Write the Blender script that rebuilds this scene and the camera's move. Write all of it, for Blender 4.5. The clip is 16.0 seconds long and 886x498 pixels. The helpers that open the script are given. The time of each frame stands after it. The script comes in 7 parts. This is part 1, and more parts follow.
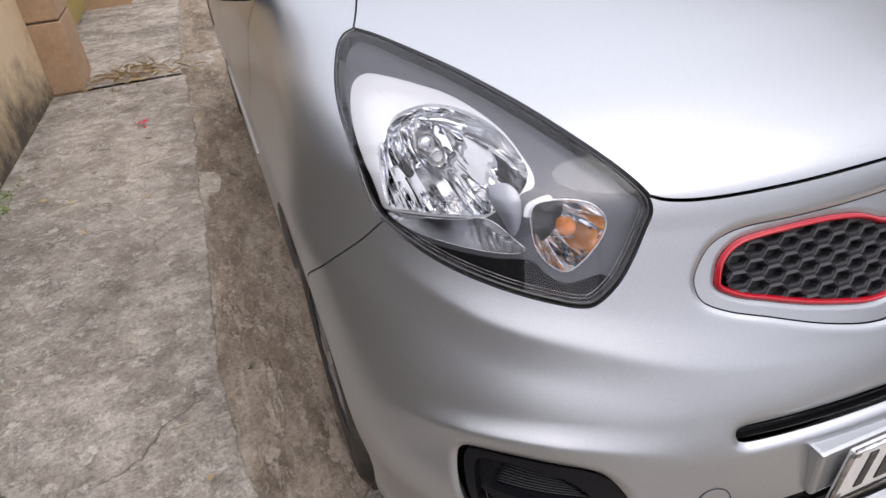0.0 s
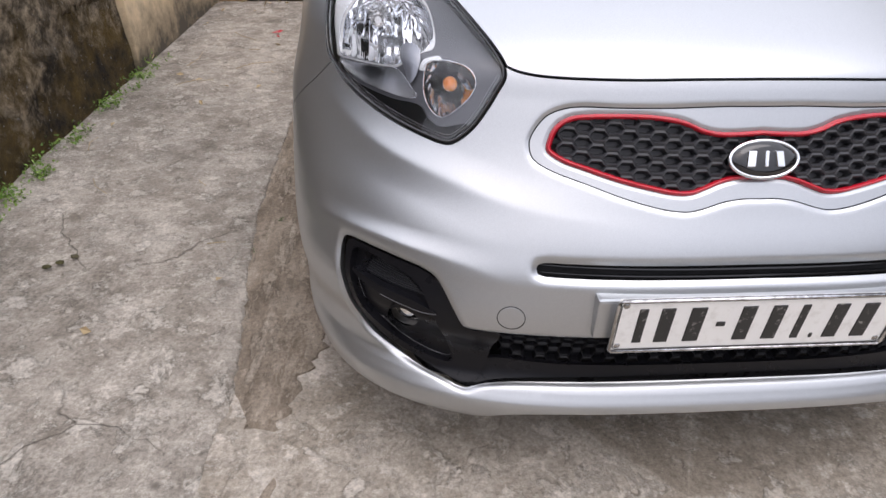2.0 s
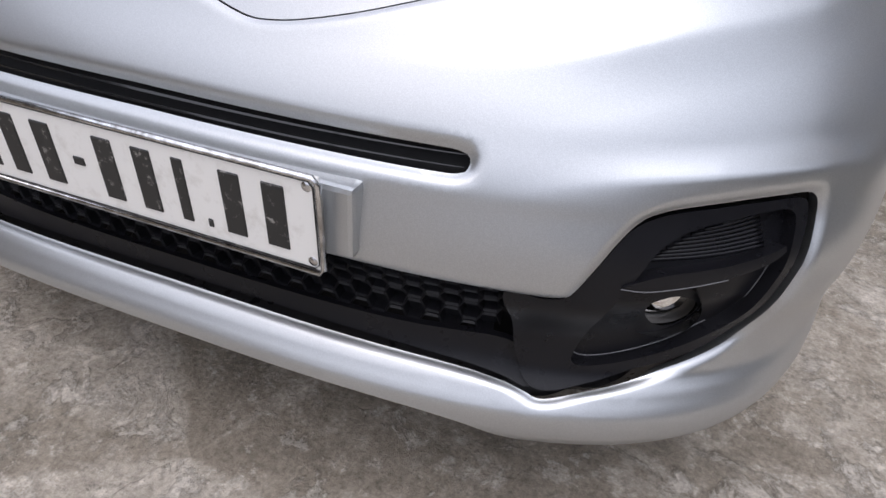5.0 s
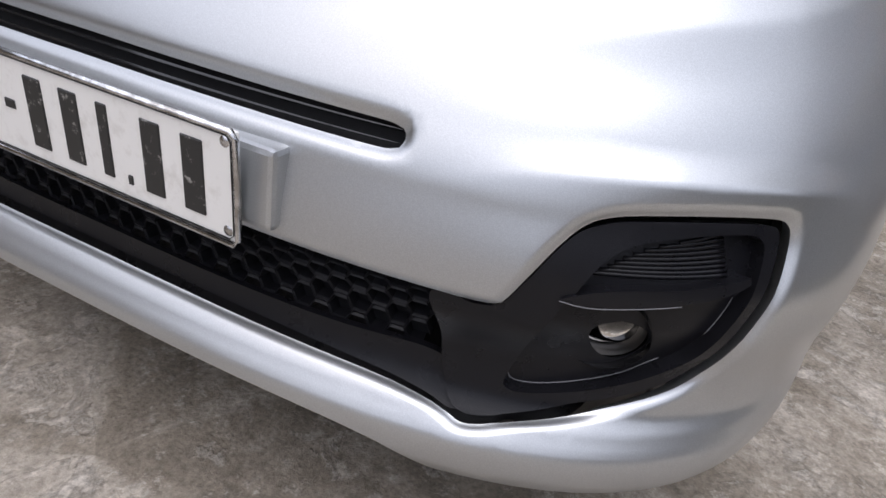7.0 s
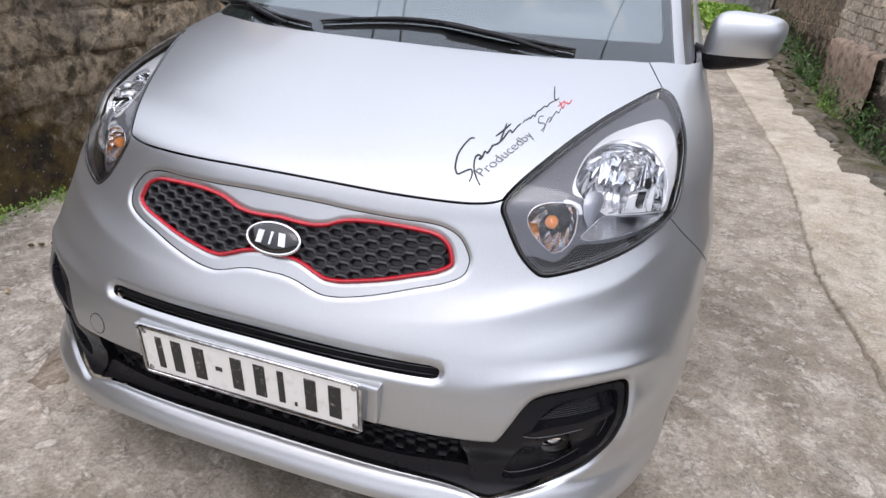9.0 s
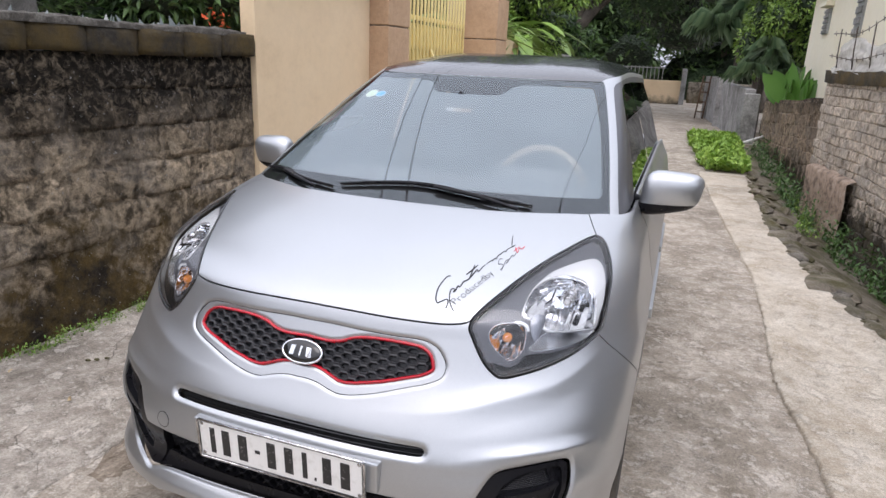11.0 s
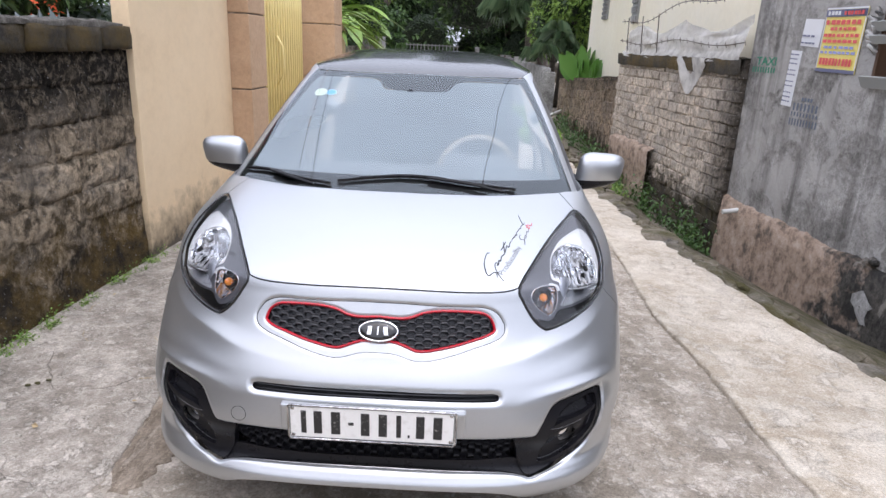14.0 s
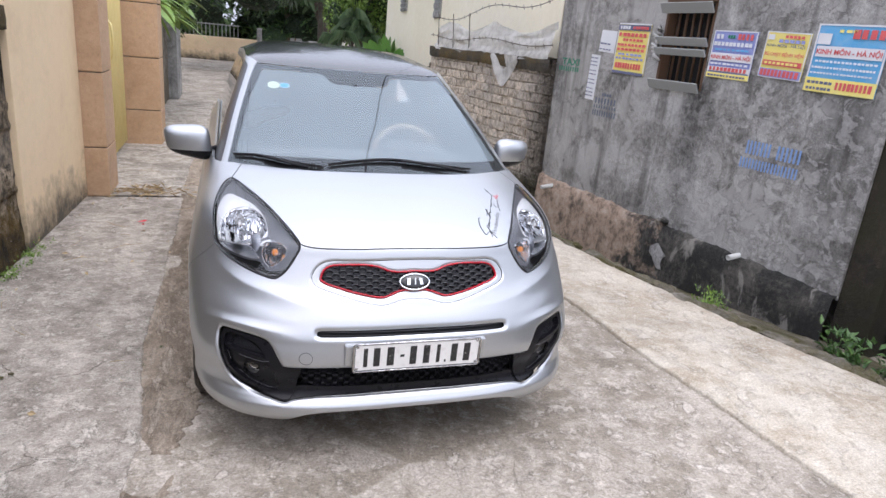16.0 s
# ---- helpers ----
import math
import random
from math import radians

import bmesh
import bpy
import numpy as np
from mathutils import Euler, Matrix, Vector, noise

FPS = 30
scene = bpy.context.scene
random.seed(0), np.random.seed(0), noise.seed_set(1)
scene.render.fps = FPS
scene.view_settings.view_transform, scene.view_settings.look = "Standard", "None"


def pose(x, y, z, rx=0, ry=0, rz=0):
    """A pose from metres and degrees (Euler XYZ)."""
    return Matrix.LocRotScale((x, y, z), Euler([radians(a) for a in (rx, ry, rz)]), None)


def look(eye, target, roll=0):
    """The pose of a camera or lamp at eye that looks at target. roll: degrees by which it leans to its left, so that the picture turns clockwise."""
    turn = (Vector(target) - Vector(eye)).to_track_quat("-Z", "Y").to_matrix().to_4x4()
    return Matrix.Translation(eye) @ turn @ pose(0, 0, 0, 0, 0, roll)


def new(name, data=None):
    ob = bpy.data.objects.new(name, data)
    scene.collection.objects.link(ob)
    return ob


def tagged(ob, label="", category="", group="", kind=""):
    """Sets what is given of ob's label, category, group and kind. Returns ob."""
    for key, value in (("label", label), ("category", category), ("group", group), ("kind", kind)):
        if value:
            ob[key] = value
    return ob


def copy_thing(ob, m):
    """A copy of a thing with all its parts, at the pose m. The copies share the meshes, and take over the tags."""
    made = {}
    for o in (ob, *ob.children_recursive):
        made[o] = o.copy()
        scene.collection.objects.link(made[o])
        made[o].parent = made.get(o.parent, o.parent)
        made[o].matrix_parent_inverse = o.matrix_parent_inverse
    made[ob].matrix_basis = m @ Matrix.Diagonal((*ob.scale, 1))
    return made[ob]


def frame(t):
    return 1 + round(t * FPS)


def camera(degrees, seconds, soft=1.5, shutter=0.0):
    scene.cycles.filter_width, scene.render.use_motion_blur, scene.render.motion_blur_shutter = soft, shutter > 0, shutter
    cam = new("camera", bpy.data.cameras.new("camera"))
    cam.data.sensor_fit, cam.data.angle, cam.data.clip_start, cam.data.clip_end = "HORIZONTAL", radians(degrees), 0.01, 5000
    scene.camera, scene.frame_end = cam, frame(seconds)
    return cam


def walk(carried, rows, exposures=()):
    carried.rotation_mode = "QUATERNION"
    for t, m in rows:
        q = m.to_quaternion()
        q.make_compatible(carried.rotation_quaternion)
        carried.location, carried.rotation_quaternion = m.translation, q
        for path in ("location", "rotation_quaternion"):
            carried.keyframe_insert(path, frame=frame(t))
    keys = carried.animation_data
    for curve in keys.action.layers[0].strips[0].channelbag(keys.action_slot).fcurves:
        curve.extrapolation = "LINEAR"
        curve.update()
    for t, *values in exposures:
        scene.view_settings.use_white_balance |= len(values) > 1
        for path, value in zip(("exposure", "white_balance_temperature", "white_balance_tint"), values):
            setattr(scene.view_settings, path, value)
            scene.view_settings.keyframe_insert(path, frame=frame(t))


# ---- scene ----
cam = camera(68.9, 16.0)
PATH = [
    (0, (-0.849, -0.336, 1.193), (-0.327, 1.259, 0.104), -5.0),
    (0.5, (-0.869, -0.428, 1.159), (-0.282, 1.143, 0.07), -3.5),
    (1, (-0.798, -0.552, 1.149), (-0.22, 1.013, 0.046), -0.8),
    (1.5, (-0.683, -0.686, 1.137), (-0.303, 0.932, 0.024), 0.9),
    (2, (-0.576, -0.764, 1.133), (-0.436, 0.888, 0.015), 1.5),
    (2.5, (-0.396, -0.844, 1.132), (-0.431, 0.819, 0.021), 3.7),
    (3, (-0.205, -0.851, 1.129), (-0.47, 0.785, 0.01), 2.6),
    (3.5, (-0.026, -0.842, 1.114), (-0.445, 0.763, -0.004), 2.6),
    (4, (0.177, -0.804, 1.062), (-0.302, 0.787, -0.051), 3.0),
    (4.5, (0.346, -0.657, 0.986), (-0.156, 0.928, -0.126), 3.1),
    (5, (0.509, -0.45, 0.795), (-0.022, 1.12, -0.324), 4.7),
    (5.2, (0.549, -0.401, 0.713), (-0.007, 1.171, -0.392), 5.5),
    (7.3, (0.589, -0.403, 0.708), (-0.05, 1.249, -0.221), 10.8),
    (7.5, (0.578, -0.447, 0.771), (-0.039, 1.213, -0.158), 10.3),
    (8, (0.556, -0.57, 0.922), (-0.022, 1.105, -0.006), 8.7),
    (8.5, (0.569, -0.712, 1.115), (0.016, 0.982, 0.206), 5.7),
    (9, (0.624, -0.81, 1.228), (0.083, 0.897, 0.337), 3.6),
    (9.5, (0.707, -0.876, 1.272), (0.151, 0.849, 0.426), 3.1),
    (10, (0.786, -0.953, 1.322), (0.19, 0.808, 0.587), 2.9),
    (10.2, (0.814, -0.997, 1.343), (0.204, 0.782, 0.663), 2.7),
    (12.3, (0.788, -1.302, 1.453), (0.144, 0.517, 0.927), 2.3),
    (12.5, (0.727, -1.304, 1.449), (0.106, 0.522, 0.92), 2.0),
    (13, (0.573, -1.32, 1.444), (0.071, 0.535, 0.893), 1.0),
    (13.5, (0.38, -1.43, 1.465), (0.14, 0.469, 0.885), 1.6),
    (14, (0.21, -1.569, 1.482), (0.17, 0.337, 0.88), 2.5),
    (14.5, (0.089, -1.738, 1.498), (0.176, 0.165, 0.89), 2.5),
    (15, (-0.152, -1.858, 1.519), (0.153, 0.021, 0.907), 3.3),
    (15.5, (-0.392, -1.943, 1.517), (0.058, -0.093, 0.904), 4.0),
    (16, (-0.642, -1.993, 1.527), (-0.012, -0.194, 0.923), 5.4),
]
walk(cam, [(t, look(eye, target, roll)) for t, eye, target, roll in PATH], [(0, 0.05, 6450, 17), (2, 0.08, 6400, 17), (3, 0.08, 6400, 17), (5, -0.02, 6200, 16), (7.4, 0.0, 6250, 16), (8.5, 0.1, 6300, 16), (9.3, 0.18, 6300, 16), (12.5, 0.18, 6250, 17), (14, 0.36, 6080, 17), (16, 0.33, 6080, 17)])

# ---- light ----
world = bpy.data.worlds.new("sky")
scene.world = world
world.use_nodes = True
wn = world.node_tree
sky = wn.nodes.new("ShaderNodeTexSky")
sky.sky_type, sky.sun_disc = "NISHITA", False
sky.sun_elevation, sky.sun_rotation = radians(58), radians(200)
sky.air_density, sky.dust_density, sky.ozone_density = 1.0, 6.0, 1.0
mixs = wn.nodes.new("ShaderNodeMixRGB")
mixs.inputs["Fac"].default_value = 0.8
# overcast cloud: about half as bright at the horizon as overhead
up = wn.nodes.new("ShaderNodeSeparateXYZ")
wn.links.new(wn.nodes.new("ShaderNodeTexCoord").outputs["Generated"], up.inputs[0])
cloud = wn.nodes.new("ShaderNodeValToRGB")
cloud.color_ramp.elements[0].color = (4.8, 5.1, 5.6, 1)
cloud.color_ramp.elements[1].color = (12.8, 13.3, 14.1, 1)
wn.links.new(up.outputs["Z"], cloud.inputs["Fac"])
wn.links.new(cloud.outputs["Color"], mixs.inputs["Color2"])
wn.links.new(sky.outputs["Color"], mixs.inputs["Color1"])
wn.links.new(mixs.outputs["Color"], wn.nodes["Background"].inputs["Color"])
wn.nodes["Background"].inputs["Strength"].default_value = 0.15
sun = new("sun", bpy.data.lights.new("sun", "SUN"))
sun.data.energy, sun.data.angle, sun.data.color = 1.0, radians(40), (1.0, 0.96, 0.9)
sun.matrix_world = look((2.0, -3.0, 8.0), (0, 0, 0))

# ---- materials ----
def material(name, base, rough=0.5, metal=0.0, coat=0.0, coat_rough=0.03, spec=0.5):
    m = bpy.data.materials.new(name)
    m.use_nodes = True
    b = m.node_tree.nodes["Principled BSDF"]
    b.inputs["Base Color"].default_value = (*base, 1)
    b.inputs["Roughness"].default_value, b.inputs["Metallic"].default_value = rough, metal
    b.inputs["Coat Weight"].default_value, b.inputs["Coat Roughness"].default_value = coat, coat_rough
    b.inputs["Specular IOR Level"].default_value = spec
    return m


class Nodes:
    """Short hand for building node graphs on a material."""
    def __init__(self, m):
        self.t, self.b = m.node_tree, m.node_tree.nodes["Principled BSDF"]
        self.co = self.t.nodes.new("ShaderNodeTexCoord").outputs["Object"]

    def link(self, a, b):
        self.t.links.new(a, b)

    def mapped(self, scale=(1, 1, 1), co=None, rot=(0, 0, 0)):
        n = self.t.nodes.new("ShaderNodeMapping")
        n.inputs["Scale"].default_value, n.inputs["Rotation"].default_value = scale, rot
        self.link(co or self.co, n.inputs["Vector"])
        return n.outputs["Vector"]

    def noise(self, scale, detail=4, rough=0.55, co=None, distort=0.0):
        n = self.t.nodes.new("ShaderNodeTexNoise")
        n.inputs["Scale"].default_value, n.inputs["Detail"].default_value = scale, detail
        n.inputs["Roughness"].default_value, n.inputs["Distortion"].default_value = rough, distort
        self.link(co or self.co, n.inputs["Vector"])
        return n.outputs["Fac"]

    def voronoi(self, scale, feature="F1", co=None, out="Distance"):
        n = self.t.nodes.new("ShaderNodeTexVoronoi")
        n.feature, n.inputs["Scale"].default_value = feature, scale
        self.link(co or self.co, n.inputs["Vector"])
        return n.outputs[out]

    def ramp(self, fac, *stops):
        n = self.t.nodes.new("ShaderNodeValToRGB")
        e = n.color_ramp.elements
        while len(e) < len(stops):
            e.new(0.5)
        for s, (p, c) in zip(e, stops):
            s.position = p
            s.color = (*c, 1) if isinstance(c, tuple) else (c, c, c, 1)
        self.link(fac, n.inputs["Fac"])
        return n.outputs["Color"]

    def mix(self, fac, a, b, mode="MIX"):
        n = self.t.nodes.new("ShaderNodeMixRGB")
        n.blend_type = mode
        for v, s in ((fac, "Fac"), (a, "Color1"), (b, "Color2")):
            if isinstance(v, tuple):
                n.inputs[s].default_value = (*v, 1)
            elif isinstance(v, (int, float)):
                n.inputs[s].default_value = v if s == "Fac" else (v, v, v, 1)
            else:
                self.link(v, n.inputs[s])
        return n.outputs["Color"]

    def math(self, op, a, b=0.0):
        n = self.t.nodes.new("ShaderNodeMath")
        n.operation = op
        for i, v in enumerate((a, b)):
            if isinstance(v, (int, float)):
                n.inputs[i].default_value = v
            else:
                self.link(v, n.inputs[i])
        return n.outputs[0]

    def axis(self, which, co=None):
        n = self.t.nodes.new("ShaderNodeSeparateXYZ")
        self.link(co or self.co, n.inputs[0])
        return n.outputs[which]

    def random(self, island=False):
        if island:
            return self.t.nodes.new("ShaderNodeNewGeometry").outputs["Random Per Island"]
        return self.t.nodes.new("ShaderNodeObjectInfo").outputs["Random"]

    def bump(self, height, strength=0.3, distance=0.01):
        n = self.t.nodes.new("ShaderNodeBump")
        n.inputs["Strength"].default_value, n.inputs["Distance"].default_value = strength, distance
        self.link(height, n.inputs["Height"])
        self.link(n.outputs["Normal"], self.b.inputs["Normal"])

    def color(self, c):
        self.link(c, self.b.inputs["Base Color"])

    def rough(self, c):
        self.link(c, self.b.inputs["Roughness"])


def glass(name, tint, ior=1.5, rough=0.0, refl=(1, 1, 1)):
    """A thin pane: clear with a Fresnel gloss."""
    m = bpy.data.materials.new(name)
    m.use_nodes = True
    t = m.node_tree
    t.nodes.remove(t.nodes["Principled BSDF"])
    tr, gl, fr, mx = (t.nodes.new("ShaderNode" + k) for k in ("BsdfTransparent", "BsdfGlossy", "Fresnel", "MixShader"))
    tr.inputs["Color"].default_value = (*tint, 1)
    gl.inputs["Roughness"].default_value = rough
    gl.inputs["Color"].default_value = (*refl, 1)
    fr.inputs["IOR"].default_value = ior
    for a, b in ((fr.outputs[0], mx.inputs[0]), (tr.outputs[0], mx.inputs[1]), (gl.outputs[0], mx.inputs[2]), (mx.outputs[0], t.nodes["Material Output"].inputs["Surface"])):
        t.links.new(a, b)
    return m


# car materials
SILVER = material("silver_paint", (0.66, 0.67, 0.69), 0.33, 0.9, 0.3, 0.06)
n = Nodes(SILVER)
n.color(n.mix(n.ramp(n.noise(900, 1), (0.35, 0.0), (0.7, 1.0)), (0.475, 0.49, 0.502), (0.55, 0.567, 0.58)))
n.rough(n.ramp(n.noise(3, 3), (0.3, 0.35), (0.7, 0.40)))
BLACKGLOSS = material("gloss_black", (0.012, 0.012, 0.013), 0.12, 0, 0.6)
ROOFBLACK = material("black_roof_film", (0.02, 0.021, 0.023), 0.18, 0, 0.5)
PLASTIC = material("black_plastic", (0.0075, 0.0075, 0.0095), 0.26, spec=0.26)
n = Nodes(PLASTIC)
n.rough(n.ramp(n.noise(30, 4), (0.3, 0.24), (0.7, 0.38)))
n.bump(n.noise(700, 2), 0.15, 0.001)
MATTE = material("grille_plastic", (0.022, 0.023, 0.027), 0.5)
n = Nodes(MATTE)
n.color(n.mix(n.ramp(n.noise(40, 4), (0.5, 0.0), (0.8, 0.35)), (0.026, 0.027, 0.031), (0.07, 0.066, 0.062)))
PALEEDGE = material("pale_edge_plastic", (0.16, 0.16, 0.17), 0.6)
DARK = material("dark_inner", (0.008, 0.008, 0.009), 0.8)
RED = material("red_trim", (0.45, 0.008, 0.02), 0.25, 0, 0.5)
FOGCUP = material("fog_reflector", (0.05, 0.048, 0.046), 0.4, 0.8)
DOORTRIM = material("door_frame_grey", (0.07, 0.072, 0.08), 0.35, 0.3)
CHROME = material("chrome", (0.86, 0.87, 0.89), 0.06, 1.0)
CHROMEWORN = material("worn_chrome", (0.6, 0.6, 0.6), 0.22, 1.0)
n = Nodes(CHROMEWORN)
n.color(n.mix(n.ramp(n.noise(60, 5), (0.42, 0.0), (0.62, 1.0)), (0.4, 0.39, 0.38), (0.72, 0.72, 0.73)))
LAMPHOUSE = material("lamp_bezel_grey", (0.14, 0.143, 0.158), 0.32, 0.3)
LAMPBLACK = material("lamp_bezel_black", (0.005, 0.005, 0.0055), 0.45, spec=0.2)
CROWN = material("lamp_crown_silver", (0.9, 0.91, 0.92), 0.25, 0.3)
SATIN = material("lamp_satin_grey", (0.3, 0.31, 0.34), 0.3, 0.7)
LOWMESH = material("lower_mesh_plastic", (0.008, 0.008, 0.010), 0.5, spec=0.28)
REFLECTOR = material("lamp_reflector", (0.92, 0.93, 0.95), 0.025, 1.0)
RIBBED = material("lamp_ribbed_plate", (0.72, 0.73, 0.75), 0.14, 0.85)
AMBER = material("amber_bulb", (0.95, 0.33, 0.05), 0.15, 0, 0.5)
CLEARLENS = glass("headlamp_lens", (0.95, 0.96, 0.97), 1.5)
INNERLENS = glass("signal_lens", (0.97, 0.96, 0.95), 1.6, 0.03)
WINDGLASS = glass("windscreen_glass", (0.92, 0.95, 0.96), 1.7, 0.0, (0.9, 0.98, 1.02))
# translucent pale layer, added to brighten the clear area of the windscreen
SCREENHAZE = bpy.data.materials.new("added_screen_haze")
SCREENHAZE.use_nodes = True
ft = SCREENHAZE.node_tree
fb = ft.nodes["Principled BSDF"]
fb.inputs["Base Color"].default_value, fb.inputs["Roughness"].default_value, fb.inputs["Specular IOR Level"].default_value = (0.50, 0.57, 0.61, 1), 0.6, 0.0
n = Nodes(SCREENHAZE)
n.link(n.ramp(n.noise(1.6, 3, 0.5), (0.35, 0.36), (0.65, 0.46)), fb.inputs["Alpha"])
FOGLENS = glass("fog_lens_glass", (0.5, 0.5, 0.53), 1.4, 0.0)
SIDEGLASS = glass("side_glass", (0.05, 0.055, 0.06), 1.6, 0.0)
PLATEWHITE = material("plate_white", (0.78, 0.77, 0.74), 0.4)
n = Nodes(PLATEWHITE)
n.color(n.mix(n.ramp(n.noise(35, 6, 0.7), (0.52, 0.0), (0.75, 0.5)), (0.8, 0.79, 0.76), (0.5, 0.47, 0.42)))
PLATEINK = material("plate_ink", (0.02, 0.02, 0.02), 0.4)
n = Nodes(PLATEINK)
n.color(n.mix(n.ramp(n.noise(90, 5, 0.7), (0.58, 0.0), (0.68, 1.0)), (0.02, 0.02, 0.02), (0.3, 0.29, 0.27)))
RUBBER = material("tyre_rubber", (0.02, 0.019, 0.018), 0.8)
n = Nodes(RUBBER)
n.color(n.mix(n.ramp(n.noise(14, 5), (0.35, 0.0), (0.7, 1.0)), (0.018, 0.018, 0.018), (0.09, 0.078, 0.06)))
ALLOY = material("wheel_alloy", (0.5, 0.5, 0.52), 0.35, 0.9)
BEIGE = material("beige_leather", (0.62, 0.5, 0.36), 0.55)
DASH = material("dashboard_grey", (0.2, 0.205, 0.215), 0.8)
SEATCLOTH = material("seat_cloth", (0.5, 0.5, 0.5), 0.85)
LINER = material("roof_lining", (0.5, 0.48, 0.45), 0.9)
INKDARK = material("decal_dark", (0.02, 0.02, 0.022), 0.5)
INKGREY = material("decal_grey", (0.11, 0.11, 0.115), 0.5)
INKRED = material("decal_red", (0.6, 0.03, 0.05), 0.5)
STICKER_W = material("sticker_white", (0.75, 0.8, 0.7), 0.5)
STICKER_B = material("sticker_blue", (0.12, 0.45, 0.72), 0.5)
STICKER_G = material("sticker_pale_green", (0.66, 0.74, 0.6), 0.5)
STICKER_L = material("sticker_pale_blue", (0.5, 0.68, 0.78), 0.5)

# ---- builders ----
def mesh_of(verts, faces, smooth=True, normals=None):
    me = bpy.data.meshes.new("m")
    me.from_pydata([tuple(v) for v in verts], [], [tuple(f) for f in faces])
    if smooth:
        me.polygons.foreach_set("use_smooth", [True] * len(me.polygons))
    if normals is not None:
        me.normals_split_custom_set_from_vertices([tuple(v) for v in normals])
    return me


def part(name, data, mat, parent=None, label="", **tags):
    """Links a bmesh or mesh as one object, under parent if there is one."""
    if isinstance(data, bmesh.types.BMesh):
        me = bpy.data.meshes.new(name)
        data.to_mesh(me)
        data.free()
        data = me
    data.name = name
    if mat:
        data.materials.append(mat)
    ob = new(name, data)
    ob.parent = parent
    return tagged(ob, label, **tags)


def box_bm(lo, hi, bevel=0.0, seg=2, bm=None):
    bm2 = bmesh.new()
    bmesh.ops.create_cube(bm2, size=1)
    for v in bm2.verts:
        v.co = Vector([lo[i] + (v.co[i] + 0.5) * (hi[i] - lo[i]) for i in range(3)])
    if bevel:
        bmesh.ops.bevel(bm2, geom=bm2.edges[:], offset=bevel, segments=seg, affect="EDGES", profile=0.6)
    if bm is None:
        return bm2
    me = bpy.data.meshes.new("t")
    bm2.to_mesh(me)
    bm2.free()
    bm.from_mesh(me)
    bpy.data.meshes.remove(me)
    return bm


def tube(points, radius, seg=8, closed=False, caps=True):
    """A swept tube; radius a number or one per point."""
    P = [Vector(p) for p in points]
    rs = radius if isinstance(radius, (list, tuple)) else [radius] * len(P)
    verts, faces = [], []
    n_ = len(P)
    up = Vector((0.13, 0.21, 0.97))
    for i, p in enumerate(P):
        a = P[(i - 1) % n_] if closed or i > 0 else P[i]
        b = P[(i + 1) % n_] if closed or i < n_ - 1 else P[i]
        d = (b - a).normalized()
        s = d.cross(up)
        if s.length < 1e-3:
            s = d.cross(Vector((1, 0, 0)))
        s.normalize()
        t = s.cross(d)
        for k in range(seg):
            w = 2 * math.pi * k / seg
            verts.append(p + (s * math.cos(w) + t * math.sin(w)) * rs[i])
    for i in range(n_ if closed else n_ - 1):
        for k in range(seg):
            j = (i + 1) % n_
            faces.append((i * seg + k, i * seg + (k + 1) % seg, j * seg + (k + 1) % seg, j * seg + k))
    if caps and not closed:
        faces += [tuple(reversed(range(seg))), tuple(range((n_ - 1) * seg, n_ * seg))]
    return verts, faces


def lathe(profile, seg=32):
    """Profile of (radius, along) turned round z."""
    verts = [(r * math.cos(2 * math.pi * k / seg), r * math.sin(2 * math.pi * k / seg), h) for r, h in profile for k in range(seg)]
    faces = [(i * seg + k, i * seg + (k + 1) % seg, (i + 1) * seg + (k + 1) % seg, (i + 1) * seg + k) for i in range(len(profile) - 1) for k in range(seg)]
    return verts, faces


def moved(vf, m):
    return [m @ Vector(v) for v in vf[0]], vf[1]


def joined(*vfs):
    V, F = [], []
    for v, f in vfs:
        o = len(V)
        V += list(v)
        F += [tuple(i + o for i in q) for q in f]
    return V, F


def catmull(pts, step, closed=False):
    """A smooth line through the points, sampled about every step."""
    P = np.array(pts, float)
    n_ = len(P)
    out = []
    for i in range(n_ if closed else n_ - 1):
        if closed:
            p0, p1, p2, p3 = P[(i - 1) % n_], P[i], P[(i + 1) % n_], P[(i + 2) % n_]
        else:
            p1, p2 = P[i], P[i + 1]
            p0 = P[i - 1] if i else 2 * p1 - p2
            p3 = P[i + 2] if i + 2 < n_ else 2 * p2 - p1
        k = max(1, int(round(np.linalg.norm(p2 - p1) / step)))
        for j in range(k):
            t = j / k
            out.append(0.5 * (2 * p1 + (p2 - p0) * t + (2 * p0 - 5 * p1 + 4 * p2 - p3) * t * t + (3 * p1 - p0 - 3 * p2 + p3) * t ** 3))
    if not closed:
        out.append(P[-1])
    return np.array(out)


def inside(pts, loop):
    x, y = pts[:, 0][:, None], pts[:, 1][:, None]
    x1, y1 = loop[:, 0][None], loop[:, 1][None]
    x2, y2 = np.roll(loop[:, 0], -1)[None], np.roll(loop[:, 1], -1)[None]
    dy = np.where(np.abs(y2 - y1) < 1e-12, 1e-12, y2 - y1)
    hit = ((y1 > y) != (y2 > y)) & (x < (x2 - x1) * (y - y1) / dy + x1)
    return hit.sum(1) % 2 == 1


def distance(pts, loop):
    """Distance to the line, 0 within it."""
    a, b = loop[None], np.roll(loop, -1, 0)[None]
    d = b - a
    p = pts[:, None]
    t = np.clip(((p - a) * d).sum(2) / np.maximum((d * d).sum(2), 1e-12), 0, 1)
    r = np.sqrt((((p - a) - t[..., None] * d) ** 2).sum(2)).min(1)
    return np.where(inside(pts, loop), 0.0, r)


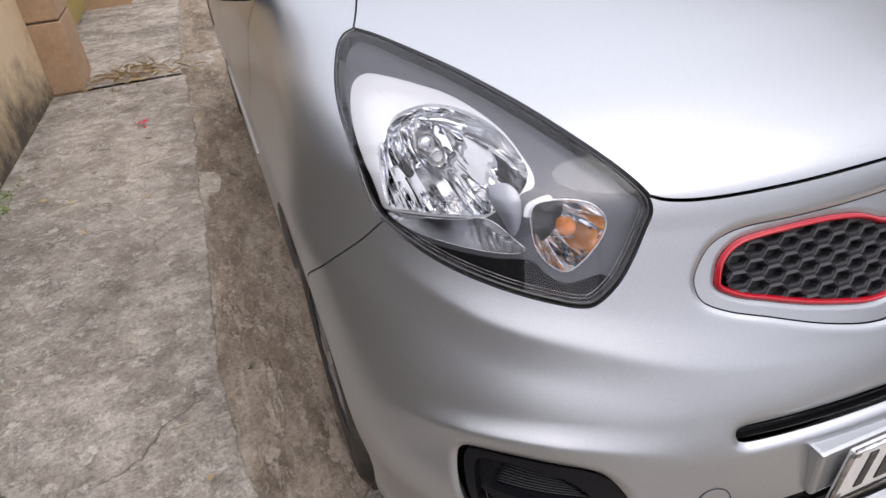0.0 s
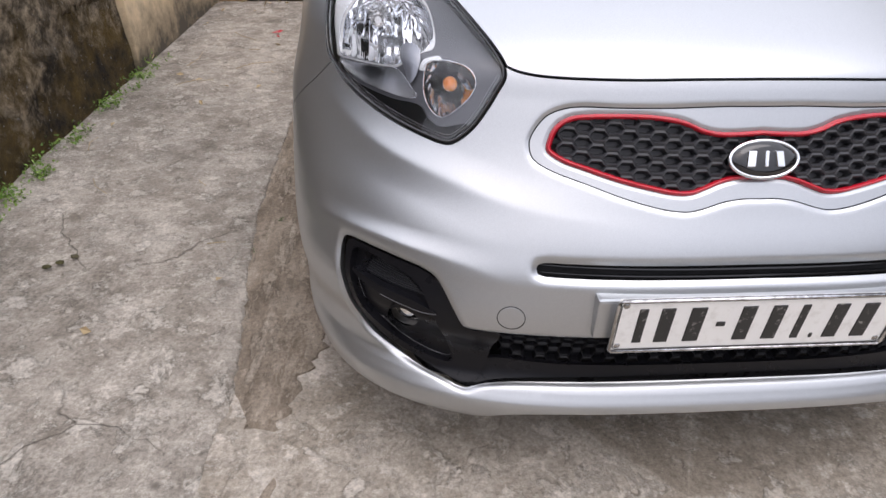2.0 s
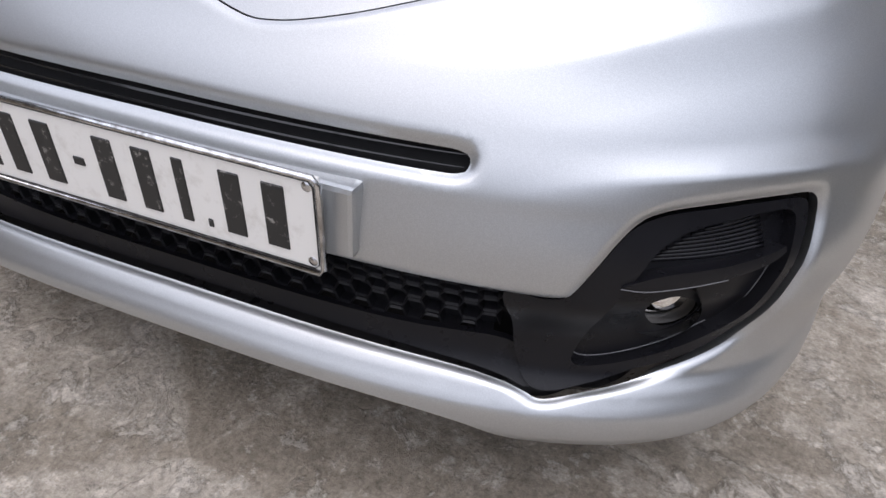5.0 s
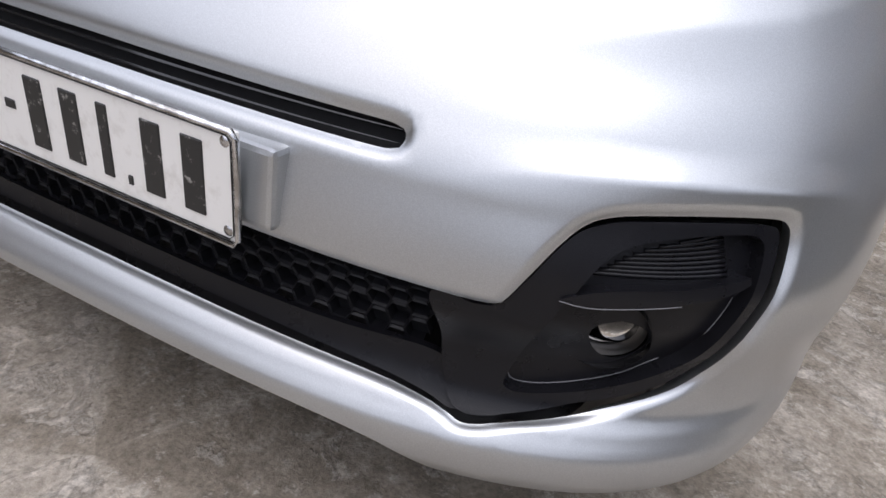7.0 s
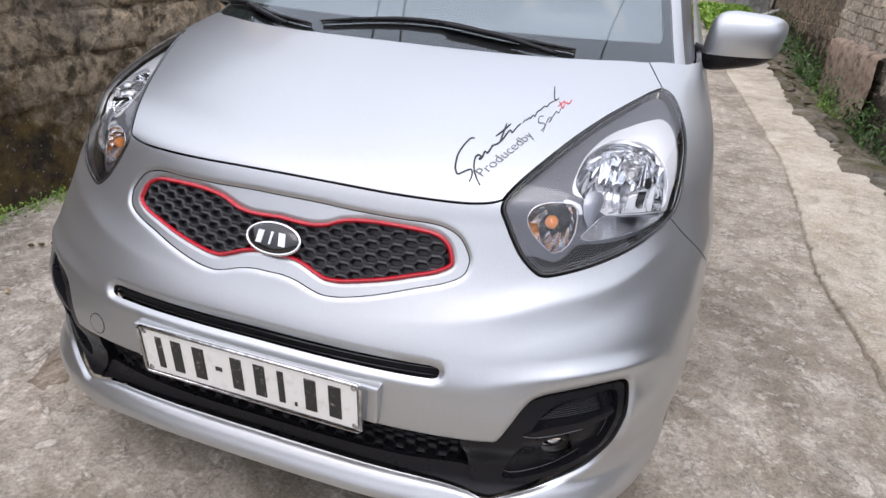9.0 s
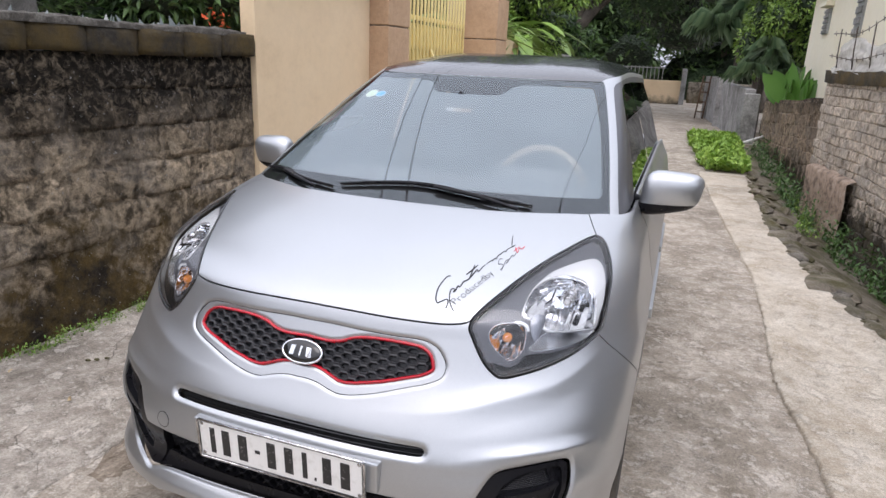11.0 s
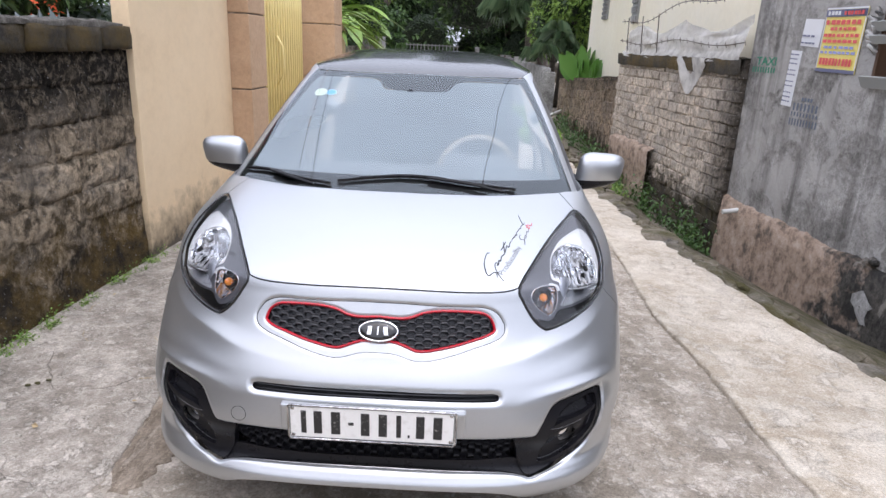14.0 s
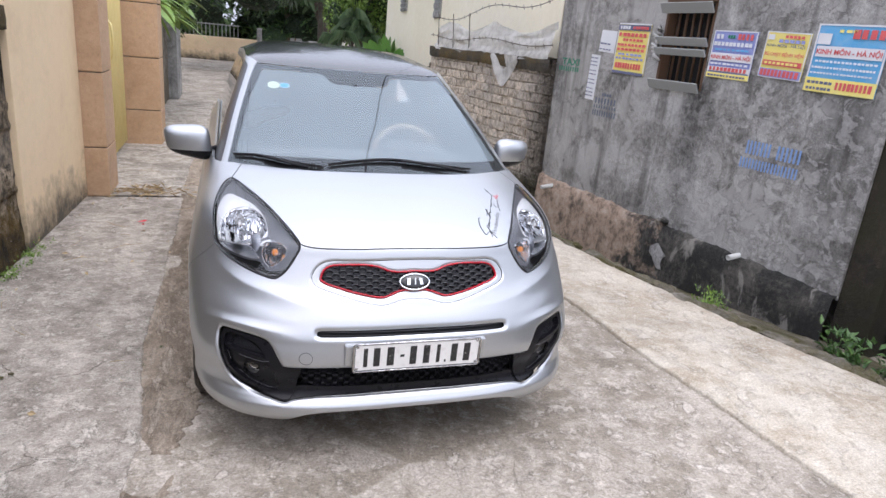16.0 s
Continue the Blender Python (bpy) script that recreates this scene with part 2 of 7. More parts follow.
def apart(pts, line):
    """Distance to an open line."""
    a, d = line[None, :-1], (line[1:] - line[:-1])[None]
    p = pts[:, None]
    t = np.clip(((p - a) * d).sum(2) / np.maximum((d * d).sum(2), 1e-12), 0, 1)
    r = np.sqrt((((p - a) - t[..., None] * d) ** 2).sum(2))
    i = r.argmin(1)
    k = np.arange(len(pts))
    return r[k, i], (i + t[k, i]) / d.shape[1]


def inset(loop, gap):
    """The closed line moved inwards by gap."""
    a = np.roll(loop, 1, 0)
    b = np.roll(loop, -1, 0)
    t = b - a
    nrm = np.stack([-t[:, 1], t[:, 0]], 1) / np.maximum(np.linalg.norm(t, axis=1), 1e-9)[:, None]
    area = 0.5 * np.sum(loop[:, 0] * np.roll(loop[:, 1], -1) - np.roll(loop[:, 0], -1) * loop[:, 1])
    return loop + nrm * gap * (1 if area > 0 else -1)


from mathutils.geometry import delaunay_2d_cdt


def fill(loop, holes, step, extra=(), lines=()):
    """Triangles of the plane area within loop and outside the holes, with a lattice of inner points."""
    lo, hi = loop.min(0), loop.max(0)
    gx, gy = np.meshgrid(np.arange(lo[0], hi[0], step), np.arange(lo[1], hi[1], step * 0.87))
    gx = gx + (np.arange(gx.shape[0]) % 2 * step / 2)[:, None]
    g = np.stack([gx.ravel(), gy.ravel()], 1)
    g = g[inside(g, loop)]
    rings = [loop] + holes
    for l in lines:
        l = l[inside(l, loop)]
        for k in range(0, len(l), 60):
            g = g[(((g[:, None] - l[None, k:k + 60]) ** 2).sum(2)).min(1) > 0.0029 ** 2]
        g = np.concatenate([g, l])
    for h in holes:
        for d in extra:
            q = inset(h, -d)
            q = q[inside(q, loop)]
            for o in holes:
                q = q[~inside(q, o)]
            if len(g):
                for k in range(0, len(q), 60):
                    g = g[(((g[:, None] - q[None, k:k + 60]) ** 2).sum(2)).min(1) > 0.0028 ** 2]
            g = np.concatenate([g, q])
    for r in rings:
        a, b = r[None], np.roll(r, -1, 0)[None]
        d = b - a
        t = np.clip(((g[:, None] - a) * d).sum(2) / np.maximum((d * d).sum(2), 1e-12), 0, 1)
        g = g[np.sqrt((((g[:, None] - a) - t[..., None] * d) ** 2).sum(2)).min(1) > (0.0024 if extra else step * 0.45)]
    for h in holes:
        g = g[~inside(g, h)]
    pts, edges = [], []
    for r in rings:
        o = len(pts)
        pts += r.tolist()
        edges += [(o + i, o + (i + 1) % len(r)) for i in range(len(r))]
    pts += g.tolist()
    v, e, f = delaunay_2d_cdt([Vector(p) for p in pts], edges, [], 0, 1e-7)[:3]
    V = np.array([tuple(p) for p in v])
    F = np.array(f)
    c = V[F].mean(1)
    ok = inside(c, loop)
    for h in holes:
        ok &= ~inside(c, h)
    F = F[ok]
    w = (V[F[:, 1]] - V[F[:, 0]])
    q = (V[F[:, 2]] - V[F[:, 0]])
    flip = w[:, 0] * q[:, 1] - w[:, 1] * q[:, 0] < 0
    F[flip] = F[flip][:, ::-1]
    return V, F


def rim_edges(F):
    """Directed edges that only one triangle has."""
    seen = {}
    for f in F:
        for i in range(3):
            a, b = int(f[i]), int(f[(i + 1) % 3])
            seen[(a, b)] = 1
    return [(a, b) for a, b in seen if (b, a) not in seen]

# ---- the car's skin ----
def table(rows, zs):
    ks, vs = (np.array(c) for c in zip(*rows))
    d = np.diff(vs) / np.diff(ks)
    m = np.concatenate([[d[0]], [0 if a * b <= 0 else 2 * a * b / (a + b) for a, b in zip(d, d[1:])], [d[-1]]])
    i = np.clip(np.searchsorted(ks, zs) - 1, 0, len(ks) - 2)
    h = ks[i + 1] - ks[i]
    t = np.clip((zs - ks[i]) / h, 0, 1)
    return (2*t**3-3*t*t+1)*vs[i] + (t**3-2*t*t+t)*h*m[i] + (3*t*t-2*t**3)*vs[i+1] + (t**3-t*t)*h*m[i+1]


class Skin:
    """A shell of U-shaped level lines: a is degrees round the nose (past 90: 2 cm a degree along the flank), z the height."""
    K = 0.0138

    def __init__(self, nose, wide, square, depth):
        self.z0, self.z1 = nose[0][0], nose[-1][0]
        self.zs = np.linspace(self.z0, self.z1, 1200)
        self.f, self.w, self.n, self.D = table(nose, self.zs), table(wide, self.zs), table(square, self.zs), depth
        self.V = np.concatenate([[0], np.cumsum(np.hypot(np.diff(self.f), np.diff(self.zs)))])
        self.dents, self.ridges = [], []

    def dom(self, a, z):
        return np.stack([np.asarray(a, float) * self.K, np.interp(z, self.zs, self.V)], -1)

    def curve(self, rows, step=0.005, closed=False):
        r = np.array(rows, float)
        return catmull(self.dom(r[:, 0], r[:, 1]), step, closed)

    def at_side(self, y, z):
        """The row (a, z) of the right flank that lies at y."""
        f, w, n_ = (np.interp(z, self.zs, q) for q in (self.f, self.w, self.n))
        if y >= f + self.D:
            return 90 + 50 * (y - f - self.D), z
        c = 1 - (y - f) / self.D
        s = (1 - max(c, 0) ** n_) ** (1 / n_)
        return math.degrees(math.atan2(s, c)), z

    def raw(self, uv):
        a = uv[:, 0] / self.K
        z = np.interp(uv[:, 1], self.V, self.zs)
        f, w, n_ = (np.interp(z, self.zs, q) for q in (self.f, self.w, self.n))
        aa = np.minimum(np.abs(a), 90)
        c, k = np.cos(np.radians(aa)), np.sin(np.radians(aa))
        c = np.maximum(c, 0)
        r = (c ** n_ + k ** n_) ** (-1 / n_)
        return np.stack([np.sign(a) * w * r * k, f + self.D * (1 - r * c) + np.maximum(np.abs(a) - 90, 0) / 50, z], 1)

    def normal(self, uv, fn):
        e = 0.002
        lo, hi = uv.copy(), uv.copy()
        lo[:, 1] = np.maximum(lo[:, 1] - e, 0)
        hi[:, 1] = np.minimum(hi[:, 1] + e, self.V[-1])
        du = fn(uv + (e, 0)) - fn(uv - (e, 0))
        nn = np.cross(du, fn(hi) - fn(lo))
        return nn / np.maximum(np.linalg.norm(nn, axis=1), 1e-12)[:, None]

    def points(self, uv):
        p = self.raw(uv)
        d = np.zeros(len(uv))
        for loop, depth, width in self.dents:
            t = np.clip(distance(uv, loop) / width, 0, 1)
            d = np.maximum(d, depth * (1 - t) ** 2)
        for line, height, width in self.ridges:
            r, along = apart(uv, line)
            t = np.clip(r / width, 0, 1)
            t = np.minimum((np.sqrt(t * t + 0.012) - 0.1095) / 0.8965, 1)
            d = d - height * (1 - t) ** 1.7 * np.clip(along / 0.45, 0, 1) ** 1.5 * np.clip((1 - along) / 0.3, 0, 1)
        return p - self.normal(uv, self.raw) * d[:, None]

    def patch(self, loop, holes=(), step=0.014, off=0.0, flange=0.012, gap=0.0012, hole_gap=0.0, rings=(), plain=False, lines=()):
        """A panel of the skin with its edges turned in."""
        V, F = fill(inset(loop, gap), [inset(h, -hole_gap) for h in holes], step, rings, lines)
        P, N = self.points(V), self.normal(V, self.points)
        P = P + N * off
        verts, norms, faces = list(P), list(N), [tuple(f) for f in F]
        if flange:
            for a, b in rim_edges(F):
                i = len(verts)
                side = np.cross(P[b] - P[a], N[a])
                side /= max(np.linalg.norm(side), 1e-9)
                verts += [P[a], P[b], P[b] - N[b] * flange, P[a] - N[a] * flange]
                norms += [side] * 4
                faces.append((i + 1, i, i + 3, i + 2))
        return mesh_of(verts, faces, True, None if plain else norms)


BODY = dict(nose=[(0.17, 0.09), (0.192, 0.04), (0.212, 0.014), (0.235, 0.001), (0.258, -0.001), (0.282, 0.011), (0.305, 0.028), (0.335, 0.032), (0.40, 0.014), (0.50, 0.022), (0.56, 0.045), (0.62, 0.08), (0.69, 0.12), (0.76, 0.152), (0.805, 0.172), (0.83, 0.20), (0.868, 0.27), (0.905, 0.36), (0.935, 0.45), (0.965, 0.58), (0.985, 0.70), (0.992, 0.76)],
            wide=[(0.17, 0.74), (0.22, 0.765), (0.3, 0.785), (0.5, 0.795), (0.65, 0.795), (0.735, 0.778), (0.85, 0.755), (0.925, 0.72), (0.965, 0.705), (0.992, 0.69)],
            square=[(0.17, 3.4), (0.24, 3.2), (0.30, 3.0), (0.43, 3.0), (0.50, 2.78), (0.58, 2.62), (0.68, 2.5), (1.0, 2.5)], depth=0.6)
body, flat_body = Skin(**BODY), Skin(**BODY)
cabin = Skin(nose=[(0.93, 0.63), (0.96, 0.69), (1.15, 1.065), (1.34, 1.46), (1.36, 1.51), (1.40, 1.65)],
             wide=[(0.93, 0.705), (0.96, 0.695), (1.0, 0.682), (1.1, 0.652), (1.2, 0.617), (1.34, 0.56), (1.40, 0.53)],
             square=[(0.9, 2.6), (1.5, 2.6)], depth=0.35)


def mirrored(loop):
    return (loop * (-1, 1))[::-1]


def both(half):
    """A closed line from its right half, which runs from the centre to the centre."""
    return np.concatenate([half, mirrored(half)[1:-1]])


def chain(*lines):
    out = [lines[0]]
    for l in lines[1:]:
        out.append(l[1:])
    r = np.concatenate(out)
    return r[:-1] if np.linalg.norm(r[0] - r[-1]) < 1e-6 else r


# lines that panels share, right side, as (a, z)
trim_line = both(body.curve([(0, .733), (2.5, .731), (5, .731), (7, .736), (9, .746), (11.5, .752), (15, .754), (20, .751), (22.3, .745), (23.8, .73), (24.4, .71), (24.3, .694), (22.5, .681), (20, .672), (16, .658), (12.3, .648), (10, .643), (8, .643), (6.3, .65), (4.4, .659), (2.5, .664), (0, .665)]))
bezel_line = both(body.curve([(0, .767), (5, .767), (11, .764), (17, .762), (21, .761), (23.3, .755), (25, .742), (26.2, .718), (26.4, .70), (25.7, .681), (23.5, .667), (20, .654), (15.5, .636), (11.7, .624), (9.5, .62), (8, .62), (6.3, .625), (4.2, .633), (2, .637), (0, .637)]))
slot_line = both(body.curve([(0, .546), (12, .545), (22, .5435), (24.3, .542), (25, .537), (25, .528), (24.4, .5225), (22, .5215), (12, .523), (0, .524)]))
mouth_line = both(body.curve([(0.0, .414), (10.0, .4135), (20.0, .4115), (27.5, .410), (31.0, .409), (32.4, .411), (32.9, .418), (33.8, .444), (35.0, .472), (36.3, .493), (37.6, .503), (39.5, .509), (43.5, .5145), (47.0, .516), (49.6, .5145), (50.7, .508), (51.1, .495), (51.0, .47), (50.5, .435), (49.6, .395), (48.2, .356), (46.0, .329), (42.5, .31), (38.5, .296), (35.5, .2875), (33.6, .2805), (32.3, .279), (31.2, .2845), (29.4, .291), (26.0, .2965), (20.0, .2995), (10.0, .3015), (0.0, .302)]))
lamp_low = body.curve([(57, .757), (54, .742), (49.3, .722), (43.5, .703), (39, .691), (36.3, .686), (34.8, .691), (33, .712), (31.6, .74), (30.4, .77), (29.7, .79), (29.8, .806)])
lamp_top = body.curve([(29.8, .806), (30.6, .82), (32.3, .84), (35.3, .866), (38.8, .889), (43, .909), (47.5, .924), (52, .935), (55.5, .939)])
lamp_out = body.curve([(55.5, .939), (58, .932), (60.3, .917), (61.8, .89), (61.8, .865), (61, .835), (59.9, .8), (58.5, .77), (57, .757)])
hood_front = body.curve([(29.8, .806), (28, .8), (24.5, .797), (16, .799), (8, .802), (0, .803)])
hood_side = body.curve([(55.5, .939), (53.5, .955), (51.4, .972)])
hood_rear = body.curve([(51.4, .972), (44, .9755), (30, .9775), (15, .979), (0, .9795)])
WHEEL_Y, WHEEL_Z, ARCH = 0.72, 0.285, 0.335
arch_rows = lambda y0, d0, d1: [body.at_side(y0 + ARCH * math.cos(radians(d)), WHEEL_Z + ARCH * math.sin(radians(d))) for d in np.linspace(d0, d1, 25)]
bumper_arch = body.curve(arch_rows(WHEEL_Y, 191, 120))
fender_arch = body.curve(arch_rows(WHEEL_Y, 120, -11))
seam_line = body.curve([arch_rows(WHEEL_Y, 120, 120)[0], (79, .604), (69.5, .66), (61.5, .717), (57, .757)])
hem_line = body.curve([(0, .2495), (14, .249), (22, .246), (26.5, .239), (29.3, .228), (31.5, .211), (33.0, .199), (34.5, .1945), (38, .196), (43, .2035), (49, .212), (57, .22), arch_rows(WHEEL_Y, 191, 191)[0]])

body.dents = [(bezel_line, 0.0035, 0.008), (trim_line, 0.0055, 0.02), (slot_line, 0.008, 0.014), (mouth_line, 0.007, 0.012)]
crease = body.curve([(27, .505), (31, .521), (34, .528), (38, .533), (44, .5365), (50, .536), (55, .533), (59, .528)], 0.01)
shoulder = body.curve([(10, .598), (18, .602), (28, .616), (36, .641), (46, .668), (55, .708), (61, .738)], 0.01)
body.ridges = [(shoulder, 0.0042, 0.055), (mirrored(shoulder)[::-1], 0.0042, 0.055), (crease, 0.0062, 0.032), (mirrored(crease)[::-1], 0.0062, 0.032)]


def beside(line, gap):
    """The open line moved sideways."""
    t = np.gradient(line, axis=0)
    return line + np.stack([-t[:, 1], t[:, 0]], 1) / np.linalg.norm(t, axis=1)[:, None] * gap


fine = [catmull(beside(l[::2], g), 0.0055) for l in (shoulder, mirrored(shoulder), crease, mirrored(crease)) for g in (0, 0.004, -0.004, 0.0085, -0.0085, 0.0135, -0.0135)]

car = tagged(new("car"), "silver five-door hatchback parked on the concrete lane", "car")
bumper_half = chain(hem_line, bumper_arch, seam_line, lamp_low, hood_front)
bumper_loop = both(bumper_half)
bumper = part("front_bumper", body.patch(bumper_loop, [bezel_line, slot_line, mouth_line], 0.010, flange=0.02, rings=(0.003, 0.007, 0.012, 0.018), lines=fine), SILVER, car)
part("hood", body.patch(both(chain(hood_front[::-1], lamp_top, hood_side, hood_rear)), [], 0.02, gap=0.0034), SILVER, car)


def side_line(rows):
    return body.curve(rows, 0.012)


for sgn in (1, -1):
    flip = (lambda l: l) if sgn == 1 else mirrored
    door_y = 1.2
    top = body.curve([(51.4, .972), (55, .971), (59, .968), (66, .962), (76, .958), body.at_side(door_y, .955)], 0.01)
    post = side_line([body.at_side(door_y, z) for z in np.linspace(.955, .25, 12)])
    sill = side_line([body.at_side(door_y, .25), body.at_side(1.09, .225), arch_rows(WHEEL_Y, -11, -11)[0]])
    fender = chain(seam_line[::-1], fender_arch, sill[::-1], post[::-1], top[::-1], hood_side[::-1], lamp_out)
    part("fender", body.patch(flip(fender), [], 0.02), SILVER, car)
    for nm, y0, y1 in (("front_door", 1.205, 2.15), ("rear_door", 2.155, 2.83)):
        rect = chain(side_line([body.at_side(y0, z) for z in np.linspace(.25, .957, 10)]), side_line([body.at_side(y, .957) for y in np.linspace(y0, y1, 6)]),
                     side_line([body.at_side(y1, z) for z in np.linspace(.957, .25, 10)]), side_line([body.at_side(y, .25) for y in np.linspace(y1, y0, 6)]))
        door = part(nm, flat_body.patch(flip(rect), [], 0.04), SILVER, car)
        hx = sgn * 0.795
        part("door_handle", box_bm((hx - 0.012, y1 - 0.24, 0.80), (hx + 0.028, y1 - 0.06, 0.83), 0.01), SILVER, door)
        part("door_moulding", box_bm((hx - 0.006, y0 + 0.05, 0.50), (hx + 0.012, y1 - 0.05, 0.54), 0.005), SILVER, door)
    ry = WHEEL_Y + 2.385
    quarter = chain(side_line([body.at_side(2.835, z) for z in np.linspace(.25, .957, 10)]), side_line([body.at_side(y, .957) for y in np.linspace(2.835, 3.5, 5)]),
                    side_line([body.at_side(3.5, z) for z in np.linspace(.957, .3, 8)]), body.curve(arch_rows(ry, 3, 178), 0.012), side_line([body.at_side(2.77, .285), body.at_side(2.835, .25)][::-1][:1] + [body.at_side(2.835, .25)])[:1])
    part("rear_quarter", flat_body.patch(flip(quarter), [], 0.04), SILVER, car)
    part("sill", box_bm((sgn * 0.70 - 0.06, 1.06, 0.17), (sgn * 0.70 + 0.07, 2.80, 0.26), 0.015), PLASTIC, car)

part("tailgate", box_bm((-0.61, 3.44, 0.25), (0.61, 3.5, 0.95), 0.03), SILVER, car)
part("underbody", box_bm((-0.62, 0.25, 0.16), (0.62, 3.44, 0.30), 0.02), DARK, car)
part("inner_panel", box_bm((-0.56, 0.30, 0.30), (0.56, 0.95, 0.78), 0.05), DARK, car)
for sgn in (1, -1):
    part("wheel_house", box_bm((sgn * 0.55 - 0.03, 0.36, 0.2), (sgn * 0.55 + 0.03, 1.1, 0.72), 0.01), DARK, car)

# cowl under the wipers and the dark apron under the bumper
part("cowl", mesh_of(*joined(([Vector(p) - Vector((0, 0.012 - 0.05 * k, 0.012 + 0.03 * (k > 0))) for k in (0, 1, 3) for p in body.raw(np.concatenate([hood_rear, mirrored(hood_rear)[1:]]))],
     [(j * (2 * len(hood_rear) - 1) + i, j * (2 * len(hood_rear) - 1) + i + 1, (j + 1) * (2 * len(hood_rear) - 1) + i + 1, (j + 1) * (2 * len(hood_rear) - 1) + i) for j in (0, 1) for i in range(2 * len(hood_rear) - 2)]))), PLASTIC, car)
apron = body.curve([(a, .19) for a in range(0, 66, 5)])
apron = np.concatenate([mirrored(apron)[:-1], apron])
ap = body.raw(apron)
ap = ap * (0.93, 1, 1) + (0, 0.07, 0)
part("air_dam", mesh_of([Vector(p) + Vector((0, dy, dz)) for dy, dz in ((-0.02, 0.07), (0, 0), (0.03, -0.025), (0.3, -0.025)) for p in ap],
     [(j * len(ap) + i, j * len(ap) + i + 1, (j + 1) * len(ap) + i + 1, (j + 1) * len(ap) + i) for j in range(3) for i in range(len(ap) - 1)]), PLASTIC, car)


# ---- grille ----
def ring(skin, outer, width, off, height, name, mat, parent, label="", gap=0.0):
    """A raised band that follows a closed line, rounded over."""
    o = inset(outer, gap)
    rows = []
    for k in range(7):
        w = k / 6
        l = inset(o, width * w)
        lift = off + height * math.sin(math.pi * w)
        rows.append(skin.points(l) + skin.normal(l, skin.points) * lift)
    m_ = len(o)
    V = np.concatenate(rows)
    area = np.sum(o[:, 0] * np.roll(o[:, 1], -1) - np.roll(o[:, 0], -1) * o[:, 1])
    F = []
    for j in range(6):
        for i in range(m_):
            q = (j * m_ + i, j * m_ + (i + 1) % m_, (j + 1) * m_ + (i + 1) % m_, (j + 1) * m_ + i)
            F.append(q if area > 0 else q[::-1])
    return part(name, mesh_of(V, F), mat, parent, label)


def honeycomb(skin, loop, depth, pitch, row, bar, mat, name, parent, hollow):
    """A lattice of flattened hexagons within loop, set back by depth, each cell a sunken cup."""
    lo, hi = loop.min(0), loop.max(0)
    V, F = [], []
    sides = [(-0.5, 0), (-0.27, 0.5), (0.27, 0.5), (0.5, 0), (0.27, -0.5), (-0.27, -0.5)]
    cells = []
    nx = int((hi[0] - lo[0]) / pitch / 2) + 2
    ny = int((hi[1] - lo[1]) / row) + 2
    for j in range(-1, ny):
        for i in range(-nx, nx + 1):
            cells.append(((i + 0.5 * (j % 2)) * pitch, lo[1] + j * row))
    W, H = pitch * 0.75, row * 2
    uv, lift, tag = [], [], []
    for cx, cy in cells:
        c = np.array([(cx + s * W * 0.98, cy + t * H * 0.98) for s, t in sides])
        if not inside(np.array([(cx, cy)]), inset(loop, -0.02))[0]:
            continue
        for sc, dl in ((1.0, 0.0), (1 - bar, 0.002), (1 - bar * 1.6, -0.001), (1 - bar * 2.1, -hollow)):
            uv += [(cx + (p[0] - cx) * (1 - (1 - sc) * 0.75), cy + (p[1] - cy) * (1 - (1 - sc) * 1.7)) for p in c]
            lift += [dl - depth] * 6
    uv = np.array(uv)
    uv[:, 1] = np.clip(uv[:, 1], 0.01, skin.V[-1] - 0.01)
    P = flat_body.raw(uv) + skin.normal(uv, flat_body.raw) * np.array(lift)[:, None]
    keep = inside(uv, inset(loop, -0.004))
    for c in range(len(uv) // 24):
        o = c * 24
        for r in range(3):
            for i in range(6):
                q = (o + r * 6 + i, o + r * 6 + (i + 1) % 6, o + (r + 1) * 6 + (i + 1) % 6, o + (r + 1) * 6 + i)
                if keep[list(q)].sum() >= 3:
                    F.append(q[::-1])
        if keep[o + 18:o + 24].any():
            F.append(tuple(range(o + 23, o + 17, -1)))
    return tagged(part(name, mesh_of(P, F, False), mat, parent), kind="stuff")


grille = part("grille_bezel", body.patch(bezel_line, [trim_line], 0.007, off=-0.0015, flange=0.02, gap=0.002, rings=(0.0035, 0.0075, 0.012, 0.017)), SILVER, car)
ring(flat_body, trim_line, 0.0085, -0.006, 0.007, "red_trim", RED, grille, "red painted grille surround")
honeycomb(flat_body, inset(trim_line, 0.007), 0.006, 0.0470, 0.0118, 0.185, MATTE, "honeycomb", grille, 0.014)
part("grille_back", flat_body.patch(inset(trim_line, -0.01), [], 0.03, off=-0.024, flange=0), DARK, grille)

# lower mouth with its honeycomb, corner shields and fog lamps
part("mouth_back", flat_body.patch(inset(mouth_line, -0.01), [], 0.025, off=-0.07, flange=0), PLASTIC, bumper)
mesh_loop = both(body.curve([(0, .41), (20, .406), (26.5, .404), (28.2, .398), (28.6, .36), (28, .331), (26.5, .325), (20, .322), (0, .322)]))
honeycomb(flat_body, mesh_loop, 0.028, 0.0400, 0.0112, 0.10, LOWMESH, "lower_honeycomb", bumper, 0.016)
shelf = both(body.curve([(0, .325), (20, .325), (28.3, .328), (30.4, .315), (31.8, .292), (31.3, .287), (29.4, .2935), (26, .2985), (20, .3015), (10, .3035), (0, .304)]))
part("lower_lip_trim", flat_body.patch(shelf, [], 0.02, off=-0.018, flange=0.01), PLASTIC, bumper)
part("slot_back", flat_body.patch(inset(slot_line, -0.006), [], 0.02, off=-0.03, flange=0), DARK, bumper)
